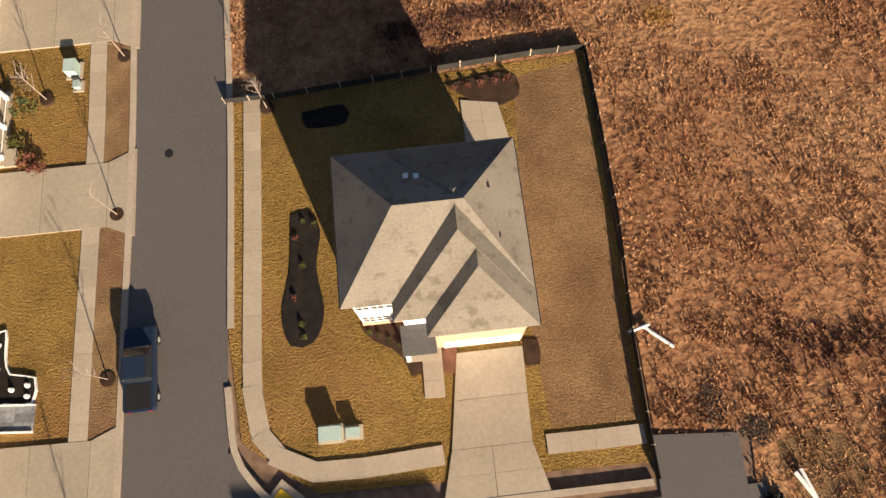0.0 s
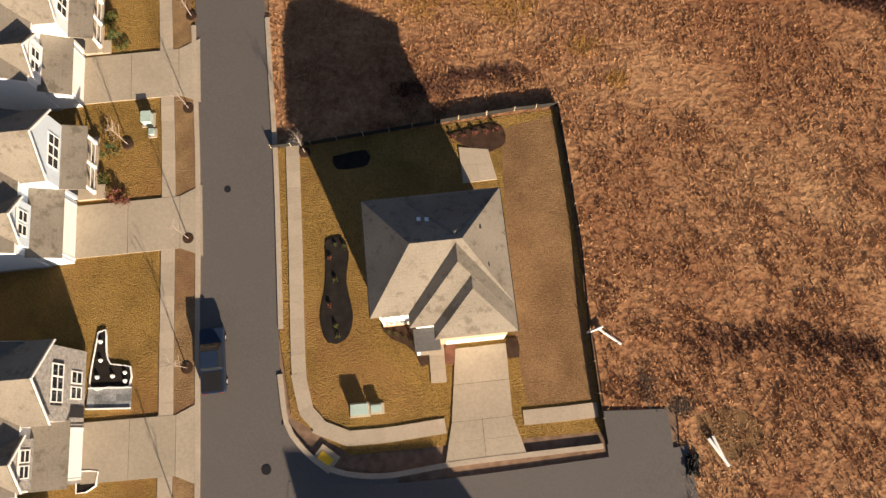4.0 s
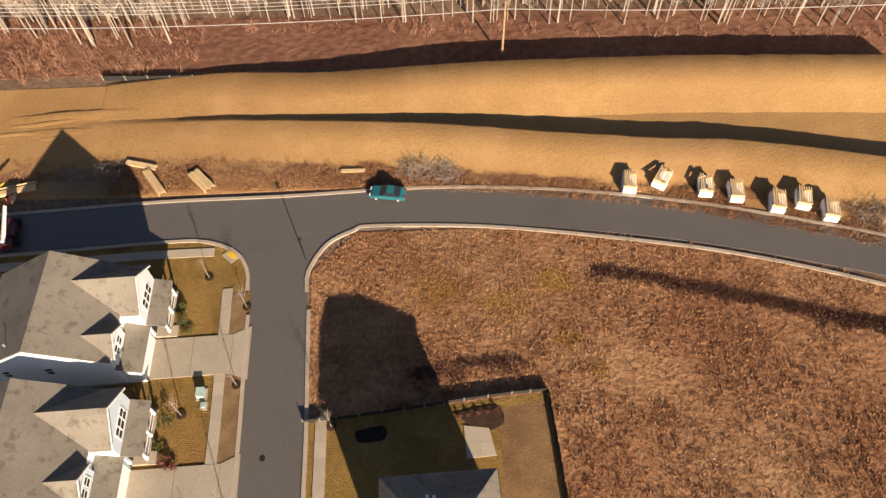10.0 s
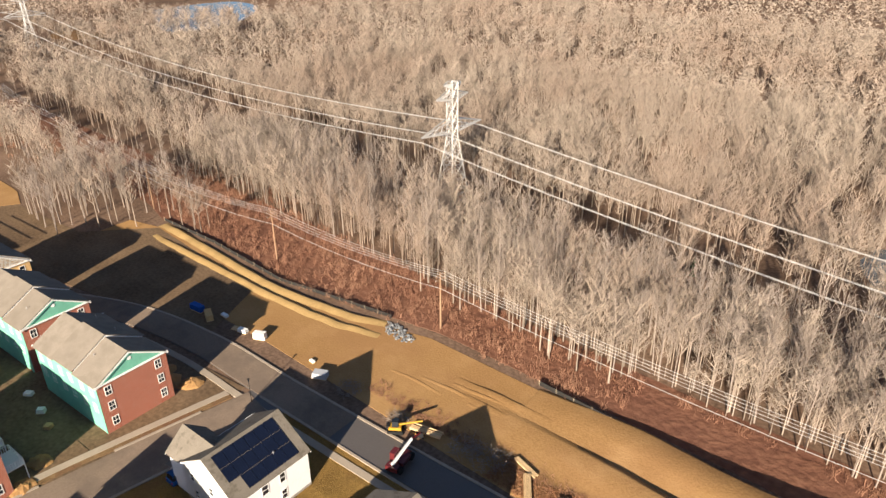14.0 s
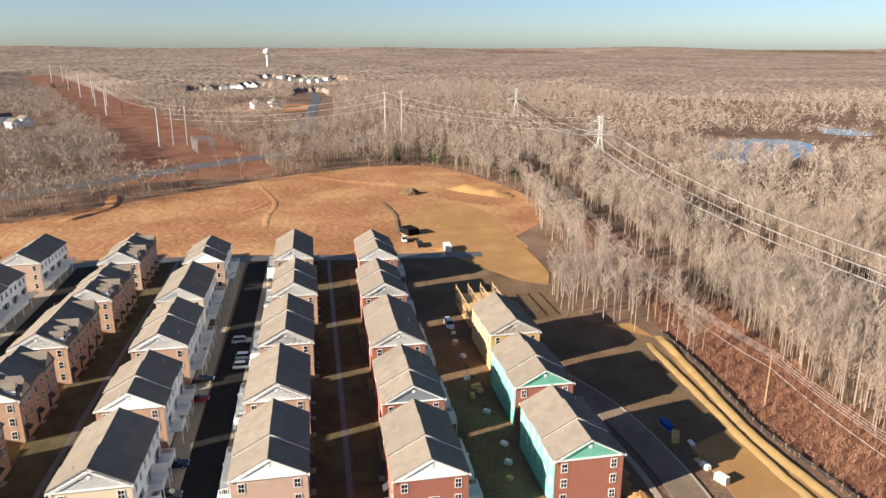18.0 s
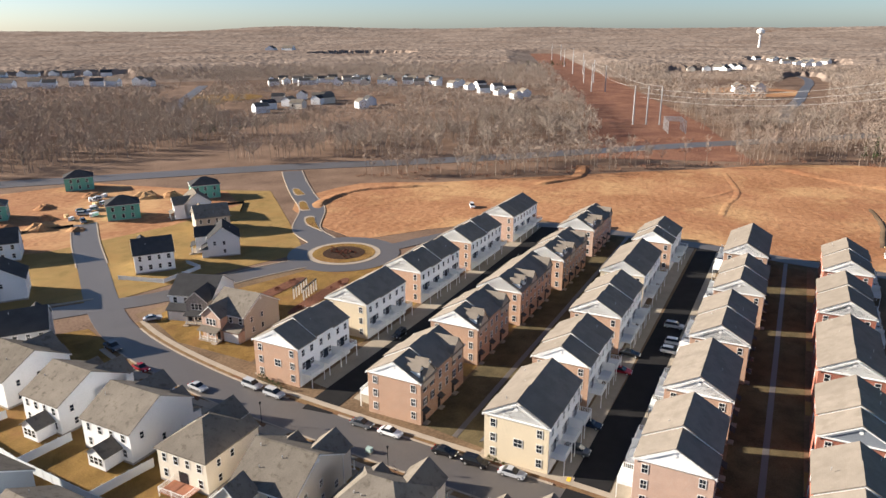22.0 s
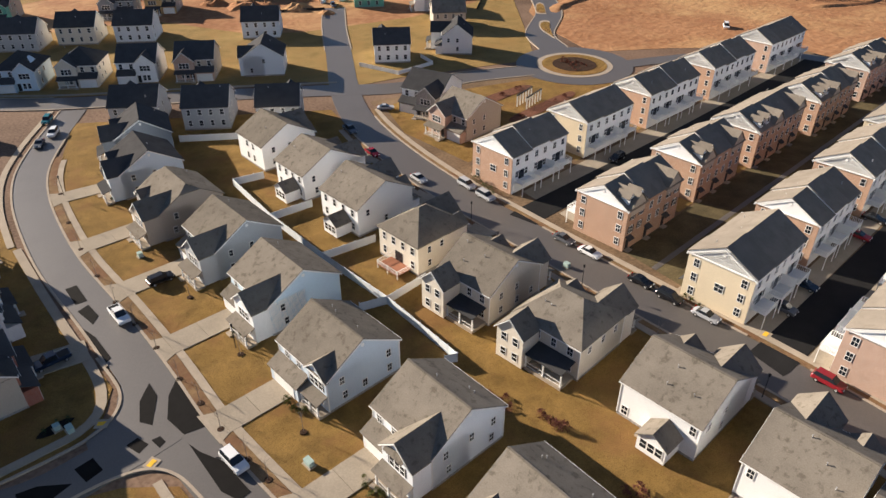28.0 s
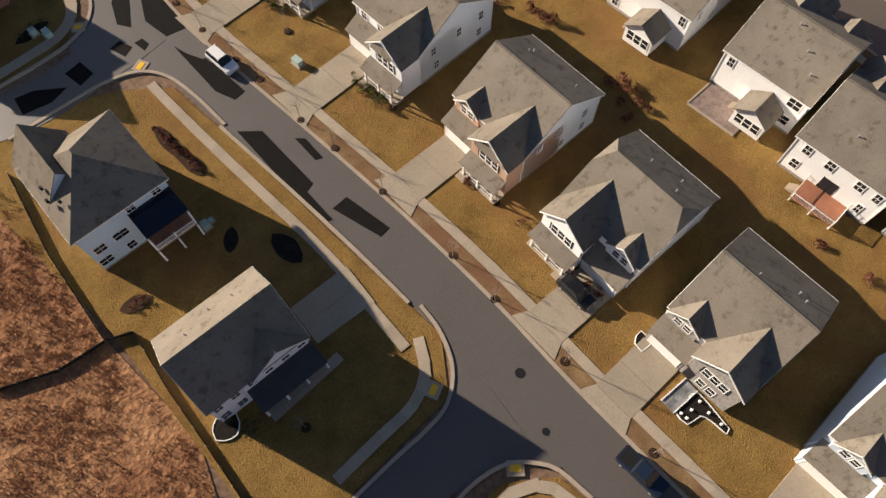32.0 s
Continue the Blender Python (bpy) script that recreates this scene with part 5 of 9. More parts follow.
for deck, blocks, gab, cross in rows:
    for i, (bx, by, L, wl) in enumerate(blocks):
        sd0 += 1
        gm = gab if gab and i % 3 else (SIDING["slate"] if deck > 0 and wl is REDBRICK and i in (1, 3) else SIDING["white"])
        lab = "cream-sided townhouse block with white balconies" if wl is SIDING["cream"] else ("red brick townhouse block with a grey stepped roof" if wl is REDBRICK else BR)
        townhouse(bx, by, L, deck, wl, sd0, lab, gm, cross=cross)
for i, (bx, by, L, wl, gm, fin, lab) in enumerate([(-95.6, 27.1, 18.6, REDBRICK, GREENWRAP, "raw", "red brick townhouse block with green sheathing still bare"), (-120.3, 24.5, 18.6, REDBRICK, GREENWRAP, "raw", "half-clad townhouse block in green sheathing"), (-145.5, 22.5, 19.0, OSB, OSB, "raw", "townhouse block in raw board sheathing")]):
    b = townhouse(bx, by, L, 1, wl, 130 + i, lab, gm, finish=fin)
    if i < 2:
        part("sheathing", Shape().box(-L / 2 + 0.1, L / 2 + 0.02, -5.86, -5.81, 0.2, 8.9), GREENWRAP, b, "bare green sheathing with white tape")

# mews greens and paved backs between the rows
def between(name, y0, y1, material, label, cat, z, x0=-92.0, x1=-232.0):
    k = math.tan(radians(ROW))
    tagged(part(name, Shape().prism([(x0, y0), (x0, y1), (x1, y1 + (x1 - x0) * k), (x1, y0 + (x1 - x0) * k)], -0.1, z), material), label, cat, "", "structure")


between("site_lane", 8.0, 19.0, GRADED, "muddy brown site lane behind the townhouses", "bare soil", 0.06)
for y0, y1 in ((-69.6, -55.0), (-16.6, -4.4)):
    between("mews_green", y0, y1, SHADELAWN, "grass strip between townhouse fronts, shade put into its colour", "lawn", 0.06)
    if y0 < 0:
        between("mews_path", (y0 + y1) / 2 - 0.5, (y0 + y1) / 2 + 0.6, ASPHALT, "narrow worn path between townhouse fronts", "path", 0.09)
for y0, y1 in ((-98.6, -93.0), (-87.0, -81.4), (-42.6, -38.9), (-32.4, -29.2)):
    between("paved_back", y0, y1, DRIVE, "concrete parking strip behind the townhouses", "driveway", 0.08)
# golden strips paint in the bands of sunlight at the gaps between blocks
for x_ in (-111.0, -136.6, -167.4, -200.6):
    for y0 in (-112, -82, -56, -30, -4):
        yy = y0 + (x_ + 90) * math.tan(radians(ROW))
        tagged(part("grass_gap", Shape().prism([(x_, yy), (x_ - 5.6, yy - 0.8), (x_ - 7.2, yy + 11.2), (x_ - 1.6, yy + 12.0)], -0.1, 0.1), GOLDLAWN), "grass strip between townhouse blocks, sunlight painted in as yellow", "lawn", "", "structure")

# ---- woods ----
DEV = [(200, -160), (200, 30), (130, 64), (60, 84), (20, 82), (-30, 79.5), (-78, 76), (-90, 73), (-116, 67), (-160, 65), (-166, 58), (-174, 46), (-176, 34), (-188, 33), (-206, 51), (-228, 53), (-264, 51), (-300, 54), (-362, 53), (-433, 12), (-425, -49), (-374, -103), (-315, -159), (-271, -199), (-256, -240),
       (-330, -200), (-440, -115), (-560, -15), (-566, -40), (-445, -145), (-335, -230), (-255, -305), (-190, -355), (-124, -402), (-62, -434), (70, -486), (200, -520)]


def inside(x, y, poly):
    c, j = False, len(poly) - 1
    for i in range(len(poly)):
        (xi, yi), (xj, yj) = poly[i], poly[j]
        if (yi > y) != (yj > y) and x < (xj - xi) * (y - yi) / (yj - yi) + xi:
            c = not c
        j = i
    return c


def near_line(x, y, a, b):
    ax, ay, bx, by = *a, *b
    t = max(0, min(1, ((x - ax) * (bx - ax) + (y - ay) * (by - ay)) / ((bx - ax) ** 2 + (by - ay) ** 2)))
    return math.hypot(x - ax - t * (bx - ax), y - ay - t * (by - ay))


CLEAR = [(-1500, -1320, 150), (-880, -180, 60), (-500, 262, 62), (-600, 380, 50), (-480, 165, 26), (-6, 155, 20), (22, 158, 22), (-350, -420, 30)]
CORR = [((-410, -125), (-530, -180)), ((-530, -180), (-1060, -480)), ((-1060, -480), (-1850, -940)), ((-900, 128), (300, 120)), ((-660, -100), (-930, -128)), ((-930, -128), (-1162, -165)), ((-405, -595), (-480, -680)), ((-480, -680), (-590, -800)), ((-100, 81), (-218, 75)), ((-218, 75), (-400, 66))]
CWIDE = (38, 38, 36, 9, 26, 26, 22, 24, 8, 8)
# streets of the far settlements
STREETS = [[(-418, -507), (-450, -496), (-512, -516), (-541, -509)], [(-504, -572), (-542, -524)], [(-500, -458), (-528, -442)],
           [(-639, -735), (-687, -701), (-735, -603), (-771, -543), (-740, -467), (-715, -430), (-656, -349)], [(-668, -768), (-775, -680), (-808, -560)],
           [(-400, -1032), (-458, -960), (-525, -911), (-560, -850)], [(-503, -1188), (-570, -1130), (-640, -1090)], [(-1190, -350), (-1208, -300), (-1300, -280)], [(-1541, -244), (-1434, -182)], [(-1664, -330), (-1559, -168)]]
SBOX = [(min(q[0] for q in s_), max(q[0] for q in s_), min(q[1] for q in s_), max(q[1] for q in s_)) for s_ in STREETS]


def wooded(x, y):
    far = x * x + y * y > 640000
    if not far and inside(x, y, DEV):
        return False
    if any((x - cx) ** 2 + (y - cy) ** 2 < r * r for cx, cy, r in CLEAR):
        return False
    return not any(near_line(x, y, a, b) < w for w, (a, b) in zip(CWIDE, CORR))


def garden(x, y):
    """0 in the woods, 1 where the trees stay low before a far settlement, 2 in its streets."""
    r = math.hypot(x, y)
    f = 0.13 * r
    best = 0
    for s_, (x0, x1, y0, y1) in zip(STREETS, SBOX):
        if x0 - f - 40 < x < x1 + f + 40 and y0 - f - 40 < y < y1 + f + 40:
            for k in range(6):
                px_, py_ = x * (1 + f * k / 5 / r), y * (1 + f * k / 5 / r)
                if any(near_line(px_, py_, a, b) < 26 for a, b in zip(s_, s_[1:])):
                    if k == 0:
                        return 2
                    best = 1
                    break
    return best


def sliver(s, a, b, w, rng):
    """A flat tapering twig."""
    o = (b - a).cross(Vector((rng.uniform(-1, 1), rng.uniform(-1, 1), rng.uniform(-1, 1)))).normalized() * w
    s.poly([a - o, a + o, b])


def bare_tree(rng, h):
    """A leafless tree: a tapered trunk, rising limbs and many fine twigs."""
    s = Shape()
    lean = Vector((rng.uniform(-0.05, 0.05), rng.uniform(-0.05, 0.05), 1)).normalized()
    s.tube((0, 0, -0.2), lean * h * 0.5, h * 0.0085, h * 0.0058, 5)
    s.tube(lean * h * 0.5, lean * h * 0.97, h * 0.0058, h * 0.0012, 4)
    for k in range(17):
        t = 0.38 + 0.54 * (k + rng.random()) / 17
        p, a = lean * h * t, rng.uniform(0, 6.283)
        d = Vector((math.cos(a), math.sin(a), rng.uniform(1.1, 2.5))).normalized()
        ln = h * rng.uniform(0.16, 0.3) * (1.32 - t)
        q = p + d * ln
        s.tube(p, q, h * 0.0026, h * 0.0009, 3)
        for j in range(8):
            r = p.lerp(q, rng.uniform(0.25, 1.0))
            d2 = (d * 0.9 + Vector((rng.uniform(-0.8, 0.8), rng.uniform(-0.8, 0.8), rng.uniform(0.0, 1.0)))).normalized()
            e = r + d2 * ln * rng.uniform(0.35, 0.7)
            sliver(s, r, e, 0.022, rng)
            for i_ in range(5):
                g = r.lerp(e, rng.uniform(0.3, 1.0))
                sliver(s, g, g + (d2 + Vector((rng.uniform(-0.8, 0.8), rng.uniform(-0.8, 0.8), rng.uniform(0.0, 1.1)))).normalized() * rng.uniform(0.4, 1.0), 0.017, rng)
    return s


rw = random.Random(7)
TREES = []
for i in range(7):
    me = bare_tree(random.Random(300 + i), 14.5 + i * 0.8).mesh("bare_tree")
    me.materials.append(BARK)
    TREES.append(me)
spots = []
# the belt beside the clay strip, tree by tree
tries = 0
while len(spots) < 300 and tries < 20000:
    tries += 1
    x, y = rw.uniform(-190, 40), rw.uniform(78, 118)
    if x < -60 and rw.random() < 0.25:
        x, y = rw.uniform(-200, -150), rw.uniform(38, 100)
    if not wooded(x, y) or (y < 87 and x > -150) or (y < 91 and x > -45) or any((x - a) ** 2 + (y - b) ** 2 < 6.2 for a, b in spots):
        continue
    spots.append((x, y))
for x, y in spots:
    ob = part("bare_tree", rw.choice(TREES), BARK, m=pose(x, y, 0, 0, 0, rw.uniform(0, 360)) @ Matrix.Diagonal((*[rw.uniform(0.8, 1.15)] * 2, rw.uniform(0.8, 1.12), 1)))
    tagged(ob, "tall leafless tree with pale bark", "tree", "bare trees at the wood's edge")


def scatter(name, variants, places, material, label, category="trees"):
    """Many small plants joined into one mesh."""
    arrs = [(np.array(s.v, dtype=np.float64), s.f) for s in variants]
    vs, loops, starts, totals, base, ls = [], [], [], [], 0, 0
    for x, y, sc, sz, a, k in places:
        v, f = arrs[k % len(arrs)]
        c, s_ = math.cos(a), math.sin(a)
        w = np.empty_like(v)
        w[:, 0], w[:, 1], w[:, 2] = (v[:, 0] * c - v[:, 1] * s_) * sc + x, (v[:, 0] * s_ + v[:, 1] * c) * sc + y, v[:, 2] * sz
        vs.append(w)
        for q in f:
            loops.extend(base + i for i in q)
            starts.append(ls)
            ls += len(q)
            totals.append(len(q))
        base += len(v)
    V = np.concatenate(vs)
    me = bpy.data.meshes.new(name)
    me.vertices.add(len(V))
    me.vertices.foreach_set("co", V.ravel())
    me.loops.add(len(loops))
    me.loops.foreach_set("vertex_index", loops)
    me.polygons.add(len(starts))
    me.polygons.foreach_set("loop_start", starts)
    me.polygons.foreach_set("loop_total", totals)
    me.update(calc_edges=True)
    return tagged(part(name, me, material), label, category, "", "stuff")


def mid_tree(rng, h, limbs, twigs, w, tube=True, up=0.0):
    """A leafless tree for the middle distance: trunk, limbs and slivers of twigs."""
    s = Shape()
    if tube:
        s.tube((0, 0, 0), (0, 0, h * 0.75), h * 0.0095, h * 0.003, 3)
    for k in range(limbs):
        a, t = 6.283 * (k + rng.uniform(-0.4, 0.4)) * 0.382, 0.36 + 0.42 * k / limbs
        p = Vector((0, 0, h * t))
        q = p + Vector((math.cos(a), math.sin(a), rng.uniform(0.7, 1.6) + 0.4 * up)) * h * rng.uniform(0.11, 0.2) * (1 - 0.22 * up)
        if tube:
            sliver(s, p, q, h * 0.005, rng)
        for j in range(twigs):
            b = rng.uniform(0, 6.283)
            r = p.lerp(q, rng.uniform(0.3, 1.0))
            sliver(s, r, r + Vector((math.cos(b), math.sin(b), rng.uniform(-0.1, 1.3) + 0.5 * up)) * h * rng.uniform(0.06, 0.14) * (1 - 0.2 * up), w, rng)
    return s


mids = [mid_tree(random.Random(500 + i), 14.5 + i * 0.6, 16, 12, 0.038, up=1.0) for i in range(7)]
backs = [mid_tree(random.Random(600 + i), 14 + i * 0.6, 10, 7, 0.125) for i in range(6)]
fars = [mid_tree(random.Random(700 + i), 13 + i * 0.6, 6, 3, 0.31, False) for i in range(8)]


def fill(places, x0, x1, y0, y1, n, keep=lambda x, y: True):
    for _ in range(n):
        x, y = rw.uniform(x0, x1), rw.uniform(y0, y1)
        if keep(x, y) and wooded(x, y):
            g = garden(x, y) if x < -360 and y < -120 else 0
            if g == 2 and rw.random() < 0.85:
                continue
            k = 0.35 if g else 1.0
            places.append((x, y, rw.uniform(0.8, 1.25) * (0.6 if g else 1), rw.uniform(0.72, 1.15) * k, rw.uniform(0, 6.28), rw.randrange(8)))


near, back, deep = [], [], []
fill(near, -200, 130, 84, 118, 800, lambda x, y: y > 91 or x < -45)
for _ in range(1500):
    x, y = rw.uniform(-200, 120), rw.uniform(86, 122)
    if wooded(x, y) and (y > 91 or x < -45):
        near.append((x, y, rw.uniform(0.45, 0.8), rw.uniform(0.35, 0.7), rw.uniform(0, 6.28), rw.randrange(8)))
fill(near, -260, 110, 116, 250, 2900)
fill(near, -330, -150, 30, 150, 700)
fill(back, -420, 160, 240, 430, 2900)
fill(back, -520, -255, 30, 250, 1600)
fill(back, -640, -250, -330, 60, 3300)
fill(back, -420, 240, -640, -380, 4200)


def beyond(x, y):
    r = math.hypot(x, y)
    return 430 < r < 1320 and not (-640 < x < -250 and -330 < y < 60) and not (-420 < x < 240 and -640 < y) and not (y > 30 and x > -520 and y < 250)


fill(deep, -1320, 60, -1320, 300, 52000, lambda x, y: beyond(x, y) and y < 300)
fill(deep, -1000, 60, 300, 1100, 9000, lambda x, y: beyond(x, y) and not (-420 < x and y < 430))
fill(deep, -620, 60, 420, 1050, 9000)
fill(deep, 60, 460, 250, 900, 5000)
scatter("woods", mids, near, FARBARK, "leafless grey-brown woods behind the clearings")
scatter("far_woods", backs, back, FARBARK, "leafless brown woods round the settlement")
scatter("deep_woods", fars, deep, FARBARK, "leafless brown woods between the far streets")

# pines at the field's far edge and here and there in the woods
def pine(rng, h):
    s = Shape()
    s.tube((0, 0, 0), (0, 0, h * 0.9), h * 0.012, 0.02, 4)
    for k in range(70):
        t = rng.uniform(0.15, 1.0)
        a, r = rng.uniform(0, 6.283), h * 0.21 * (1.05 - t) * rng.uniform(0.6, 1.1)
        p = Vector((0, 0, h * t))
        e = p + Vector((math.cos(a) * r, math.sin(a) * r, -0.25 * r))
        sliver(s, p, e, h * 0.035, rng)
    return s


green = []
for (ax, ay), (bx, by), n in (((-452, -30), (-413, 42), 26), ((-413, 42), (-330, 66), 16), ((-1300, -620), (-1200, -660), 30), ((-330, -420), (-300, -440), 6)):
    for k in range(n):
        u = rw.random()
        green.append((ax + (bx - ax) * u - rw.uniform(3, 12), ay + (by - ay) * u + rw.uniform(1, 9), rw.uniform(0.7, 1.2), rw.uniform(0.5, 1.0), rw.uniform(0, 6.28), rw.randrange(3)))
for k in range(14):
    green.append((rw.uniform(-160, 60), rw.uniform(96, 135), 0.7, 0.45, rw.uniform(0, 6.28), rw.randrange(3)))
scatter("pines", [pine(random.Random(800 + i), 12 + i) for i in range(3)], green, EVERG, "dark green pines among the bare trees")

# further off, the woods close up into one rough canopy
r0, r1, dth = 1060.0, 4600.0, 0.3
rad = []
r = r0
while r < r1:
    rad.append(r)
    r *= 1.0062
th0, th1 = 95, 285
nth = int((th1 - th0) / dth)
nr = len(rad)
rj = np.random.RandomState(5)
cv, cf = [], []
for i, r in enumerate(rad):
    for j in range(nth):
        a = radians(th0 + dth * (j + 0.5 * (i % 2)))
        rr_ = r * (1 + rj.uniform(-0.002, 0.002))
        x, y = rr_ * math.cos(a), rr_ * math.sin(a)
        hill = max(0.0, (r - 2600) / 1700) ** 1.5 * 45 * (1 + 0.5 * noisy(x, y, 900, 3.0))
        ok = r > 2200 or wooded(x, y)
        ramp_ = min(1.0, max(0.0, (r - 1080) / 200))
        g = garden(x, y) if ok and x < -360 and y < -120 and r < 2000 else 0
        top_ = ((3.0 if g else 10.5) + 2.0 * noisy(x, y, 70, 1.0) + rj.uniform(-1.1, 1.1)) * ramp_ * (min(1.0, max(0.0, (min(near_line(x, y, *CORR[1]), near_line(x, y, *CORR[2])) - 36) / 70)) if r < 2200 and x < -800 else 1.0)
        cv.append((x, y, hill + (top_ - 0.3 if ok else -0.5)))
for i in range(nr - 1):
    for j in range(nth - 1):
        k = i * nth + j
        cf.append((k, k + nth, k + 1) if i % 2 == 0 else (k, k + nth, k + nth + 1))
        cf.append((k + 1, k + nth, k + nth + 1) if i % 2 == 0 else (k, k + nth + 1, k + 1))
can = Shape()
can.v, can.f = cv, cf
CANOPY = blotch(blotch(mat("distant_woods", (0.25, 0.195, 0.155), 0.95, 0.3, 0.006, 0.12, 0, hue=(0.33, 0.265, 0.215), spec=0.0), 0.004, (0.19, 0.14, 0.11), 0.7), 0.05, (0.16, 0.12, 0.096), 0.5, 0.5, 0.62)
tagged(part("distant_woods", can, CANOPY), "distant leafless woods stretching to the horizon", "trees", "", "stuff")
sheet("scrub_strip", [(-166, 64), (-143, 66.6), (-116, 67.4), (-90, 73.6), (-78, 76.4), (-30, 79.9), (20, 82.4), (60, 84.2), (130, 64.5), (150, 80), (130, 97), (60, 97), (20, 95), (-30, 92), (-90, 90), (-170, 88), (-230, 84), (-330, 78), (-330, 66), (-230, 67), (-178, 66)], -0.01, SCRUB, "red-brown scrub between the clay and the woods", "scrub")
# the cleared power corridor, the road beyond the woods and far clearings
for i in (0, 1, 2):
    (ax, ay), (bx, by) = CORR[i]
    d = Vector((bx - ax, by - ay, 0)).normalized()
    o = Vector((-d.y, d.x, 0)) * 44
    q = [Vector((ax, ay, 0)) - d * 20 + o, Vector((bx, by, 0)) + d * 20 + o, Vector((bx, by, 0)) + d * 20 - o, Vector((ax, ay, 0)) - d * 20 - o]
    tagged(part("corridor_ground", Shape().prism([(v.x, v.y) for v in q], -0.2, 0.06 + 0.03 * i), SCRUB), "red-brown scrub in a cleared power corridor", "scrub", "", "structure")
tagged(part("far_road", ribbon(curve([(-600, -92), (-683, -107), (-780, -112), (-930, -128), (-1050, -140), (-1162, -165), (-1330, -235)], 12), -5.5, 5.5, -0.2, 0.25), ASPHALT), "pale grey road beyond the woods", "road", "", "structure")
tagged(part("far_road", ribbon(curve([(-380, -560), (-405, -595), (-480, -680), (-590, -800)], 12), -6.0, 6.0, -0.2, 0.25), ASPHALT), "pale grey road leading to far houses", "road", "", "structure")
for x, y, r_, m_ in ((-1500, -1320, 150, REDDIRT), (-868, -176, 62, REDDIRT), (-500, -640, 40, LAWN), (-440, -610, 24, LAWN), (-1420, -420, 60, REDDIRT)):
    tagged(part("clearing_ground", Shape().tube((x, y, -0.3), (x, y, 0.16), r_, n=26), m_), "bare reddish ground in a far clearing" if m_ is REDDIRT else "yellowed grass in a far clearing", "clearing", "", "structure")

# ---- pavements, drives, verges ----
VERGE = blotch(blotch(mat("dead_verge_grass", (0.20, 0.125, 0.062), 0.95, 0.35, 0.5, 9, 0.9, hue=(0.30, 0.195, 0.10), bscale=0.08), 0.12, (0.17, 0.085, 0.05), 0.7, 0.48, 0.6), 4.0, (0.12, 0.07, 0.036), 0.5, 0.5, 0.66)
SLAB = Shape().box(-0.75, 0.75, -0.61, 0.61, -0.15, 0.0).mesh("slab")
SLAB.materials.append(CONC)


def pavement(name, line, d, label, most=300):
    """Single concrete slabs laid along a line, under one pavement."""
    p = offset(line, d)
    top = new(name)
    tagged(top, label, "pavement", "", "structure")
    part("bedding", ribbon(p, -0.605, 0.605, -0.2, 0.142), KERB, top)
    acc, n = 0.0, 0
    for i in range(len(p) - 1):
        seg = p[i + 1] - p[i]
        L = seg.length
        while acc < L and n < most:
            c = p[i] + seg * (acc / L)
            part("slab", SLAB, CONC, top, m=pose(c.x, c.y, 0.15 + 0.004 * (n % 3), 0, 0, math.degrees(math.atan2(seg.y, seg.x))))
            acc += 1.515
            n += 1
        acc -= L
    return top


def sub(line, y0, y1):
    return [p for p in line if y0 <= p.y <= y1]


tagged(part("verge", ribbon(sub(line1, -180, 42), -3.77, -5.55, -0.2, 0.13), VERGE), "strip of dead red-brown verge grass by the kerb", "verge", "", "structure")
pavement("pavement_1", sub(line1, -176, 43), -6.2, "pale concrete pavement of single slabs")
pavement("pavement_2", curve([(-15.35, 25), (-14.85, 19.5), (-14.4, 14.3), (-14.0, 9.2), (-13.5, 4.0), (-12.8, 1.5), (-11.4, 0.1), (-9.2, -0.7), (-6.3, -0.45), (-1.2, 0.35)], 1.5), 0, "pale concrete pavement of single slabs round the corner lot")
pavement("pavement_3", curve([(-4.0, -66.5), (-4.4, -63), (-5.8, -53), (-7.3, -43.5), (-8.3, -37), (-9.0, -31), (-9.2, -24.5), (-9.5, -19)], 1.5), 0, "pale concrete pavement of single slabs")
pavement("pavement_4", curve([(6.0, 1.1), (8.5, 1.35), (11.4, 1.7)], 1.5), 0, "short pale concrete pavement by the silt fence")
pavement("pavement_5", curve([(-11.0, -18.5), (-9.5, -15.5), (-6.5, -13.6), (-2, -13.0), (4, -12.2)], 1.5), 0, "pale concrete pavement round the southern corner")
for nm, ln, d0, d1 in (("pavement_6", sub(line2, -150, -8), 5.9, 7.2), ("pavement_7", sub(line2, -160, 40), -5.7, -7.0), ("pavement_8", [p for p in lineX if p.x > -90], 6.0, 7.2), ("pavement_9", [p for p in lineN if p.x < -30], -4.6, -5.8), ("pavement_10", [p for p in line1 if p.y < -137], 5.2, 6.5), ("pavement_11", curve([(2.0, -137), (0.7, -120.6), (-0.7, -106.4), (-2.0, -94.6), (-2.0, -88), (-0.6, -83.9), (2.4, -81.7), (6.2, -81.0), (13, -80.2)], 1.5), -0.75, 0.75)):
    tagged(part(nm, ribbon(ln, d0, d1, -0.2, 0.15), CONC), "pale concrete pavement beside the street", "pavement", "", "structure")
for nm, ln, d0, d1 in (("verge_2", sub(line2, -150, -8), 4.72, 5.85), ("verge_3", sub(line2, -160, 40), -4.72, -5.65)):
    tagged(part(nm, ribbon(ln, d0, d1, -0.2, 0.13), VERGE), "strip of dead verge grass by the kerb", "verge", "", "structure")


def sweep(name, pts, label):
    line = curve(pts, 0.8)
    tagged(part(name, ribbon(line, -0.21, 0.21, -0.2, 0.2), KERB), label, "kerb", "", "structure")
    return line


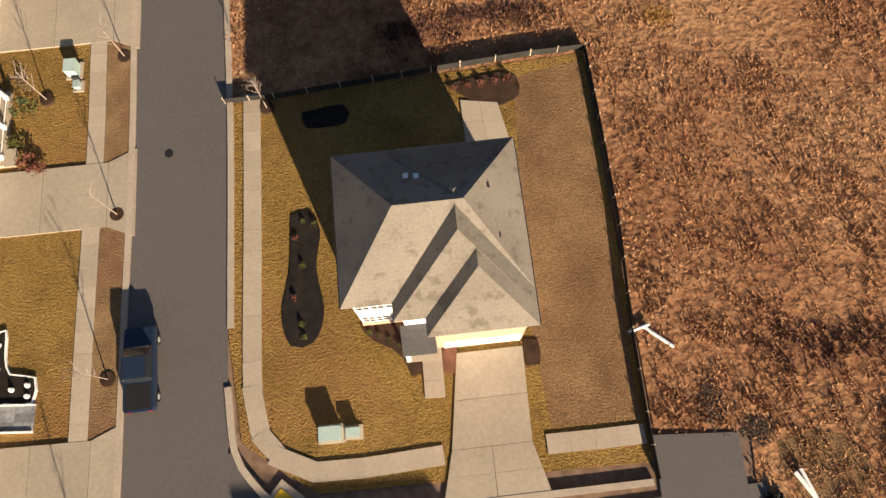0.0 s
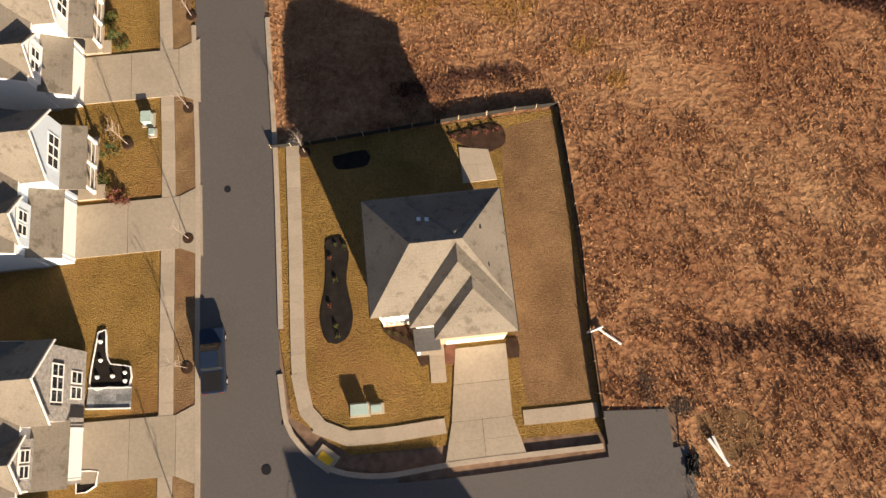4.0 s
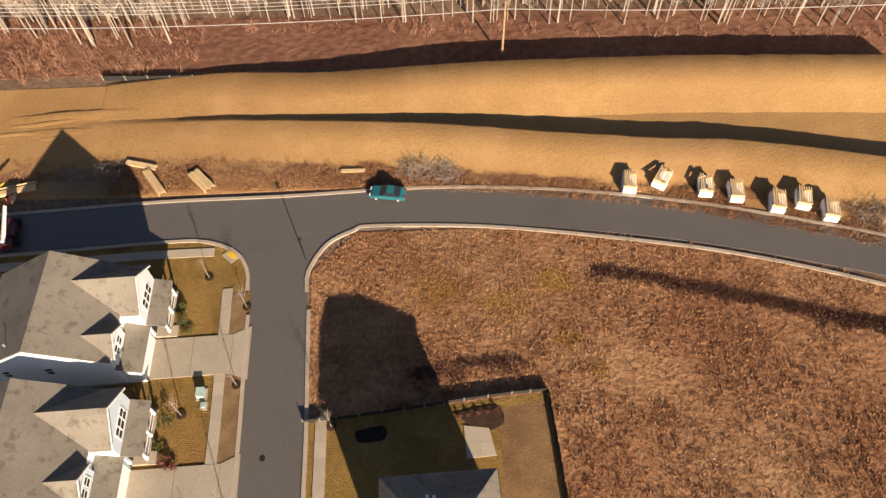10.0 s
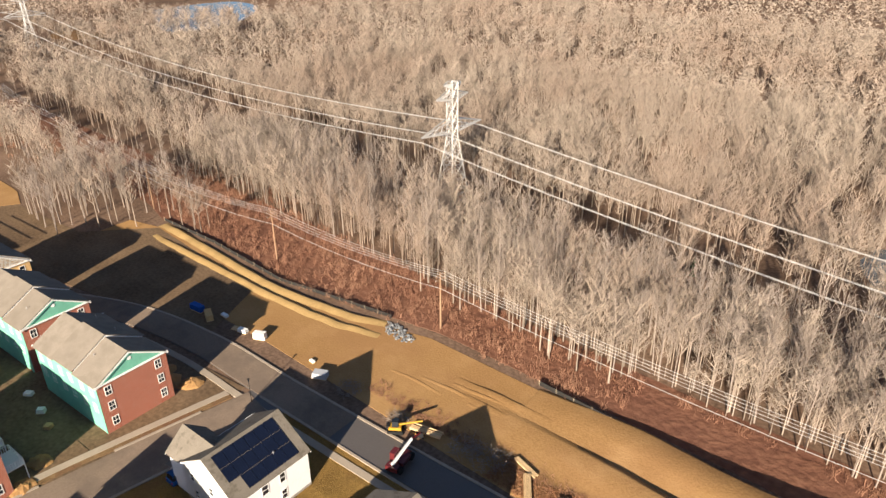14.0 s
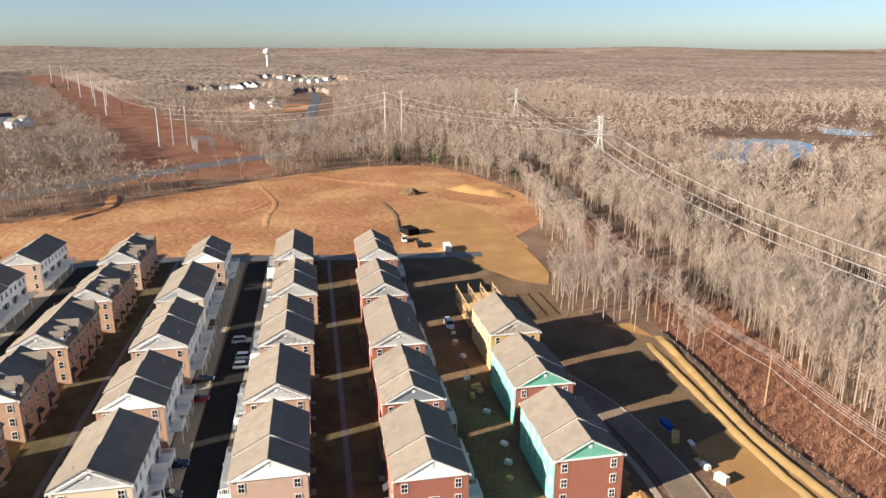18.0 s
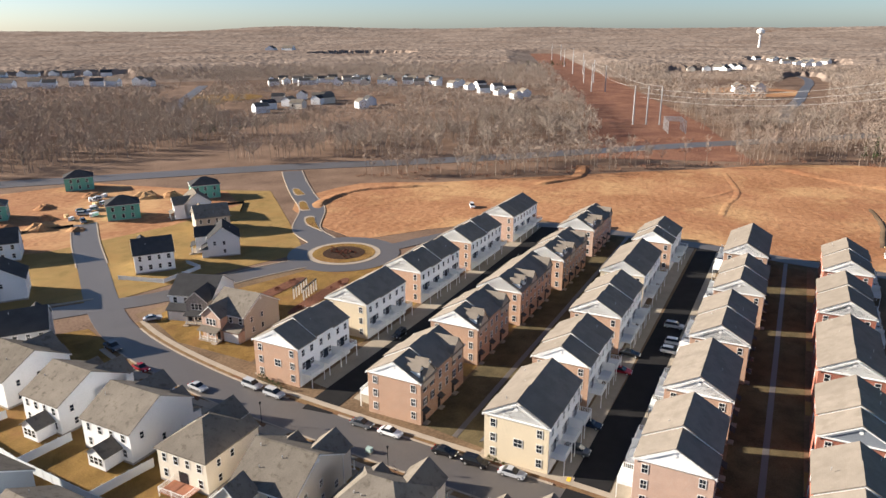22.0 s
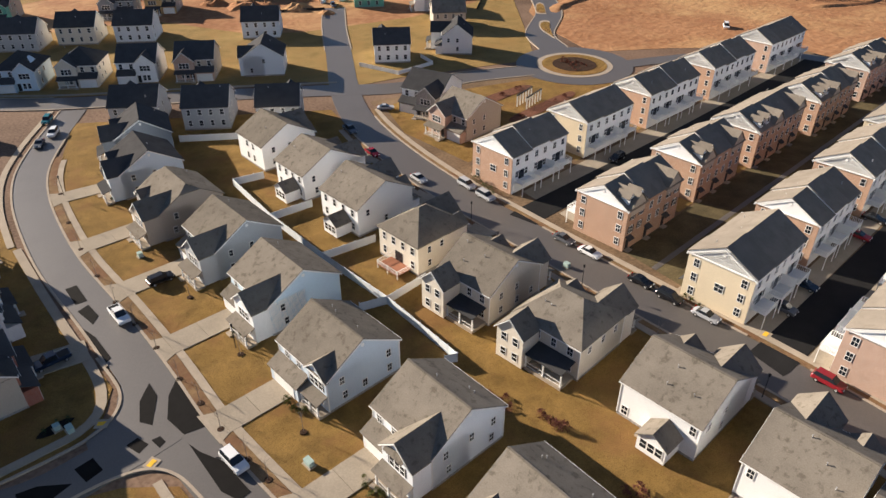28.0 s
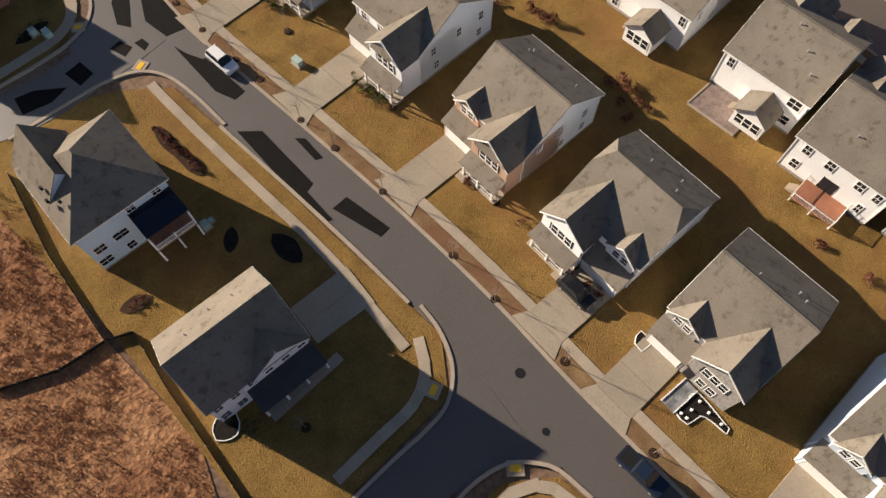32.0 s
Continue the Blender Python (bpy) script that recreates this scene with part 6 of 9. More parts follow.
# kerbs round the corners
sweep("kerb_corner_1", [(-15.2, 4.5), (-14.4, 0.6), (-13.2, -1.2), (-11.6, -2.6), (-9.6, -3.4), (-6, -3.6), (0, -2.6), (11.7, -1.2)], "pale kerb curving round the corner lot")
sweep("kerb_corner_2", [(-13.7, -22), (-13.6, -18.4), (-12.3, -14.4), (-9.5, -11.6), (-6, -10.7), (-0.5, -10.2), (14, -8.4)], "pale kerb curving round the southern corner lot")
sweep("kerb_corner_3", [(-8.4, -56), (-7.6, -62), (-6.2, -67), (-3.5, -70), (1, -71), (8, -70.6), (14, -70.2)], "pale kerb curving into the branch road")
sweep("kerb_corner_4", [(-3.2, -96), (-4.2, -87), (-2.6, -82.5), (1, -80), (6, -79), (14, -78.4)], "pale kerb on the far side of the branch road")
sweep("kerb_corner_5", [(-19.2, 41), (-19.4, 44), (-17.6, 48), (-14.5, 50.2), (-11.8, 51), (3, 51.2), (21, 49.6), (35, 47.5), (52, 43.2), (85, 33)], "pale kerb along the overgrown lot")
sweep("kerb_corner_6", [(-26.4, 41), (-27, 44), (-29, 46.6), (-33, 48), (-38.4, 47.8), (-56, 45.6), (-86, 42.5)], "pale kerb along the north road")
for (x, y, a) in ((-11.0, -2.3, -35), (-9.2, -13.6, 30), (-4.2, -70.6, 30), (-0.6, -81.5, -30), (-29.3, 46.1, -40), (-92.2, -39.5, 10)):
    tp = tagged(new("tactile_plate"), "yellow tactile paving plate set in the pavement ramp", "tactile paving", "yellow ramp plates")
    tp.matrix_basis = pose(x, y, 0, 0, 0, a)
    part("base", Shape().box(-0.9, 0.9, -0.8, 0.8, 0.0, 0.155), CONC, tp)
    part("plate", Shape().box(-0.6, 0.6, -0.35, 0.35, 0.155, 0.19), YELLOW, tp)


def slabs(name, quad, nx, ny, z, label, material=None):
    """A drive cast in panels with open joints; quad: four plan corners."""
    a, b, c, d = (Vector((*p, 0)) for p in quad)
    top = tagged(new(name), label, "driveway", "concrete driveways", "structure")
    for i in range(nx):
        for j in range(ny):
            def at(u, v):
                p = (a * (1 - u) + b * u) * (1 - v) + (d * (1 - u) + c * u) * v
                return (p.x, p.y)
            e = 0.0022
            q = [at(i / nx + e, j / ny + e), at((i + 1) / nx - e, j / ny + e), at((i + 1) / nx - e, (j + 1) / ny - e), at(i / nx + e, (j + 1) / ny - e)]
            part("panel", Shape().prism(q, -0.1, z), material or DRIVE, top)
    return top


def drive(hx, hy, ang, W, D, wing, wing_w, length, w=4.9, flare=0.9):
    """The drive from a house's garage to the kerb."""
    gx = -wing * (wing_w / 2)
    y0 = -D / 2 - 2.0
    m = pose(hx, hy, 0, 0, 0, ang)
    p = [m @ Vector(q) for q in ((gx - w / 2, y0, 0), (gx + w / 2, y0, 0), (gx + w / 2, y0 - length + 2.0, 0), (gx - w / 2, y0 - length + 2.0, 0))]
    slabs("driveway", [(v.x, v.y) for v in p], 1, 2, 0.172, "pale concrete driveway leading to a garage")
    p = [m @ Vector(q) for q in ((gx - w / 2, y0 - length + 1.98, 0), (gx + w / 2, y0 - length + 1.98, 0), (gx + w / 2 + flare, y0 - length, 0), (gx - w / 2 - flare, y0 - length, 0))]
    slabs("driveway_apron", [(v.x, v.y) for v in p], 1, 1, 0.182, "flared concrete apron of a driveway")


for hx, hy, ang, W, D, wing, ln in [(-44.6, 33.8, 96, 11.4, 13.6, 1, 11.0), (-43.2, 18.9, 96, 11.8, 13.4, 1, 11.3), (-39.6, 0.2, 95, 10.8, 12.6, 1, 9.7), (-39.0, -15.8, 94, 11.2, 12.3, -1, 9.9), (-38.2, -33.6, 95, 11.4, 12.6, 1, 10.7), (-37.1, -52.6, 97, 11.6, 12.7, 1, 12.7), (-32.7, -71.8, 98, 12.0, 12.9, 1, 11.9), (-33.4, -92.0, 97, 12.4, 13.4, 1, 13.3), (-32.0, -111.6, 97, 12.2, 13.2, 1, 14.1), (-28.0, -130.0, 96, 12.0, 12.8, 1, 12.5), (-27.0, -150.8, 89, 12.0, 13.0, 1, 11.5)]:
    drive(hx, hy, ang, W, D, wing, 5.8, ln)
for hx, hy, ang, W, D, wing, ln in [(-69.0, 8, -83, 11.5, 13.4, 1, 4.6), (-66.5, -5.6, -82, 11.8, 13.2, 1, 6.6), (-69, -19.3, -82, 11.6, 13.2, 1, 4.2), (-67.6, -36.9, -82, 11.8, 13.6, -1, 4.4), (-64.5, -56.6, -80, 12.4, 12.6, 1, 5.4), (-62.6, -73.8, -80, 11.5, 13, -1, 5.6), (-60.8, -91.4, -81, 10.6, 12.2, 1, 6.6), (-59.6, -110, -82, 12.2, 14, 1, 5.6), (-57.8, -128.2, -83, 10.8, 14.6, -1, 7.4)]:
    drive(hx, hy, ang, W, D, wing, 5.2, ln, flare=0.5)
slabs("driveway", [(-0.7, 0.6), (4.35, 1.2), (3.9, 7.2), (-0.4, 6.7)], 1, 2, 0.172, "pale concrete driveway of the corner house")
slabs("driveway_apron", [(-1.2, -2.7), (5.5, -1.9), (4.35, 1.2), (-0.7, 0.6)], 2, 2, 0.18, "flared concrete apron of a driveway")
slabs("front_walk", [(-3.5, -22.0), (5.8, -20.8), (5.9, -21.9), (-3.4, -23.2)], 6, 1, 0.16, "pale concrete walk before the porch", CONC)
slabs("driveway", [(-9.8, -30.9), (-9.9, -25.4), (-2.2, -25.2), (-2.0, -30.4)], 2, 1, 0.172, "shaded concrete driveway of the porch house")
tagged(part("asphalt_pad", Shape().prism([(11.9, 1.6), (17.2, 1.8), (17.8, -6.5), (12.4, -6.6)], -0.1, 0.1), ASPHALT), "worn asphalt stub ending at the field", "road", "", "structure")

# dark repair patches in the old asphalt
for quad in [[(-8.2, -85.8), (-8.4, -82.5), (-6.2, -77.2), (-4.9, -78.8), (-6.0, -82.8)], [(-11.5, -84.0), (-12.6, -81.1), (-12.0, -72.8), (-9.2, -73.1), (-8.2, -77.1), (-9.7, -81.5)], [(-9.2, -71.0), (-10.0, -68.8), (-11.9, -65.6), (-13.0, -59.0), (-11.3, -58.6), (-10.0, -61.2)],
             [(-2.3, -75.6), (-3.9, -76.1), (-4.8, -74.1), (-3.3, -73.2)], [(-5.3, -74.6), (-6.5, -74.6), (-6.8, -73.2), (-5.8, -72.6)], [(-9.1, -54.2), (-11.6, -52.4), (-12.6, -42.3), (-11.4, -41.8), (-11.8, -36.8), (-10.8, -37.1), (-10.0, -43.0)],
             [(-14.3, -49.0), (-15.3, -48.2), (-15.5, -44.6), (-14.6, -44.9)], [(-12.6, -38.0), (-14.8, -38.3), (-16.5, -31.9), (-15.0, -31.6)]]:
    tagged(part("road_patch", Shape().prism(quad, 0.0, 0.118), PATCH), "darker asphalt repair patch in the street", "road patch", "dark repair patches", "")
for quad in [[(-2.9, -118.0), (-4.8, -118.1), (-5.3, -112.3), (-3.4, -112.3)], [(-3.3, -110.0), (-5.2, -111.0), (-5.9, -106.8), (-4.6, -105.0)], [(-2.7, -105.8), (-4.2, -101.3), (-5.0, -94.8), (-3.9, -94.0)], [(11.0, -75.6), (8.5, -75.3), (4.9, -73.2), (7.4, -72.2), (11.1, -72.6)], [(1.8, -76.0), (4.2, -75.4), (3.4, -72.4), (1.2, -73.2)]]:
    tagged(part("road_patch", Shape().prism(quad, 0.0, 0.121), PATCH), "darker asphalt repair patch in the street", "road patch", "dark repair patches", "")
for x, y, r in ((-17.6, -9.5, 0.55), (-15.8, -3.2, 0.4), (-11.4, -66.4, 0.35), (-21.0, 21.0, 0.3)):
    tagged(part("manhole_cover", Shape().tube((x, y, 0.0), (x, y, 0.112), r, n=16), BLACK), "dark round manhole cover in the street", "manhole cover", "manhole covers")


# ---- planting beds, street trees, cabinets ----
def bed(pts, material, label, edge=None):
    b = tagged(new("planting_bed"), label, "planting bed", "planting beds")
    line = [(v.x, v.y) for v in curve(list(pts) + [pts[0]], 0.6)][:-1]
    part("soil", Shape().prism(line, 0.0, 0.15), material, b)
    if edge:
        ring = curve(list(pts) + [pts[0]], 0.6)
        part("edging", ribbon(ring, -0.05, 0.05, 0.0, 0.22), edge, b, "pale stone edging")
    return b


def shrub_shape(rng, r, h, n=90):
    s = Shape()
    for k in range(n):
        a, t = rng.uniform(0, 6.283), rng.uniform(0, 1)
        ph = rng.uniform(0.05, 1.5)
        d = Vector((math.cos(a) * math.cos(ph), math.sin(a) * math.cos(ph), math.sin(ph)))
        p = Vector((d.x * r, d.y * r, d.z * h)) * (0.65 + 0.4 * t)
        u = Vector((rng.uniform(-1, 1), rng.uniform(-1, 1), rng.uniform(-1, 1))).normalized() * r * 0.28
        w = Vector((rng.uniform(-1, 1), rng.uniform(-1, 1), rng.uniform(-1, 1))).normalized() * r * 0.2
        s.poly([p - u, p + w, p + u])
    return s


SHRUBS = {}
for nm, mt in (("shrub", SHRUB), ("dry_shrub", DRYSHRUB), ("evergreen", EVERG)):
    SHRUBS[nm] = []
    for i in range(3):
        me = shrub_shape(random.Random(800 + i), 0.5, 0.7 if nm != "evergreen" else 1.3).mesh(nm)
        me.materials.append(mt)
        SHRUBS[nm].append(me)
rs = random.Random(21)


def shrub(x, y, kind="shrub", s=1.0):
    ob = part(kind, rs.choice(SHRUBS[kind]), None, m=pose(x, y, 0.05, 0, 0, rs.uniform(0, 360)) @ Matrix.Diagonal((s, s, s * rs.uniform(0.8, 1.2), 1)))
    lab = {"shrub": "small green clipped shrub in a planting bed", "dry_shrub": "red-brown dry winter shrub in a bed", "evergreen": "small dark evergreen bush beside a wall"}[kind]
    return tagged(ob, lab, "shrub", "garden shrubs")


def young_tree_shape(rng, h):
    s = Shape()
    s.tube((0, 0, 0), (0, 0, h * 0.85), 0.05, 0.02, 5)
    for k in range(12):
        a, t = rng.uniform(0, 6.283), rng.uniform(0.35, 0.85)
        p = Vector((0, 0, h * t))
        q = p + Vector((math.cos(a), math.sin(a), 1.3)) * h * rng.uniform(0.08, 0.17)
        s.tube(p, q, 0.018, 0.008, 3)
        for j in range(3):
            b = rng.uniform(0, 6.283)
            r = p.lerp(q, rng.uniform(0.4, 1))
            s.tube(r, r + Vector((math.cos(b), math.sin(b), 1)) * h * 0.06, 0.009, 0.004, 3)
    return s


YOUNG = []
for i in range(3):
    me = young_tree_shape(random.Random(900 + i), 4.6).mesh("young_trunk")
    me.materials.append(BARK)
    YOUNG.append(me)
RING = Shape().tube((0, 0, 0.0), (0, 0, 0.2), 0.55, 0.5, 14).mesh("mulch_ring")
RING.materials.append(MULCH)


def street_tree(x, y):
    e = thing("young_tree", x, y, rs.uniform(0, 360), "thin leafless young tree in a mulch ring", "tree", "young street trees")
    part("trunk", rs.choice(YOUNG), BARK, e)
    part("mulch_ring", RING, MULCH, e)


for x, y in [(-26.0, 38.8), (-25.3, 29.0), (-24.1, 16.4), (-23.1, 5.0), (-31.4, 42.8), (-30.6, 25.4), (-22.2, -7.6), (-20.7, -17.6), (-20.2, -24.6), (-18.6, -36.2), (-17.4, -44.8), (-16.3, -50.8), (-15.5, -59.4), (-14.6, -64), (-13.6, -71), (-13.0, -77.4), (-12.1, -84), (-11.4, -93), (-10.3, -101), (-9.2, -109), (-8.4, -119), (-8.0, -130), (-8.2, -142), (-9.3, -156),
             (-28.5, -27), (-26.6, -45.4), (-22.6, -64), (-21.6, -84), (-20, -103), (-14.2, 24.6), (3.6, -18.4), (-77.8, -20), (-75.4, -48), (-74.4, -62), (-73, -84), (-72.6, -98)]:
    street_tree(x, y)


def cabinet(x, y, ang, w=1.3, d=0.8, h=0.9):
    e = thing("utility_cabinet", x, y, ang, "pale green metal utility cabinet on a concrete pad", "utility cabinet", "utility cabinets")
    part("pad", Shape().box(-w / 2 - 0.2, w / 2 + 0.2, -d / 2 - 0.2, d / 2 + 0.2, 0.0, 0.16), CONC, e)
    part("body", Shape().box(-w / 2, w / 2, -d / 2, d / 2, 0.16, h), UTILG, e)
    part("lid", Shape().box(-w / 2 - 0.04, w / 2 + 0.04, -d / 2 - 0.04, d / 2 + 0.04, h, h + 0.08), UTILG, e)


for c_ in ((-8.3, 1.6, 5), (-6.9, 1.7, 5, 0.8, 0.5, 0.6), (-28.9, 27.8, 95, 1.0), (-28.4, 26.5, 95, 0.5, 0.4, 0.5), (-20.8, -58.6, 100), (0.4, -44.9, 95, 0.9), (-0.4, -45.2, 95, 0.4, 0.4, 0.5), (-76.6, -33.5, 95, 1.2), (-16.6, -121, 97, 0.9), (3.2, -82.6, 100, 1.2), (4.6, -84.0, 100, 0.8), (-79.5, -72, 95, 1.0)):
    cabinet(*c_)
# corner lot beds
b1 = [(-11.9, 16.2), (-10.6, 16.6), (-9.8, 15.2), (-9.9, 12.6), (-9.2, 9.4), (-9.8, 7.4), (-11.3, 7.2), (-12.0, 9.2), (-11.7, 12.4)]
bed(b1, BLACKMULCH, "dark mulch island bed with small shrubs")
for x, y, k in ((-11, 15.8, "shrub"), (-10.2, 15.6, "shrub"), (-11.4, 14.6, "dry_shrub"), (-10.8, 12.6, "shrub"), (-11.2, 10.4, "dry_shrub"), (-10.6, 8.6, "shrub"), (-10.4, 7.7, "shrub")):
    shrub(x, y, k, 0.55)
bed([(-6.7, 9.4), (-2.6, 9.6), (-2.7, 5.4), (-3.3, 5.2), (-3.8, 6.3), (-4.6, 7.0), (-5.8, 7.5), (-6.6, 8.2)], MULCH, "dark mulch bed under the front windows")
bed([(4.0, 7.6), (4.9, 7.6), (5.0, 6.0), (4.1, 5.9)], MULCH, "small dark mulch bed beside the drive")
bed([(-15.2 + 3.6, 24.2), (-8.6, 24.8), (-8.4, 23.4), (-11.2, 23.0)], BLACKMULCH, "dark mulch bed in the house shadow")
bed([(-1.2, 26.4), (3.4, 27.4), (4.2, 25.6), (2.4, 24.6), (0.6, 25.2)], MULCH, "mulch bed by the back fence")
for k in range(5):
    shrub(-0.6 + k * 1.0, 26.0 + 0.2 * k, "dry_shrub", 0.7)
    shrub(-6.1 + k * 0.65, 8.1 - 0.14 * k - 0.05 * k * k, "shrub", 0.45)
slabs("front_walk", [(-2.7, 7.1), (-1.4, 7.2), (-1.1, 3.9), (-2.4, 3.8)], 1, 3, 0.17, "pale concrete front walk", CONC)
bed([(-1.3, 7.1), (-0.4, 7.1), (-0.3, 5.4), (-1.2, 5.4)], REDMULCH, "red mulch strip beside the drive")
# the black-and-white garden
bed([(-31.0, 8.0), (-30.4, 8.2), (-30.1, 6.4), (-29.6, 5.3), (-28.6, 5.2), (-27.9, 5.1), (-27.8, 3.5), (-29.6, 3.4), (-31.1, 3.4)], BLACKMULCH, "black mulch garden bed with white stone edging", WHITE)
slabs("garden_walk", [(-31.2, 3.3), (-27.6, 3.4), (-27.5, 1.7), (-31.2, 1.6)], 6, 3, 0.2, "grey and white paved garden walk", ROCK)
part("walk_edging", Shape().prism([(-31.2, 3.32), (-27.6, 3.42), (-27.6, 3.32), (-31.2, 3.22)], 0, 0.32).prism([(-31.2, 1.62), (-27.5, 1.72), (-27.5, 1.6), (-31.2, 1.5)], 0, 0.32), WHITE, bpy.data.objects["garden_walk"])
for x, y in ((-30.7, 7.2), (-30.5, 5.6), (-28.3, 4.6), (-28.2, 3.9), (-29.3, 4.3), (-30.6, 4.2)):
    rk = tagged(part("white_stone", Shape().tube((x, y, 0.1), (x, y, 0.4), 0.2, 0.12, 7), WHITE), "white painted stone in black mulch", "stone", "white garden stones")
bed([(-31.2, -3.4), (-29.5, -3.4), (-29.6, -4.5), (-30.3, -5.0), (-31.1, -5.1)], BLACKMULCH, "small black mulch bed with stone edging", WHITE)
for hx, hy, k in [(-33.6, 38, "shrub"), (-33, 36.4, "evergreen"), (-32.2, 35.4, "shrub"), (-34, 39, "shrub"), (-32.4, 22, "shrub"), (-31.4, 20.6, "dry_shrub"), (-30, 20, "dry_shrub"), (-31.8, 24.4, "evergreen"), (-30.4, -11.5, "dry_shrub"), (-30, -13, "dry_shrub"), (-29.4, -23, "dry_shrub"), (-28.8, -30.5, "dry_shrub"), (-27.8, -31.4, "dry_shrub"), (-28.8, -32.2, "dry_shrub"),
                  (-26, -49, "shrub"), (-25.4, -50.4, "shrub"), (-25.2, -52, "shrub"), (-26.2, -47.6, "shrub"), (-25.6, -47, "evergreen"), (-23.6, -69, "shrub"), (-23.2, -70.4, "shrub"), (-24, -67.4, "shrub"), (-22.6, -88.4, "evergreen"), (-23.2, -90, "shrub"), (-22.6, -108.6, "shrub"), (-22, -110, "dry_shrub"), (-18.6, -128, "shrub"), (-18.2, -146, "shrub"),
                  (-49, -26, "dry_shrub"), (-50, -29, "dry_shrub"), (-51, -32, "dry_shrub"), (-48.4, -51, "dry_shrub"), (-48.8, -53, "dry_shrub"), (-47.6, -55, "dry_shrub"), (-55, 0, "dry_shrub"), (-56, 6, "dry_shrub")]:
    for j in range(3):
        shrub(hx + rs.uniform(-0.6, 0.6), hy + rs.uniform(-0.6, 0.6), k, rs.uniform(0.7, 1.25))
# islands beside the low houses
bed([(-0.9, -61.2), (-1.9, -60.6), (-2.4, -58.0), (-2.6, -55.0), (-3.4, -52.2), (-2.6, -51.2), (-1.6, -52.6), (-1.2, -55.4), (-0.6, -58.2)], MULCH, "dark island bed with dry red shrubs")
for k in range(11):
    shrub(-1.3 - 0.15 * k + rs.uniform(-0.3, 0.3), -60.6 + 0.85 * k, "dry_shrub", rs.uniform(0.8, 1.3))


def oval(x, y, a, b, ang):
    m = pose(x, y, 0, 0, 0, ang)
    return [tuple((m @ Vector((a * math.cos(t * math.pi / 4), b * math.sin(t * math.pi / 4) * (1 + 0.12 * math.cos(3 * t)), 0)))[:2]) for t in range(8)]


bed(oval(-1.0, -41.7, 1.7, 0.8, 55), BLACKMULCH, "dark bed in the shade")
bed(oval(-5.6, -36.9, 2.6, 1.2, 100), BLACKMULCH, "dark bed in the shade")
bed(oval(11.3, -41.2, 1.9, 0.9, 170), MULCH, "dark mulch bed by the silt fence")
bed(oval(10.1, -23.4, 1.6, 1.3, 20), BLACKMULCH, "round black bed with pale edging beside the porch", WHITE)
for x, y in ((11.0, -41.3), (11.9, -41.0), (10.4, -41.2)):
    shrub(x, y, "dry_shrub", 0.9)
for k in range(6):
    shrub(2.6 + k * 1.1, -35.6 - 0.05 * k + rs.uniform(-0.3, 0.3), "evergreen", rs.uniform(0.7, 1.1))
for x, y in ((8.2, -22.4), (7.4, -21.8), (8.8, -21.6), (7.9, -21.0), (9.6, -23.6)):
    shrub(x, y, "evergreen", 0.9)

slabs("driveway", [(7.0, -97.0), (7.2, -102.4), (-2.6, -101.6), (-2.4, -96.2)], 2, 1, 0.17, "shaded concrete driveway of the brick house")
bed(oval(4.8, -84.4, 2.6, 0.9, 12), BLACKMULCH, "dark bed along the branch road")
for x, y in ((3.0, -84.8), (4.4, -84.5), (6.2, -84.2)):
    shrub(x, y, "evergreen", 0.9)
for k in range(6):
    shrub(-51.8 + rs.uniform(-0.9, 0.9), -47.6 + 0.75 * k, "dry_shrub", rs.uniform(1.2, 1.9))
for k in range(7):
    shrub(-52.1 + rs.uniform(-0.8, 0.8), -31.2 + 0.9 * k, "dry_shrub", rs.uniform(1.1, 1.8))

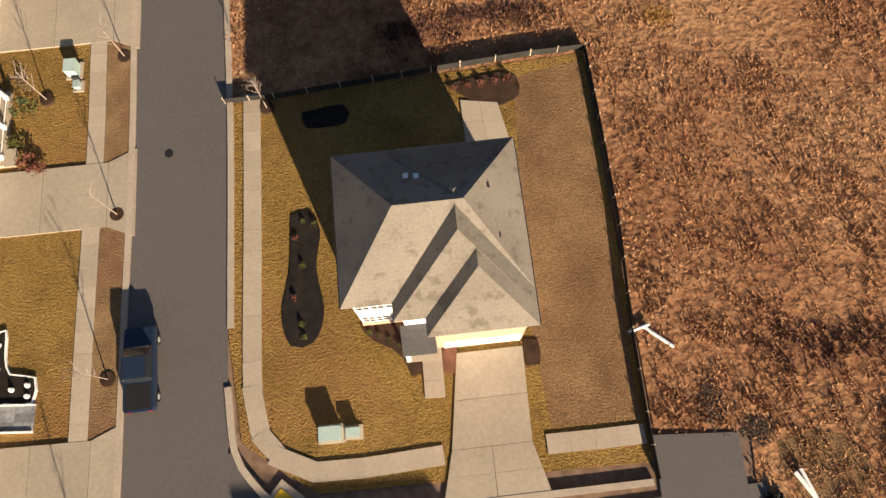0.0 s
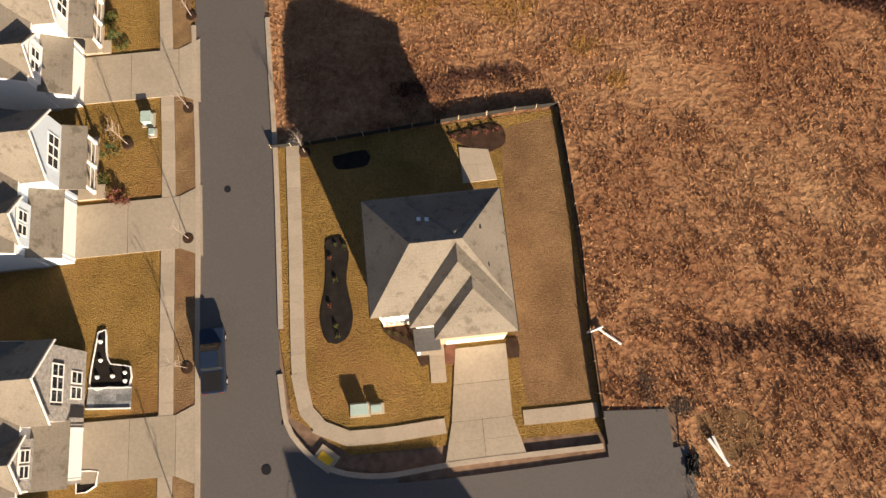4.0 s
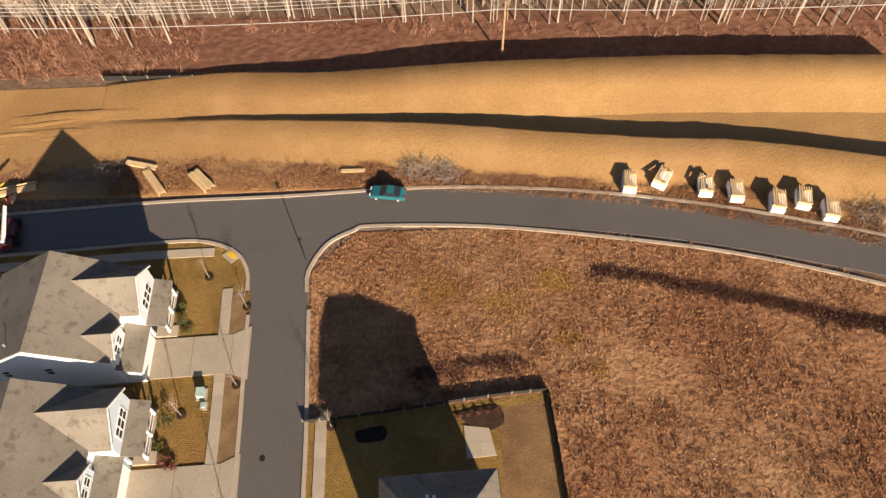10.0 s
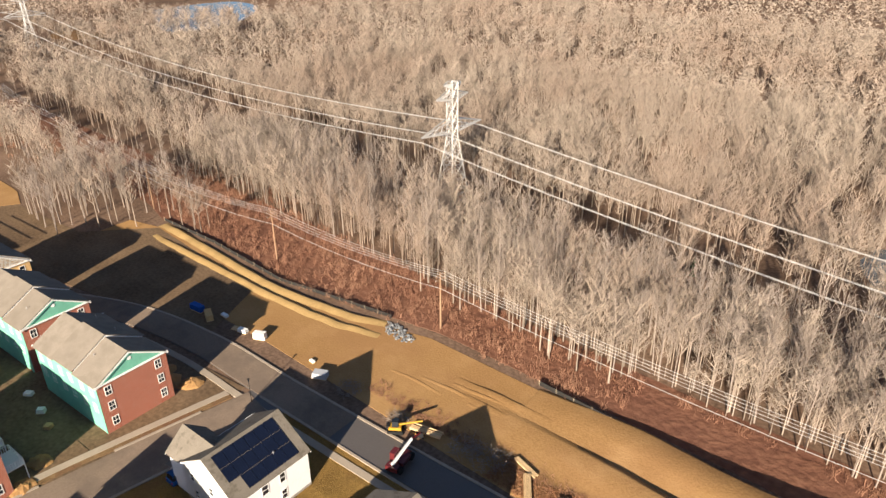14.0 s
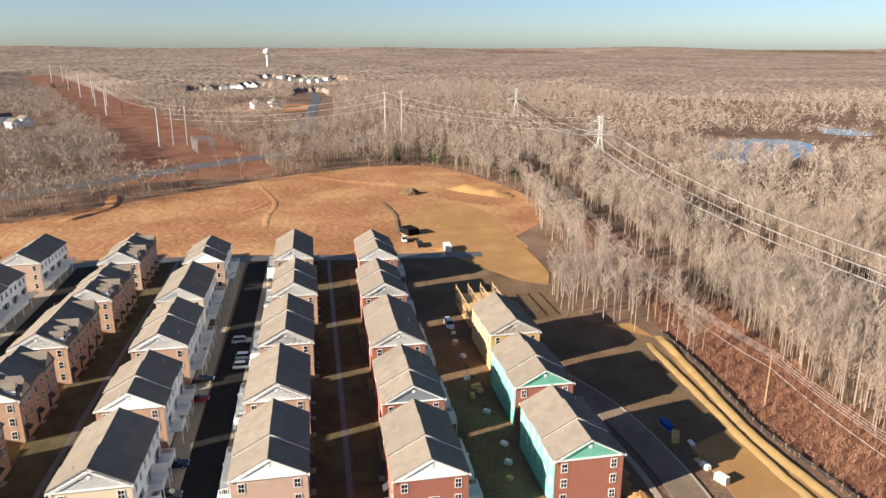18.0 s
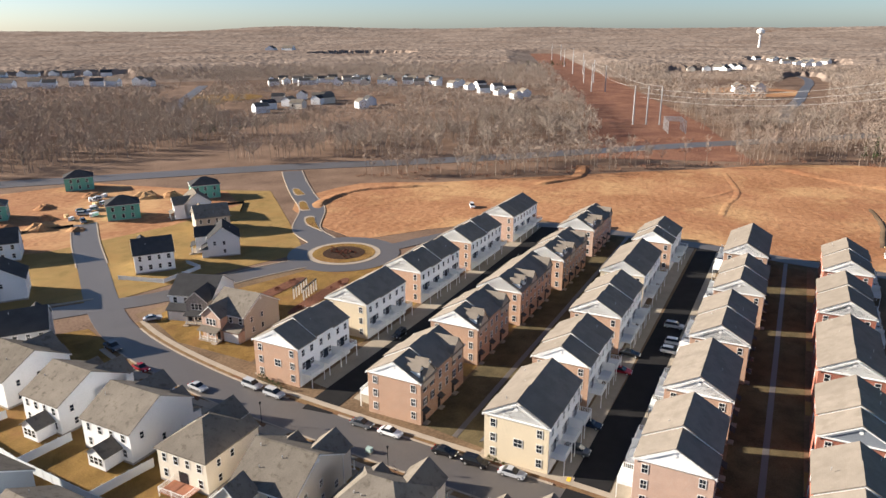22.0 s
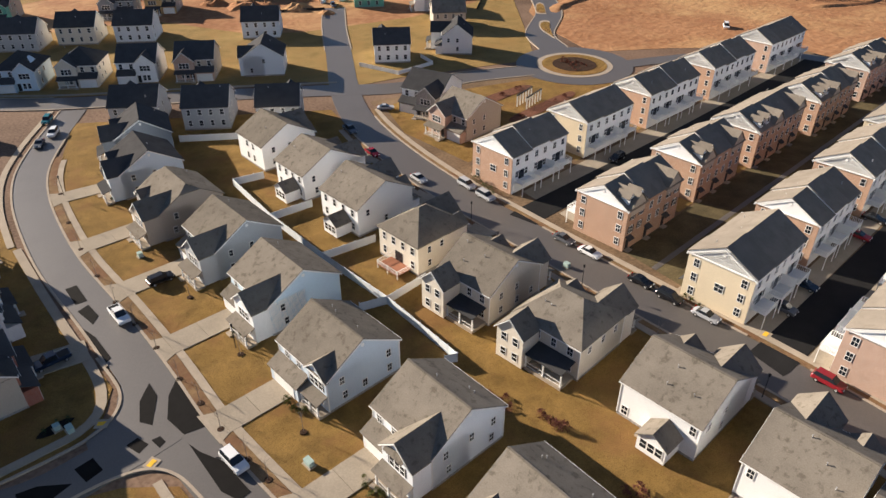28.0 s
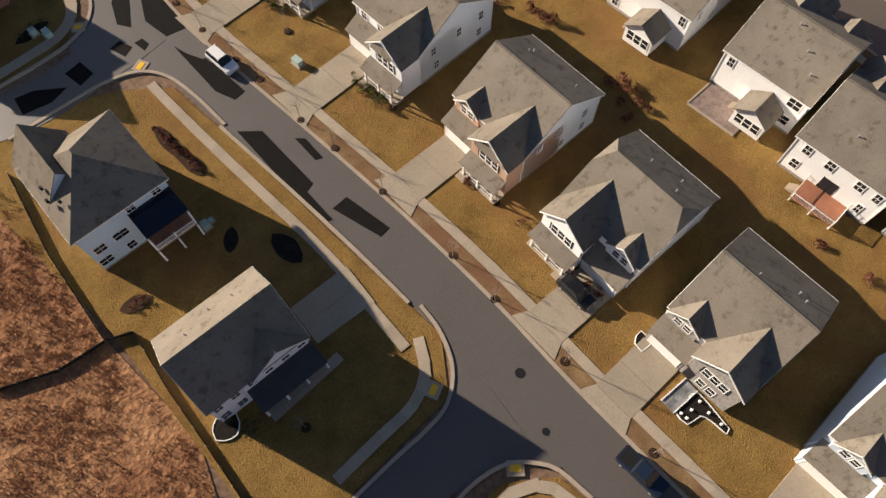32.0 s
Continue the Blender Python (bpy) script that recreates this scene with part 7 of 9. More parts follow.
# ---- cars ----
def car_meshes(kind):
    if kind in SHARED:
        return SHARED[kind]
    L, w, h = {"sedan": (4.7, 1.84, 1.45), "suv": (4.75, 1.9, 1.72), "van": (5.1, 2.0, 1.8), "pickup": (5.5, 1.98, 1.86)}[kind]
    a = L / 2
    lower = {"sedan": [(-a, .35), (-a, .75), (-a + .5, .95), (-a + 1.2, 1.0), (a - 1.5, .98), (a - .3, .8), (a, .62), (a, .35)],
             "suv": [(-a, .4), (-a + .03, 1.0), (-a + .2, 1.1), (a - 1.3, 1.08), (a - .2, .92), (a, .7), (a, .4)],
             "van": [(-a, .35), (-a + .03, 1.0), (-a + .2, 1.1), (a - 1.2, 1.08), (a - .2, .85), (a, .65), (a, .35)],
             "pickup": [(-a, .5), (-a, 1.1), (-a + 1.9, 1.12), (a - 1.5, 1.14), (a - .1, 1.02), (a, .8), (a, .5)]}[kind]
    cab = {"sedan": [(-a + .7, .98), (-a + 1.45, h), (a - 2.2, h), (a - 1.35, .97)], "suv": [(-a + .12, 1.08), (-a + .45, h), (a - 1.9, h), (a - 1.15, 1.07)],
           "van": [(-a + .12, 1.08), (-a + .3, h), (a - 1.8, h), (a - .9, 1.06)], "pickup": [(-a + 1.85, 1.1), (-a + 2.0, h), (a - 2.1, h), (a - 1.35, 1.12)]}[kind]

    def loft(prof, wi, wo, top=1.0):
        s = Shape()
        cx, cz = sum(p[0] for p in prof) / len(prof), sum(p[1] for p in prof) / len(prof)
        rings = []
        for yy, k in ((-wo, .93), (-wi, 1.0), (wi, 1.0), (wo, .93)):
            rings.append([(cx + (x - cx) * k, yy * (1 if z < 1.2 else top), cz + (z - cz) * (k if k == 1 else .9)) for x, z in prof])
        n = len(prof)
        for r in rings:
            s.v += r
        for q in range(3):
            s.f += [(q * n + k, q * n + (k + 1) % n, (q + 1) * n + (k + 1) % n, (q + 1) * n + k) for k in range(n)]
        s.f += [tuple(range(n)), tuple(range(3 * n, 4 * n))[::-1]]
        return s
    body = loft(lower, w / 2 - .12, w / 2)
    glass = loft(cab, w / 2 - .25, w / 2 - .08, .86)
    x0, x1 = cab[1][0] + .03, cab[2][0] - .03
    roof = Shape().box(x0, x1, -w / 2 + .3, w / 2 - .3, h - .03, h + .03)
    for x in (x0, (x0 + x1) / 2, x1):
        for q in (-1, 1):
            roof.box(x - .05, x + .05, q * (w / 2 - .26) - .04, q * (w / 2 - .26) + .04, 1.1, h)
    wheel = Shape().tube((0, -.12, 0), (0, .12, 0), .34, n=14)
    rim = Shape().tube((0, -.13, 0), (0, .13, 0), .2, n=10)
    head = Shape().box(a - .12, a + .01, -.2, .2, .62, .76)
    tail = Shape().box(-a - .01, -a + .1, -.14, .14, .7, .95)
    bedm = Shape().box(-a + .15, -a + 1.75, -w / 2 + .18, w / 2 - .18, 1.08, 1.13) if kind == "pickup" else None
    ms = [s.mesh(n) if s else None for n, s in (("body", body), ("cabin_glass", glass), ("roof", roof), ("tyre", wheel), ("rim", rim), ("headlight", head), ("taillight", tail), ("load_bed", bedm))]
    SHARED[kind] = (ms, L, w)
    return SHARED[kind]


LAMP = mat("lamp_glass", (0.7, 0.7, 0.68), 0.15, 0.02, 1, 5, 0)
REDL = mat("tail_lamp", (0.35, 0.01, 0.01), 0.2, 0.02, 1, 5, 0)
CARMESH = {}


def car(x, y, ang, kind, colour, label):
    ms, L, w = car_meshes(kind)
    if (kind, colour) not in CARMESH:
        b, r = ms[0].copy(), ms[2].copy()
        b.materials.append(PAINT[colour])
        r.materials.append(PAINT[colour])
        CARMESH[kind, colour] = (b, r)
    b, r = CARMESH[kind, colour]
    e = thing("car" if kind != "pickup" else "pickup_truck", x, y, ang, label, "car", "parked cars", 0.075)
    part("body", b, None, e)
    part("cabin_glass", ms[1], GLASS, e)
    part("roof", r, None, e)
    for sx in (-1, 1):
        for sy in (-1, 1):
            t = part("wheel", ms[3], TYRE, e, m=pose(sx * (L / 2 - .9), sy * (w / 2 - .12), .34))
            part("rim", ms[4], STEEL, t)
    for sy in (-1, 1):
        part("headlight", ms[5], LAMP, e, m=pose(0, sy * (w / 2 - .4), 0))
        part("taillight", ms[6], REDL, e, m=pose(0, sy * (w / 2 - .3), 0))
    if ms[7]:
        part("load_bed", ms[7], BLACK, e)


for c_ in [(-20.7, 5.6, 97, "pickup", "navy", "dark blue pickup truck parked by the kerb"), (-10.5, 55.9, 175, "sedan", "teal", "teal car parked on the north road"), (-13.0, -64.4, 100, "suv", "white", "white car parked by the kerb"), (-28.3, -12.7, 94, "suv", "black", "black car on a concrete drive"),
           (-8.7, -104.2, 97, "pickup", "white", "white pickup truck parked by the kerb"), (-17.4, -110.6, 187, "suv", "black", "black car on a concrete drive"), (-87.9, -47.8, 98, "sedan", "silver", "silver car parked beside the townhouses"), (-87.0, -54.6, 98, "suv", "black", "black car parked beside the townhouses"), (-86.6, -60.6, 98, "sedan", "black", "black car parked beside the townhouses"),
           (-85.9, -72.4, 97, "sedan", "white", "white car parked beside the townhouses"), (-85.2, -78.7, 97, "sedan", "grey", "grey car parked beside the townhouses"), (-83.5, -101.0, 94, "suv", "silver", "silver car parked by the hedge"), (-83.4, -107.6, 93, "suv", "silver", "silver car parked by the hedge"), (-76.4, -116.2, 92, "sedan", "silver", "silver car parked on the street"),
           (-74.7, -133.8, 90, "sedan", "red", "red car parked on the street"), (-77.0, -149, 88, "pickup", "grey", "dark pickup truck on the street"), (-89.6, -27.6, 95, "suv", "red", "red car parked by the townhouses"), (-92.4, -156.6, 150, "sedan", "silver", "silver car on a drive"), (-14.3, -191, 65, "suv", "white", "white car parked on the bend"), (-10.2, -186, 68, "sedan", "grey", "grey car parked on the bend"),
           (-14.6, -201, 65, "suv", "teal", "teal car parked near the cross street"), (-100.0, -41.6, 98, "suv", "grey", "grey car parked behind a townhouse"), (-109.2, -43.2, 98, "sedan", "navy", "dark blue car parked behind a townhouse"), (-133.0, -46.2, 98, "sedan", "red", "bright red car parked behind a townhouse"), (-142.0, -47.6, 98, "sedan", "black", "black car parked behind a townhouse"), (-148.4, -40.2, 98, "suv", "white", "white car in the alley"), (-153.4, -40.8, 98, "suv", "white", "white car in the alley"),
           (-171.7, 8.7, 8, "van", "white", "white van in the muddy alley"), (-256.6, -4.0, 5, "van", "white", "white van by the cleared field"), (-238, -151.6, 40, "van", "white", "white van near the cleared field"), (2.6, -98.6, 8, "pickup", "navy", "dark pickup truck on a shaded drive"), (-78.3, 25.6, 96, "van", "blue", "pale blue van beside the house"), (-163, -44, 98, "suv", "silver", "silver car behind a townhouse"), (-120.6, -97.6, 8, "suv", "black", "black car behind a townhouse")]:
    car(*c_)

# ---- fences ----
slabs("patio", slabs_later, 2, 2, 0.17, "pale concrete back patio", CONC)


def fence(name, pts, label, group, h=1.8, panel=2.4, material=None, postm=None, thick=0.05, post=0.12, closed_gap=0.08):
    """Posts and panels along plan points."""
    e = tagged(new(name), label, "fence", group)
    e.matrix_basis = pose(pts[0][0], pts[0][1], 0)
    o = Vector((*pts[0], 0))
    for a, b in zip(pts, pts[1:]):
        a, b = Vector((*a, 0)), Vector((*b, 0))
        n = max(1, round((b - a).length / panel))
        ang = math.degrees(math.atan2((b - a).y, (b - a).x))
        step = (b - a).length / n
        for k in range(n):
            c = a.lerp(b, (k + 0.5) / n) - o
            part("panel", Shape().box(-step / 2 + post / 2, step / 2 - post / 2, -thick / 2, thick / 2, closed_gap, h).box(-step / 2 + post / 2, step / 2 - post / 2, -thick, thick, h - 0.12, h - 0.02) if h > 1 else Shape().box(-step / 2, step / 2, -thick / 2, thick / 2, 0, h), material or FENCEW, e, m=pose(c.x, c.y, 0, 0, 0, ang))
            p = a.lerp(b, k / n) - o
            part("post", Shape().box(-post / 2, post / 2, -post / 2, post / 2, 0, h + 0.1).box(-post / 2 - 0.02, post / 2 + 0.02, -post / 2 - 0.02, post / 2 + 0.02, h + 0.1, h + 0.14), postm or material or FENCEW, e, m=pose(p.x, p.y, 0, 0, 0, ang))
    return e


WF = "white vinyl yard fences"
fence("vinyl_fence", [(-41.5, -138), (-42.0, -119), (-44.0, -100), (-46.8, -81.6), (-48.0, -63.2), (-46.0, -63.9)], "long white vinyl privacy fence between back yards", WF)
fence("vinyl_fence", [(-41.5, -138), (-48.5, -137.3)], "white vinyl fence across a back yard", WF)
fence("vinyl_fence", [(-42.0, -119), (-51.6, -119.3)], "white vinyl fence across a back yard", WF)
fence("vinyl_fence", [(-44.0, -100), (-55.4, -99.7)], "white vinyl fence across a back yard", WF)
fence("vinyl_fence", [(-42.0, -82.6), (-46.8, -81.6), (-56.0, -83.4)], "white vinyl fence across a back yard", WF)
fence("vinyl_fence", [(-39.2, -168.0), (-46.0, -164.2), (-53.6, -160.2)], "white vinyl fence behind the dark-roofed house", WF)
fence("vinyl_fence", [(-104.6, -192.4), (-110.4, -178.4), (-124.6, -180.2), (-125.4, -188.6)], "white vinyl fence round a house yard", WF, 1.3)
SF = "black silt fences"
fence("silt_fence", [(-17.3, 25.0), (-13.7, 25.4), (-6.5, 26.7), (-0.1, 27.9), (5.1, 28.8), (9.1, 29.3), (9.8, 23.6), (10.7, 15.4), (11.0, 8.3), (11.5, 3.0), (12.0, -1.0)], "sagging black silt fence round the corner lot", SF, 0.75, 2.2, SILT, STAKE, 0.02, 0.05)
fence("silt_fence", [(15.9, -65.3), (16.5, -52.6), (15.9, -39.2), (13.0, -38.3), (13.0, -30.4), (12.6, -22.8), (12.2, -13.0)], "black silt fence at the field's edge", SF, 0.75, 2.4, SILT, STAKE, 0.02, 0.05)
fence("silt_fence", [(15.9, -39.2), (21.2, -39.2), (27.4, -41.2)], "black silt fence running into the field", SF, 0.7, 2.4, SILT, STAKE, 0.02, 0.05)
fence("silt_fence", [(-55.0, 76.9), (-41.4, 77.3), (-29.8, 78), (-8, 78.8), (14.6, 80), (52, 82)], "black silt fence along the clay strip", SF, 0.9, 3.4, SILT, STAKE, 0.03, 0.06)
fence("silt_fence", [(-165, 64), (-143.7, 66.2), (-116.8, 66.8), (-88.6, 73.6)], "black silt fence behind the straw bank", SF, 0.8, 3.4, SILT, STAKE, 0.03, 0.06)

# banks and ditches of the clay strip
def bank(name, pts, gentle, steep, h, material, label, rise=None):
    """An earth bank: a long slope to the south, a worn crest and a steep north face."""
    line = curve(pts, 1.5)
    south, north = offset(line, -gentle), offset(line, steep)
    if sum(v.y for v in south) > sum(v.y for v in north):
        south, north = offset(line, gentle), offset(line, -steep)
    s = Shape()
    for i, p in enumerate(line):
        k = max(0.3, 0.85 + 0.5 * noisy(p.x, p.y, 9.0) + 0.22 * noisy(p.x, p.y, 1.9, 3.0)) * min(1, 0.15 + i / 6, 0.15 + (len(line) - 1 - i) / 6)
        if rise is not None:
            k = (rise + (1 - rise) * min(1.0, 2.2 * i / len(line))) * (1 + 0.06 * noisy(p.x, p.y, 3.0, 3.0))
        w = 0.4 * noisy(p.x, p.y, 4.0, 7.0) * (1 if rise is None else 0.5)
        s.v += [(south[i].x, south[i].y + w, -0.06), ((p.x + south[i].x) / 2, (p.y + south[i].y) / 2 + w, h * k * 0.45), (p.x, p.y + w * 0.6, h * k), (p.x + (north[i].x - p.x) * 0.3, p.y + (north[i].y - p.y) * 0.3 + w * 0.5, h * k * 0.85), (north[i].x, north[i].y + w, -0.06)]
    for i in range(len(line) - 1):
        for q in range(4):
            s.f.append((5 * i + q, 5 * i + q + 1, 5 * i + q + 6, 5 * i + q + 5))
    return tagged(part(name, s, material, smooth=True), label, "earth bank", "", "structure")


bank("straw_bank", [(-163, 63), (-143.5, 63.8), (-116, 64.6), (-98, 68), (-87.6, 71.6)], 1.8, 1.0, 0.6, STRAW, "straw-covered earth bank beside the woods")
bank("straw_bank", [(-158.6, 58.5), (-138, 60), (-110.4, 62.4), (-95, 65), (-85.6, 68.2)], 1.6, 0.9, 0.5, STRAW, "straw-covered earth bank beside the lots")
bank("clay_bank", [(-56, 67.0), (-46, 67.8), (-31, 68.2), (-8, 67.6), (8, 66.2), (25, 65.2), (40, 64.6), (70, 60)], 7.0, 1.8, 1.9, DIRT, "low clay bank casting a long shadow", 0.02)
bank("clay_bank", [(-52, 70.6), (-44, 71.0), (-34, 71.6), (-26, 71.6)], 2.0, 0.7, 0.18, DIRT, "worn wheel rut in the clay")
bank("clay_bank", [(-62, 66.5), (-52, 67.2), (-44, 68.6), (-34, 69.2)], 2.0, 0.7, 0.2, DIRT, "worn wheel rut in the clay")
bank("clay_bank", [(-66, 69), (-54, 70.4), (-40, 72.2)], 2.0, 0.7, 0.25, DIRT, "worn wheel rut in the clay")
for k in range(9):
    x, y = -76 + 5.2 * k, 62.6 + 0.55 * k + (k * 37 % 5) * 0.9
    bank("clay_bank", [(x, y), (x + 5, y + 0.9), (x + 11, y + 1.2 + (k % 3) * 0.4)], 0.8, 0.35, 0.13 + 0.03 * (k % 3), DIRT, "worn wheel rut in the clay")
bank("clay_bank", [(-54, 75.4), (-38, 77.6), (-22, 77.4), (-8, 78.2), (15, 79.8), (34, 80.8), (64, 81.4)], 9.0, 1.2, 2.9, DIRT, "low clay bank along the silt fence", 0.08)
bank("clay_bank", [(-200, -204), (-214, -211), (-236, -212), (-258, -194), (-264, -182)], 5.0, 2.0, 1.0, REDDIRT, "low bank on the cleared field")
bank("clay_bank", [(-300, -80), (-318, -72), (-335, -68)], 2.5, 1.4, 0.22, REDDIRT, "worn wheel track on the cleared field")
bank("clay_bank", [(-277, -61), (-300, -64), (-328, -66), (-370, -82)], 2.5, 1.4, 0.25, REDDIRT, "worn wheel track on the cleared field")
bank("clay_bank", [(-362, 20), (-352, 30), (-342, 42), (-338, 50)], 6.0, 3.0, 3.2, DIRT, "heap of dug clay on the cleared field")
bank("clay_bank", [(-326, -14), (-300, -8), (-268, -6)], 1.6, 1.0, 0.35, GRADED, "dark ditch edge on the cleared field")
bank("clay_bank", [(-350, -150), (-320, -140), (-290, -150)], 5.0, 2.0, 0.9, REDDIRT, "low bank on the cleared field")
bank("clay_bank", [(-400, -60), (-380, -30), (-372, 0)], 6.0, 2.0, 1.0, REDDIRT, "low bank on the cleared field")
tagged(part("graded_pad", Shape().prism([(v.x, v.y) for v in curve([(-262, -4), (-290, -4), (-318, 6), (-322, 22), (-300, 34), (-270, 38), (-214, 44), (-208, 34), (-262, -4)], 4)][:-1], -0.1, 0.07), DIRT), "smooth tan clay pad on the cleared field", "bare soil", "", "structure")
rr = random.Random(33)
riprap = tagged(new("riprap"), "grey riprap stones at the ditch outlet", "stones", "")
riprap.matrix_basis = pose(-83.6, 71.4, 0)
rk = Shape().tube((0, 0, -0.2), (0, 0, 0.18), 0.34, 0.2, 6).mesh("stone")
rk.materials.append(ROCK)
RIPRAP = [(-4.4, 0.9), (-2.0, 1.7), (3.4, 0.4), (4.2, -0.6), (2.6, -2.0), (-0.6, -2.4), (-2.6, -1.4)]
rubble = Shape()
for k in range(260):
    x, y = rr.uniform(-4.5, 4.3), rr.uniform(-2.4, 1.7)
    if inside(x, y, RIPRAP):
        a, r = rr.uniform(0, 6.28), rr.uniform(0.14, 0.3)
        rubble.tube((x, y, -0.1), (x + r * math.cos(a), y + r * math.sin(a), rr.uniform(0.1, 0.24)), r, r * 0.6, 5)
tagged(part("rubble", rubble, ROCK, riprap), "", "", "", "stuff")
for k in range(22):
    x, y = rr.uniform(-4.5, 4.3), rr.uniform(-2.4, 1.7)
    if inside(x, y, RIPRAP):
        part("stone", rk, ROCK, riprap, m=pose(x, y, 0.12, rr.uniform(-40, 40), rr.uniform(-40, 40), rr.uniform(0, 360)))

# ---- building materials along the north road ----
BOARD = Shape().box(-2.0, 2.0, -0.07, 0.07, 0, 0.09).mesh("board")
BOARD.materials.append(LUMBER)


def lumber_stack(x, y, ang, rows=4, cols=9, wrap=True, length=1.0):
    e = thing("lumber_stack", x, y, ang, "stack of fresh yellow lumber boards" + (" on a white wrapped base" if wrap else " lying on the ground"), "lumber stack", "lumber stacks")
    z = 0.1
    if wrap:
        part("wrapped_base", Shape().box(-1.5, 1.5, -0.85, 0.85, 0.05, 0.95).box(-1.3, 1.3, -0.95, 0.95, 0, 0.1), WHITE, e, "white plastic wrap")
        part("bearer", Shape().box(-1.19, -1.01, -0.85, 0.85, 0.95, 1.42).box(1.01, 1.19, -0.85, 0.85, 0.95, 1.42), LUMBER, e)
        z = 1.42
    for r in range(rows):
        for c_ in range(cols):
            if rr.random() < 0.9 and (r == rows - 1 or c_ in (0, cols - 1)):
                part("board", BOARD, LUMBER, e, m=pose(rr.uniform(-0.1, 0.1), (c_ - cols / 2 + 0.5) * (0.29 if wrap else 0.175), z + r * 0.1) @ Matrix.Diagonal((length * (0.72 if wrap else 1), 1, 1, 1)))


for x, y, a in ((21.2, 58.8, 85), (25.6, 59.6, 60), (31.0, 58.4, 84), (34.8, 57.6, 86), (39.8, 56.0, 80), (43.2, 56.6, 78), (46.2, 54.8, 80)):
    lumber_stack(x, y - 0.4, a, 1, 6)
lumber_stack(-35.7, 57.7, -44, 5, 9, False, 1.0)
lumber_stack(-42.0, 57.3, -50, 5, 6, False, 1.25)
lumber_stack(-44.6, 60.3, -12, 3, 5, False, 1.1)
lumber_stack(-60.2, 55.6, 18, 5, 8, False, 1.3)
lumber_stack(-15.6, 60.0, 3, 2, 3, False, 0.8)
lumber_stack(-106.0, 50.6, 20, 3, 6, False, 0.8)


def brush_pile(x, y, r, label, n=220, material=None):
    s = Shape()
    for k in range(n):
        a, t = rr.uniform(0, 6.283), rr.random() ** 0.6 * r
        p = Vector((math.cos(a) * t, math.sin(a) * t, rr.uniform(0, 0.9) * (1 - t / r * 0.7)))
        d = Vector((rr.uniform(-1, 1), rr.uniform(-1, 1), rr.uniform(-0.1, 0.5))).normalized() * rr.uniform(0.5, 1.6)
        s.tube(p, p + d, 0.03, 0.012, 3)
    ob = part("brush_pile", s, material or BARK, m=pose(x, y, 0))
    return tagged(ob, label, "brush pile", "brush piles")


for x, y, r in ((-7.0, 60.8, 2.6), (-3.0, 60.2, 2.4), (-49.4, 57.6, 3.0), (-53.6, 57.4, 2.6), (-65.4, 54.4, 1.8), (-77.0, 54.0, 2.2), (52, 54.5, 3), (61, 52, 3)):
    brush_pile(x, y, r, "heap of cut grey-brown branches")


def machine(x, y, ang):
    """A small tracked loader with a boom."""
    e = thing("loader", x, y, ang, "yellow loader with a raised boom beside the road", "loader")
    for q in (-1, 1):
        part("track", Shape().prism([(-1.2, q * 0.8 - 0.18), (1.2, q * 0.8 - 0.18), (1.2, q * 0.8 + 0.18), (-1.2, q * 0.8 + 0.18)], 0, 0.6), TYRE, e)
    part("chassis", Shape().box(-1.0, 0.9, -0.65, 0.65, 0.5, 1.1), LOADER, e)
    part("cab", Shape().box(-0.5, 0.5, -0.5, 0.5, 1.1, 2.1), GLASS, e)
    part("boom", Shape().tube((0.5, 0, 1.3), (4.2, 0, 2.2), 0.18, 0.12, 6), LOADER, e)
    part("counterweight", Shape().box(-1.4, -0.9, -0.5, 0.5, 0.6, 1.3), BLACK, e)


machine(-63.9, 52.6, 40)


def telehandler(x, y, ang):
    """A four-wheeled lift truck, its long boom lowered to the front."""
    e = thing("telehandler", x, y, ang, "red telehandler with a long white boom on the road", "telehandler")
    part("chassis", Shape().box(-2.4, 2.0, -0.75, 0.75, 0.55, 1.15).box(-2.6, -1.6, -0.95, 0.95, 0.7, 1.5), PAINT["maroon"], e)
    part("engine_cover", Shape().box(-1.2, 1.0, -1.15, -0.45, 0.8, 1.5), PAINT["maroon"], e)
    cab = part("cab", Shape().extrude([(-1.0, 0.4, 0.8), (0.7, 0.4, 0.8), (0.5, 0.4, 2.4), (-0.9, 0.4, 2.4)], (0, 0.8, 0)), PAINT["maroon"], e)
    part("windscreen", Shape().box(-0.7, 0.35, 1.19, 1.22, 1.3, 2.25), GLASS, cab)
    part("boom", Shape().tube((-2.2, 0, 1.75), (3.2, -0.05, 2.2), 0.3, 0.26, 4), WHITE, e)
    part("inner_boom", Shape().tube((3.0, -0.05, 2.18), (5.6, -0.1, 1.4), 0.2, 0.18, 4), PAINT["red"], e, "red inner boom")
    part("fork_carriage", Shape().box(5.5, 5.65, -0.7, 0.5, 0.5, 1.5).box(5.6, 6.8, -0.5, -0.38, 0.5, 0.56).box(5.6, 6.8, 0.18, 0.3, 0.5, 0.56), BLACK, e)
    for xx in (-1.7, 1.5):
        for q in (-1, 1):
            part("wheel", Shape().tube((xx, q * 0.8, 0.6), (xx, q * 1.2, 0.6), 0.6, n=14), TYRE, e)


telehandler(-58.2, 48.4, 107)


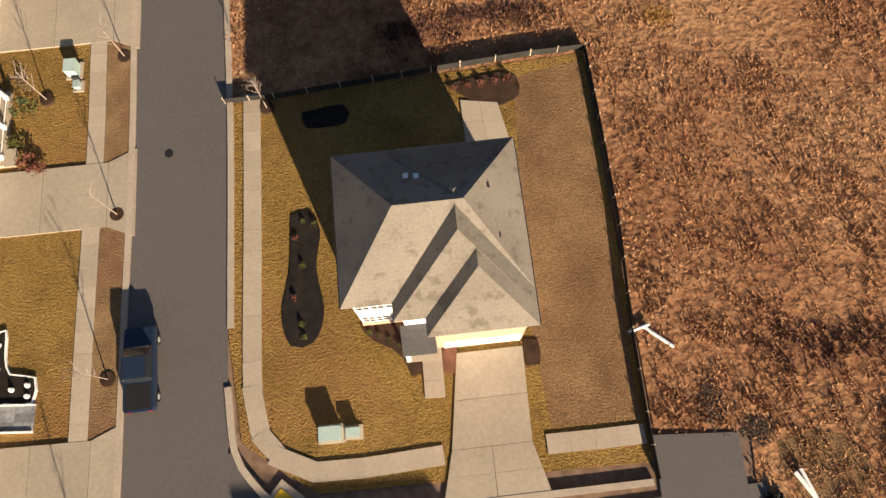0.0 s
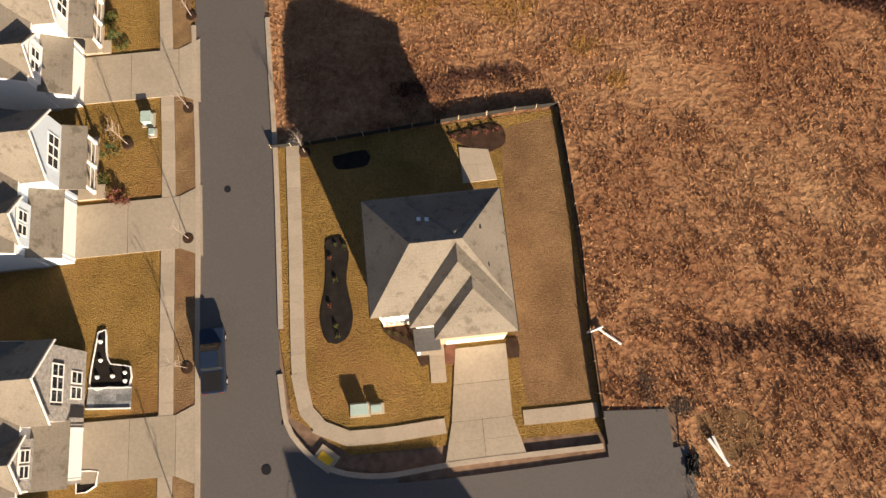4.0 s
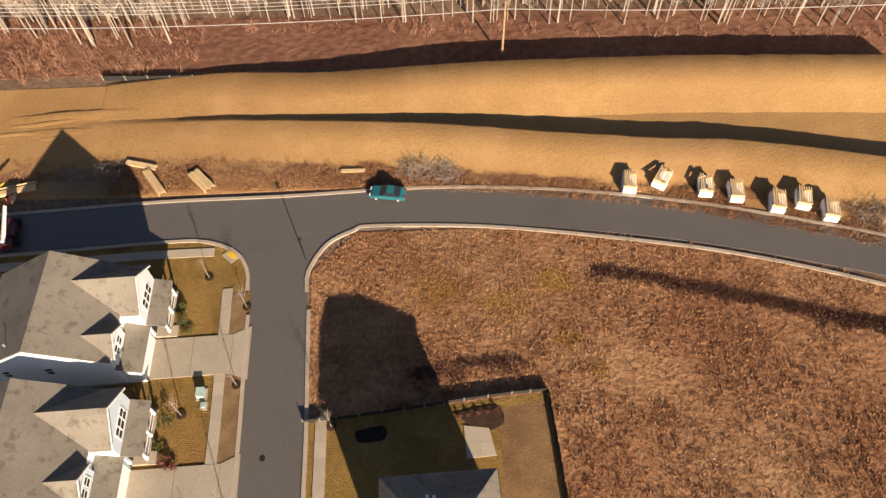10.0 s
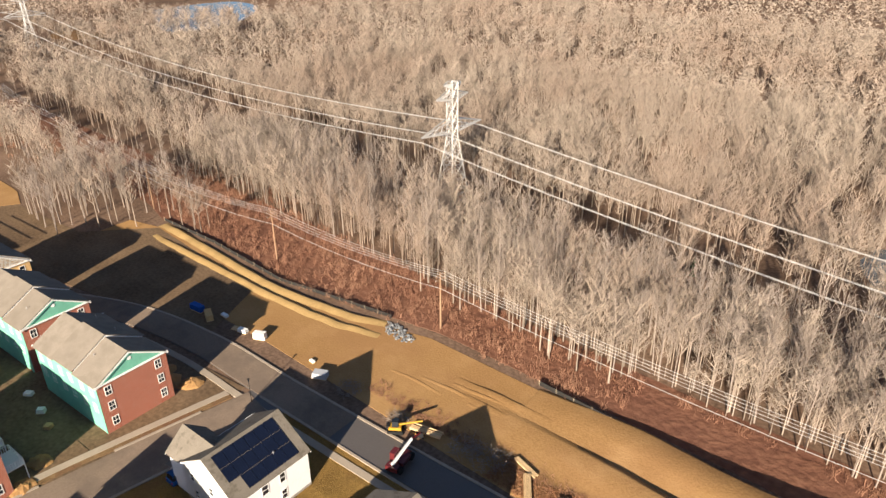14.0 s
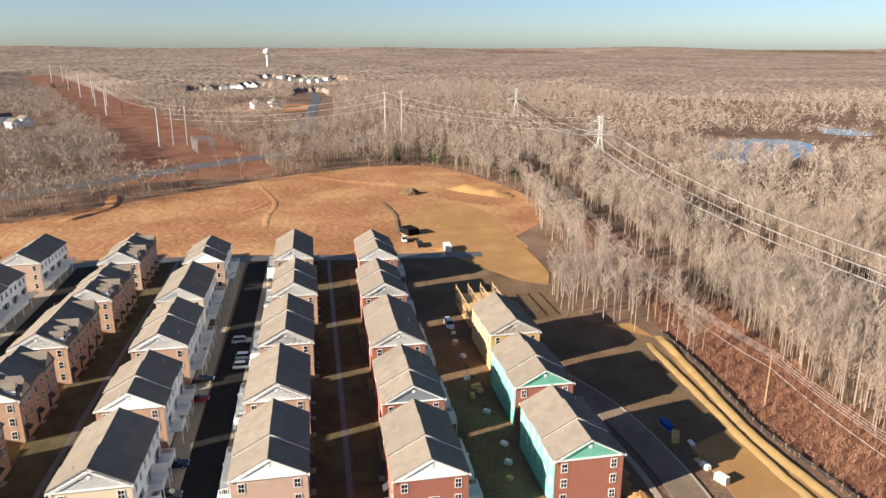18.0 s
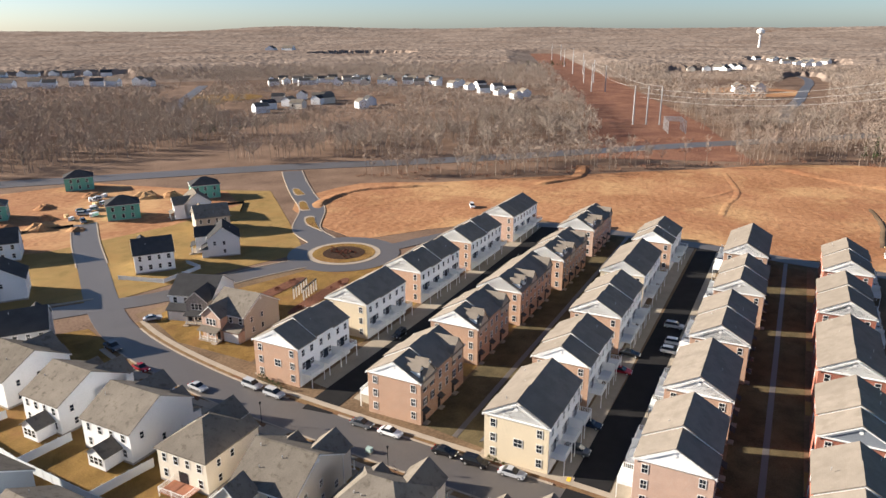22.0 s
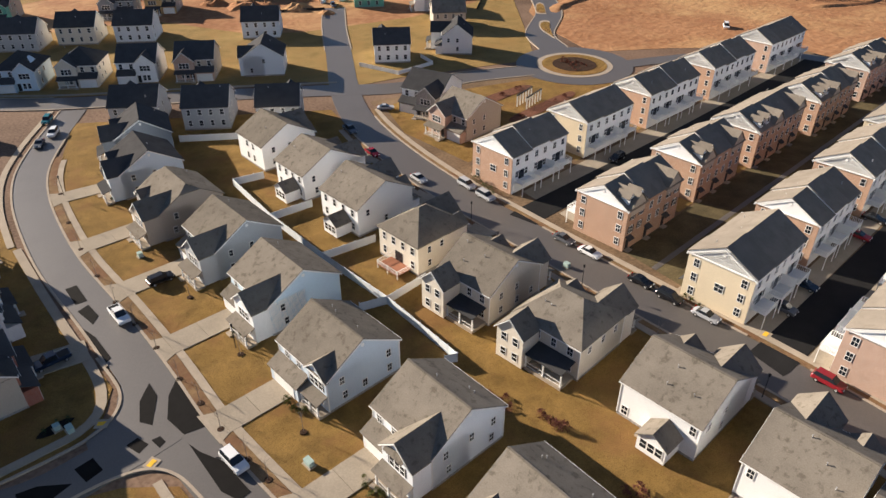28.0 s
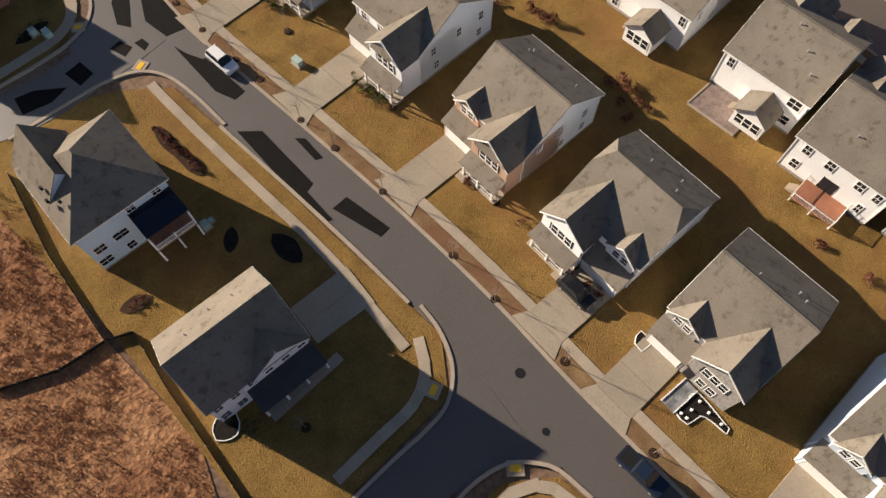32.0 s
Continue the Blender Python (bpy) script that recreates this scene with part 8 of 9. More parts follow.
def bundle(x, y, ang, w, d, h, material, label, cat):
    e = thing("site_bundle", x, y, ang, label, cat, "site materials")
    part("pallet", Shape().box(-w / 2, w / 2, -d / 2, d / 2, 0, 0.12), LUMBER, e)
    s = Shape()
    for k in range(3):
        s.box(-w / 2 + 0.05 * k, w / 2 - 0.04 * k, -d / 2 + 0.04, d / 2 - 0.04, 0.12 + k * h / 3, 0.1 + (k + 1) * h / 3)
    part("load", s, material, e)


for b_ in ((-83.2, 52.6, 30, 2.6, 1.6, 1.0, PAINT["silver"], "pallet of building material in pale grey wrap", "pallet"), (-118.6, 48.6, 10, 3.2, 1.3, 1.2, BLUEP, "pallet under a bright blue tarpaulin", "pallet"), (-114.4, 48.8, -20, 3.2, 1.4, 1.1, OSB, "pallet of raw boards", "pallet"), (-112.6, 51.2, 5, 1.8, 0.8, 0.4, WHITE, "white wrapped bundle on the soil", "pallet"),
           (-100.8, 51.8, 30, 2.4, 1.2, 1.3, WHITE, "white machine cover on the soil", "pallet"), (-105.0, 50.7, 20, 2.0, 1.0, 0.7, WHITE, "white wrapped bundle on the soil", "pallet"), (-87.8, 54.2, 0, 1.2, 0.6, 0.3, WHITE, "small white bundle on the clay", "pallet"),
           (-244, 12, 5, 6, 2.5, 2.2, WHITE, "white site trailer by the cleared field", "trailer"), (-250, 2, 5, 6, 2.2, 1.2, BLACK, "dark container by the cleared field", "container"), (-268, -2, 30, 7, 5, 2.5, PATCH, "dark covered soil heap", "soil heap")):
    bundle(*b_)
for k in range(16):
    x = -92 - rr.random() * 78
    bundle(x, 17.5 - (x + 92) * -0.125 + rr.uniform(-1.2, 1.6) - 0.0, rr.uniform(0, 90), rr.uniform(0.8, 1.6), rr.uniform(0.8, 1.2), rr.uniform(0.5, 1.1), rr.choice((WHITE, OSB, WHITE, GRADED, LUMBER)), "pallet of wrapped site material in the alley", "pallet")

# timber frame of the unfinished block
fr = thing("timber_frame", -180.0, 18.2, ROW, "open timber frame of a townhouse block being built", "timber frame")
for k in range(14):
    for q in range(4):
        part("stud", Shape().box(-9 + k * 1.4 - 0.06, -9 + k * 1.4 + 0.06, -5.4 + q * 3.6 - 0.06, -5.4 + q * 3.6 + 0.06, 0, 6.2 - (k % 3) * 0.8), LUMBER, fr)
for zz in (0.1, 2.9, 5.6):
    for q in range(4):
        part("plate", Shape().box(-9.1, 9.3, -5.5 + q * 3.6, -5.3 + q * 3.6, zz, zz + 0.14), LUMBER, fr)
    if zz < 5:
        part("floor_deck", Shape().box(-9.1, 9.3, -5.5, 5.5, zz + 0.14, zz + 0.2), OSB, fr)

# churned soil, pallets and vehicles on the building site
def soil_heap(x, y, r, h, material, label):
    s = Shape()
    n = 14
    for ring, (k, z) in enumerate(((1.0, -0.1), (0.72, 0.45), (0.38, 0.9))):
        for q in range(n):
            a = 2 * math.pi * q / n
            w = 1 + 0.25 * noisy(x + math.cos(a) * 3, y + math.sin(a) * 3, 1.5, ring + 0.5)
            s.v.append((math.cos(a) * r * k * w, math.sin(a) * r * k * 0.8 * w, h * z * (1 + 0.3 * rr.uniform(-1, 1)) if ring else z))
    s.v.append((0, 0, h))
    for ring in range(2):
        s.f += [(ring * n + q, ring * n + (q + 1) % n, ring * n + n + (q + 1) % n, ring * n + n + q) for q in range(n)]
    s.f += [(2 * n + q, 2 * n + (q + 1) % n, 3 * n) for q in range(n)]
    return tagged(part("soil_mound", s, material, m=pose(x, y, 0, 0, 0, rr.uniform(0, 180))), label, "soil heap", "soil heaps")


for x, y, r_, h_ in ((-95, -296, 6, 2.4), (-119.6, -269, 7, 2.2), (-103, -283, 9, 2.6), (-112, -281, 5, 1.6), (-128, -282, 4, 1.8), (-172, -283, 7, 2.6), (-180, -275, 6, 2.0), (-136, -300, 5, 1.5), (-160, -305, 6, 1.6), (-126, -256, 4, 1.2)):
    soil_heap(x, y, r_, h_, REDDIRT, "heap of dug red soil on the building site")
for x, y, r_, h_ in ((-96, 12, 2.2, 0.7), (-101, 33.6, 3.2, 0.9), (-97.4, 36.4, 2.6, 0.7), (-104, 35.2, 2.0, 0.5), (-92.4, 8.6, 2.4, 0.6), (-346, -2, 6, 3.0)):
    soil_heap(x, y, r_, h_, DIRT if x > -300 else GRADED, "heap of loose clay beside the unfinished block" if x > -300 else "dark covered soil heap")
for k in range(16):
    a_ = rr.random()
    x, y = -134 - 26 * a_ + rr.uniform(-5, 5), -268 - 30 * a_ + rr.uniform(-7, 7)
    if k < 7:
        car(x, y, rr.uniform(0, 360), "suv", rr.choice(("white", "silver", "grey", "white")), "parked work vehicle on the building site")
    else:
        bundle(x, y, rr.uniform(0, 90), rr.uniform(1.5, 3.5), rr.uniform(1, 2), rr.uniform(0.6, 1.6), rr.choice((WHITE, OSB, LUMBER, SIDING["pale_grey"])), "stack of building material on churned soil", "pallet")
for pts in ([(-100, -274), (-128, -262), (-122, -250)], [(-70, -322), (-96, -318), (-118, -330)], [(-172, -246), (-190, -238), (-178, -226)]):
    fence("silt_fence", pts, "black silt fence on the building site", SF, 0.9, 8.0, SILT, STAKE, 0.05, 0.08)

# ---- power lines ----
def lattice(x, y, ang, h, label):
    e = thing("pylon", x, y, ang, label, "pylon", "lattice pylons")
    b, t, w = h * 0.105, h * 0.03, h * 0.58
    def at(q, z):
        k = b + (t - b) * min(1, z / w) if z < w else t
        sx, sy = ((-1, -1), (1, -1), (1, 1), (-1, 1))[q % 4]
        return Vector((sx * k, sy * k, z))
    lv = [0, h * 0.13, h * 0.25, h * 0.36, h * 0.46, w, h * 0.68, h * 0.78, h * 0.88, h]
    for q in range(4):
        s = Shape()
        for z0, z1 in zip(lv, lv[1:]):
            s.tube(at(q, z0), at(q, z1), h * 0.006, n=4)
        part("leg", s, STEEL, e)
        s = Shape()
        for z0, z1 in zip(lv, lv[1:]):
            s.tube(at(q, z0), at(q + 1, z1), h * 0.0032, n=3).tube(at(q + 1, z0), at(q, z1), h * 0.0032, n=3).tube(at(q, z1), at(q + 1, z1), h * 0.0032, n=3)
        part("bracing", s, STEEL, e)
    for z, L, dp in ((h * 0.62, h * 0.33, h * 0.1), (h * 0.87, h * 0.17, h * 0.06), (h * 0.965, h * 0.09, h * 0.03)):
        for q in (-1, 1):
            s = Shape()
            tip = Vector((0, q * L, z + h * 0.02))
            for sx in (-1, 1):
                s.tube((sx * t, q * t, z), tip, h * 0.008, n=3).tube((sx * t, q * t, z + dp), tip, h * 0.006, n=3)
                for k in range(1, 5):
                    p0 = Vector((sx * t, q * t, z)).lerp(tip, k / 5)
                    p1 = Vector((sx * t, q * t, z + dp)).lerp(tip, k / 5 - 0.1)
                    s.tube(p0, p1, h * 0.0028, n=3)
                    s.tube(p0, Vector((-sx * t, q * t, z)).lerp(tip, k / 5 - 0.15), h * 0.0026, n=3)
            part("cross_arm", s, STEEL, e)
    return e


def wire(a, b, sag, r, name, label, group):
    """One hanging cable."""
    a, b = Vector(a), Vector(b)
    s = Shape()
    n = 16
    d = (b - a).normalized()
    u = d.cross(Vector((0, 0, 1))).normalized()
    for k in range(n + 1):
        p = a.lerp(b, k / n) - Vector((0, 0, sag * 4 * (k / n) * (1 - k / n)))
        s.v += [tuple(p + u * r), tuple(p - u * r * 0.5 + Vector((0, 0, r * 0.87))), tuple(p - u * r * 0.5 - Vector((0, 0, r * 0.87)))]
    for k in range(n):
        s.f += [(3 * k + q, 3 * k + (q + 1) % 3, 3 * k + 3 + (q + 1) % 3, 3 * k + 3 + q) for q in range(3)]
    tagged(part(name, s, WIRE), label, "power cable", group)


PY = [(-740, 110, 30), (-430, 117, 31), (-119, 122.3, 33), (195, 128, 33)]
for x, y, h in PY:
    lattice(x, y, 0, h, "grey steel lattice pylon standing in the wooded corridor")
for (x0, y0, h0), (x1, y1, h1) in zip(PY, PY[1:]):
    for dy, k in ((-0.33, 0.6), (-0.318, 0.6), (-0.006, 0.57), (0.006, 0.57), (0.33, 0.6), (0.318, 0.6)):
        wire((x0, y0 + dy * h0, h0 * k), (x1, y1 + dy * h1, h1 * k), 7, 0.07, "power_cable", "pale power cable strung between lattice pylons", "pylon cables")


def wood_pole(x, y, h):
    e = thing("utility_pole", x, y, 4, "brown wooden utility pole with cross-arms", "utility pole", "wooden utility poles")
    part("pole", Shape().tube((0, 0, 0), (0, 0, h), 0.2, 0.13, 8), WOODPOLE, e)
    for z in (h - 0.5, h - 1.5):
        part("cross_arm", Shape().box(-0.08, 0.08, -1.3, 1.3, z - 0.08, z + 0.08), WOODPOLE, e)
        for o in (-1.2, 1.2):
            part("insulator", Shape().tube((0, o, z + 0.08), (0, o, z + 0.3), 0.06, n=6), STEEL, e)


WP = [(-303, 67.4), (-240, 66), (-174.4, 65.5), (-126, 72), (-79, 77.6), (4.8, 83.1), (88, 88), (170, 92)]
for x, y in WP:
    wood_pole(x, y, 12.2)
for (x0, y0), (x1, y1) in zip(WP, WP[1:]):
    for o in (-1.2, -0.4, 0.4, 1.2):
        wire((x0, y0 + o, 11.9), (x1, y1 + o, 11.9), 1.2, 0.035, "overhead_cable", "thin overhead cable between wooden poles", "overhead cables")
    wire((x0, y0, 8.8), (x1, y1, 8.8), 1.2, 0.045, "overhead_cable", "thin overhead cable between wooden poles", "overhead cables")


def monopole(x, y, h, arms=True):
    e = thing("steel_pole", x, y, 65, "tall pale steel transmission pole", "transmission pole", "steel transmission poles")
    part("shaft", Shape().tube((0, 0, 0), (0, 0, h), 0.75, 0.4, 8), STEEL, e)
    if arms:
        for z in (h * 0.72, h * 0.84, h * 0.96):
            part("arm", Shape().tube((-2.6, 0, z), (2.6, 0, z + 0.4), 0.22, n=5), STEEL, e)


MP = [(-520, -20, 41), (-533, -8, 41), (-525, -188, 29), (-529, -179, 29), (-533, -170, 29), (-775, -330, 30), (-782, -316, 30), (-900, -395, 30), (-905, -383, 30), (-1060, -485, 32), (-1066, -470, 32), (-1250, -590, 34), (-1256, -575, 34), (-1500, -740, 36), (-1510, -722, 36)]
for x, y, h in MP:
    monopole(x, y, h, h > 40)
for a, b in ((0, 1), ):
    for z in (0.72, 0.84, 0.96):
        wire((-520, -20, 41 * z), (-430, 117, 31 * z), 5, 0.09, "power_cable", "pale power cable strung to the steel poles", "pole cables")
        wire((-520, -20, 41 * z), (-527, -184, 29 * z), 6, 0.09, "power_cable", "pale power cable strung to the steel poles", "pole cables")
for (x0, y0, h0), (x1, y1, h1) in ((MP[2], MP[5]), (MP[4], MP[6]), (MP[5], MP[7]), (MP[6], MP[8]), (MP[7], MP[9])):
    wire((x0, y0, h0), (x1, y1, h1), 5, 0.08, "power_cable", "pale power cable along the cleared corridor", "pole cables")
sub_ = thing("substation", -505, -150, 25, "small grey switchyard with steel gantries", "switchyard")
for k in range(5):
    part("gantry", Shape().tube((k * 6 - 12, -6, 0), (k * 6 - 12, -6, 9), 0.3, n=5).tube((k * 6 - 12, 6, 0), (k * 6 - 12, 6, 9), 0.3, n=5).tube((k * 6 - 12, -6, 9), (k * 6 - 12, 6, 9), 0.25, n=5), STEEL, sub_)


def lamp_post(x, y, h=4.2):
    e = thing("street_lamp", x, y, 0, "black street lamp on a slim post", "street lamp", "street lamps")
    part("post", Shape().tube((0, 0, 0), (0, 0, h), 0.07, 0.05, 7), BLACK, e)
    part("lantern", Shape().tube((0, 0, h), (0, 0, h + 0.45), 0.12, 0.2, 8).tube((0, 0, h + 0.45), (0, 0, h + 0.6), 0.24, 0.04, 8), BLACK, e)


for x, y in ((-19.9, 45.6), (-85.8, 40.8), (-79.2, -31.6), (-77.4, -66), (-75, -95), (-21.6, -86), (-89, -112), (-9.8, -155)):
    lamp_post(x, y)

# ---- roundabout ----
def disc(name, x, y, r, z, material, label, parent=None):
    return part(name, Shape().tube((x, y, -0.1), (x, y, z), r, n=40), material, parent)


RX_, RY_ = -161.5, -153.6
tagged(disc("roundabout_road", RX_, RY_, 18.6, 0.135, ASPHALT, ""), "asphalt ring of a small roundabout", "road", "", "structure")
isl = thing("roundabout_island", RX_, RY_, 0, "grassed roundabout island with pale apron and mulch bed", "traffic island")
disc("apron", 0, 0, 12.2, 0.2, KERB, "", isl)
disc("grass", 0, 0, 10.4, 0.27, LAWN, "", isl)
disc("mulch", 0, 0, 7.0, 0.34, MULCH, "", isl)
for k in range(26):
    a, r_ = rr.uniform(0, 6.283), rr.uniform(0.5, 6.6)
    shrub(RX_ + math.cos(a) * r_, RY_ + math.sin(a) * r_, "dry_shrub", rr.uniform(0.9, 1.5))
for pts in ([(-176, -178), (-184, -189), (-190, -196), (-187, -198), (-180, -190)], [(-196, -204), (-206, -217), (-204, -219), (-194, -208)], [(-215, -226), (-222, -238), (-220, -240), (-212, -229)]):
    tr = thing("traffic_island", 0, 0, 0, "kerbed island planted with dry grass in the entry road", "traffic island", "entry road islands")
    ln = [(v.x, v.y) for v in curve(list(pts) + [pts[0]], 1.0)][:-1]
    part("kerb_edge", Shape().prism(ln, -0.1, 0.22), KERB, tr)
    cx, cy = sum(p[0] for p in ln) / len(ln), sum(p[1] for p in ln) / len(ln)
    part("planting", Shape().prism([(cx + (x - cx) * 0.82, cy + (y - cy) * 0.82) for x, y in ln], 0, 0.27), LAWN, tr)
for pts in ([(-116, -128), (-140, -133), (-142, -137), (-117, -132)], [(-118, -143), (-136, -146), (-134, -149), (-116, -147)], [(-97, -119), (-108, -121), (-110, -125), (-98, -124)]):
    bed(pts, REDMULCH, "red-brown mulch bed with dry shrubs in the garden square")
    for k in range(5):
        u = rr.random()
        shrub(pts[0][0] + (pts[1][0] - pts[0][0]) * u, (pts[0][1] + pts[3][1]) / 2 + (pts[1][1] - pts[0][1]) * u, "dry_shrub", rr.uniform(1.0, 1.7))
for k in range(9):
    shrub(-86.9 + 0.14 * k, -109.6 + k * 1.05, "evergreen", rr.uniform(0.9, 1.2))
for k in range(6):
    shrub(-89.6 + 0.14 * k, -53.4 + k * 1.5, "shrub", rr.uniform(0.9, 1.2))
arch = thing("garden_pavilion", -127, -138.4, 20, "open white-posted garden pavilion in a planted square", "pavilion")
for k in range(6):
    for q in (0, 1):
        part("post", Shape().box(k * 1.6 - 4.15, k * 1.6 - 3.85, q * 3 - 0.15, q * 3 + 0.15, 0, 3.2), WHITE, arch)
part("beam", Shape().box(-4.3, 4.3, -0.2, 0.2, 3.2, 3.5), SHINGLE2, arch)
part("beam", Shape().box(-4.3, 4.3, 2.8, 3.2, 3.2, 3.5), SHINGLE2, arch)

# ---- solar panels ----
for r_ in range(3):
    for c_ in range(6):
        k = 3.8 / 5.8
        y0 = 5.6 - r_ * 1.72
        sp = Shape().extrude([(-4.6 + c_ * 1.62, y0, 6.2 + (5.8 - y0) * k + 0.24), (-3.04 + c_ * 1.62, y0, 6.2 + (5.8 - y0) * k + 0.24), (-3.04 + c_ * 1.62, y0 - 1.66, 6.2 + (5.8 - y0 + 1.66) * k + 0.24), (-4.6 + c_ * 1.62, y0 - 1.66, 6.2 + (5.8 - y0 + 1.66) * k + 0.24)], (0, 0, 0.05))
        if not (r_ == 0 and c_ == 5):
            tagged(part("solar_panel", sp, SOLAR, m=pose(-69.4, 30.6, 0, 0, 0, -84)), "dark blue solar panel lying on a shingle roof", "solar panel", "roof solar panels")
tagged(part("paver_patio", Shape().prism([(v.x, v.y) for v in curve([(-62.6, 27.0), (-63.0, 33.8), (-60.2, 34.8), (-57.8, 32.6), (-58.0, 29), (-60.6, 26.6), (-62.6, 27.0)], 0.8)][:-1], 0, 0.16), PAVER), "brown paver patio behind the house", "patio", "", "structure")
PATIO = [(-56.8, -23.4), (-57.8, -16.5), (-63.3, -17.1), (-62.3, -24.0)]
STONE_PAVING = blotch(mat("stone_paving", (0.24, 0.185, 0.16), 0.9, 0.25, 1, 6, 0.3), 1.2, (0.13, 0.10, 0.09), 0.6)
tagged(part("stone_patio", Shape().prism(PATIO, 0, 0.17), STONE_PAVING), "grey-brown stone patio behind the house", "patio", "", "structure")
for a_, b_ in ((0, 1), (0, 3)):
    tagged(part("patio_edging", ribbon([Vector((*PATIO[a_], 0)), Vector((*PATIO[b_], 0))], -0.12, 0.12, 0, 0.24), CONC), "pale stone edging of the patio", "edging", "", "structure")

# ---- loose things on the field ----
jk = thing("fallen_pipe", 11.9, 8.4, -35, "white plastic pipes lying across each other by the fence", "pipe", "white pipes")
part("pipe", Shape().tube((-0.2, 0, 0.1), (2.2, 0, 0.1), 0.12, n=8), WHITE, jk)
part("pipe", Shape().tube((-0.7, -0.9, 0.15), (0.1, 0.3, 0.3), 0.1, n=8), WHITE, jk)
jk = thing("fallen_pipe", 20.9, -1.6, -60, "white plastic pipes lying in the dry grass", "pipe", "white pipes")
part("pipe", Shape().tube((-1.2, 0, 0.3), (1.4, 0.2, 0.3), 0.14, n=8), WHITE, jk)
part("pipe", Shape().tube((-1.2, 0.4, 0.3), (1.3, 0.1, 0.3), 0.12, n=8), WHITE, jk)
hp = Shape()
for k in range(40):
    hp.tube((rr.uniform(-0.6, 0.6), rr.uniform(-0.9, 0.9), 0.05), (rr.uniform(-0.6, 0.6), rr.uniform(-0.9, 0.9), rr.uniform(0.2, 0.5)), 0.12, 0.05, 4)
tagged(part("rubbish_heap", hp, SILT, m=pose(18.9, -2.6, 0)), "heap of crumpled black plastic in the grass", "rubbish heap", "")
for x, y, w_, d_ in ((15.7, 3.6, 1.2, 2.2), (18.4, 2.0, 1.6, 1.2)):
    gs = Shape()
    for k in range(420):
        px_, py_ = rr.gauss(0, w_ * 0.33), rr.gauss(0, d_ * 0.33)
        gs.tube((px_, py_, 0.0), (px_, py_, rr.uniform(0.05, 0.1)), 0.055, 0.025, 4)
    tagged(part("gravel_heap", gs, GRAVEL, m=pose(x, y, 0.03)), "low heap of grey gravel in the grass", "gravel", "", "stuff")
tagged(part("sand_patch", Shape().prism([(v.x, v.y) for v in curve([(19.5, 1.2), (22.4, 2.0), (25.0, 0.6), (24.4, -1.8), (21.4, -2.4), (19.9, -0.8), (19.5, 1.2)], 0.8)][:-1], 0, 0.04), SIDELAWN), "pale sandy patch in the dry grass", "bare soil", "", "structure")

# ---- far settlements ----
def far_house(x, y, ang, wall, roofm, s=1.0):
    e = thing("distant_house", x, y, ang, "distant pale house among bare trees", "house", "distant houses")
    part("wall", gable_block(13 * s, 10 * s, 0, 6 * s, 9 * s), wall, e)
    part("roof", gable_roof(13 * s, 10 * s, 6 * s, 9 * s), roofm, e)
    for k in (1,) if x > -780 and y > -780 else ():
        part("window", Shape().box(k * 3 * s - 0.8, k * 3 * s + 0.8, 5 * s, 5 * s + 0.1, 2, 4.6), GLASS, e)


FW = [SIDING["white"], SIDING["white"], SIDING["pale_grey"], SIDING["beige"], SIDING["white"]]
for i, st in enumerate(STREETS):
    for (ax, ay), (bx, by) in zip(st, st[1:]):
        L = math.hypot(bx - ax, by - ay)
        gap = 17 if i < 5 else 21
        for k in range(max(2, int(L / gap))):
            u = (k + 0.5) / max(2, int(L / gap))
            q = (1 if k % 2 else -1) * rr.uniform(9, 15)
            x, y = ax + (bx - ax) * u - (by - ay) / L * q, ay + (by - ay) * u + (bx - ax) / L * q
            far_house(x, y, math.degrees(math.atan2(by - ay, bx - ax)) + rr.choice((0, 0, 90)), rr.choice(FW), rr.choice((SHINGLE, SHINGLE2, SHINGLE)), 1.0 if i < 5 else 1.25)
for x, y, a in ((-868, -190, 20), (-872, -168, 30), (-845, -182, 20)):
    far_house(x, y, a, SIDING["pale_grey"], SHINGLE, 1.2)
for i, (x, y) in enumerate([(-1497, -1681), (-440, -1660), (-520, -1640), (-633, -1658), (-1530, -1640)]):
    far_house(x, y, 30 + 20 * i, SIDING["white"], SHINGLE, 2.6)
wt = thing("water_tower", -2354, -466, 0, "white water tower on the far horizon", "water tower")
part("stem", Shape().tube((0, 0, 0), (0, 0, 50), 4, 3, 10), WHITE, wt)
part("tank", Shape().tube((0, 0, 48), (0, 0, 54), 4, 12, 14).tube((0, 0, 54), (0, 0, 62), 12, 11, 14).tube((0, 0, 62), (0, 0, 67), 11, 2, 14), WHITE, wt)
tagged(part("pond", Shape().prism([(v.x, v.y) for v in curve([(-546, 236), (-552, 270), (-546, 305), (-500, 300), (-446, 250), (-436, 204), (-470, 205), (-546, 236)], 6)][:-1], -0.1, 0.05), WATER), "still blue pond among bare woods", "water", "", "structure")
tagged(part("pond", Shape().prism([(v.x, v.y) for v in curve([(-640, 380), (-600, 402), (-570, 385), (-590, 360), (-640, 380)], 6)][:-1], -0.1, 0.05), WATER), "narrow blue pond among bare woods", "water", "", "structure")
tagged(part("flooded_hollow", Shape().prism([(v.x, v.y) for v in curve([(-30, 172), (-20, 175), (6, 173), (50, 170), (50, 138), (10, 137), (-4, 142), (-18, 145), (-30, 160), (-30, 172)], 3)][:-1], -0.1, 0.04), WATER), "flooded hollow of dark water in the woods", "water", "", "structure")
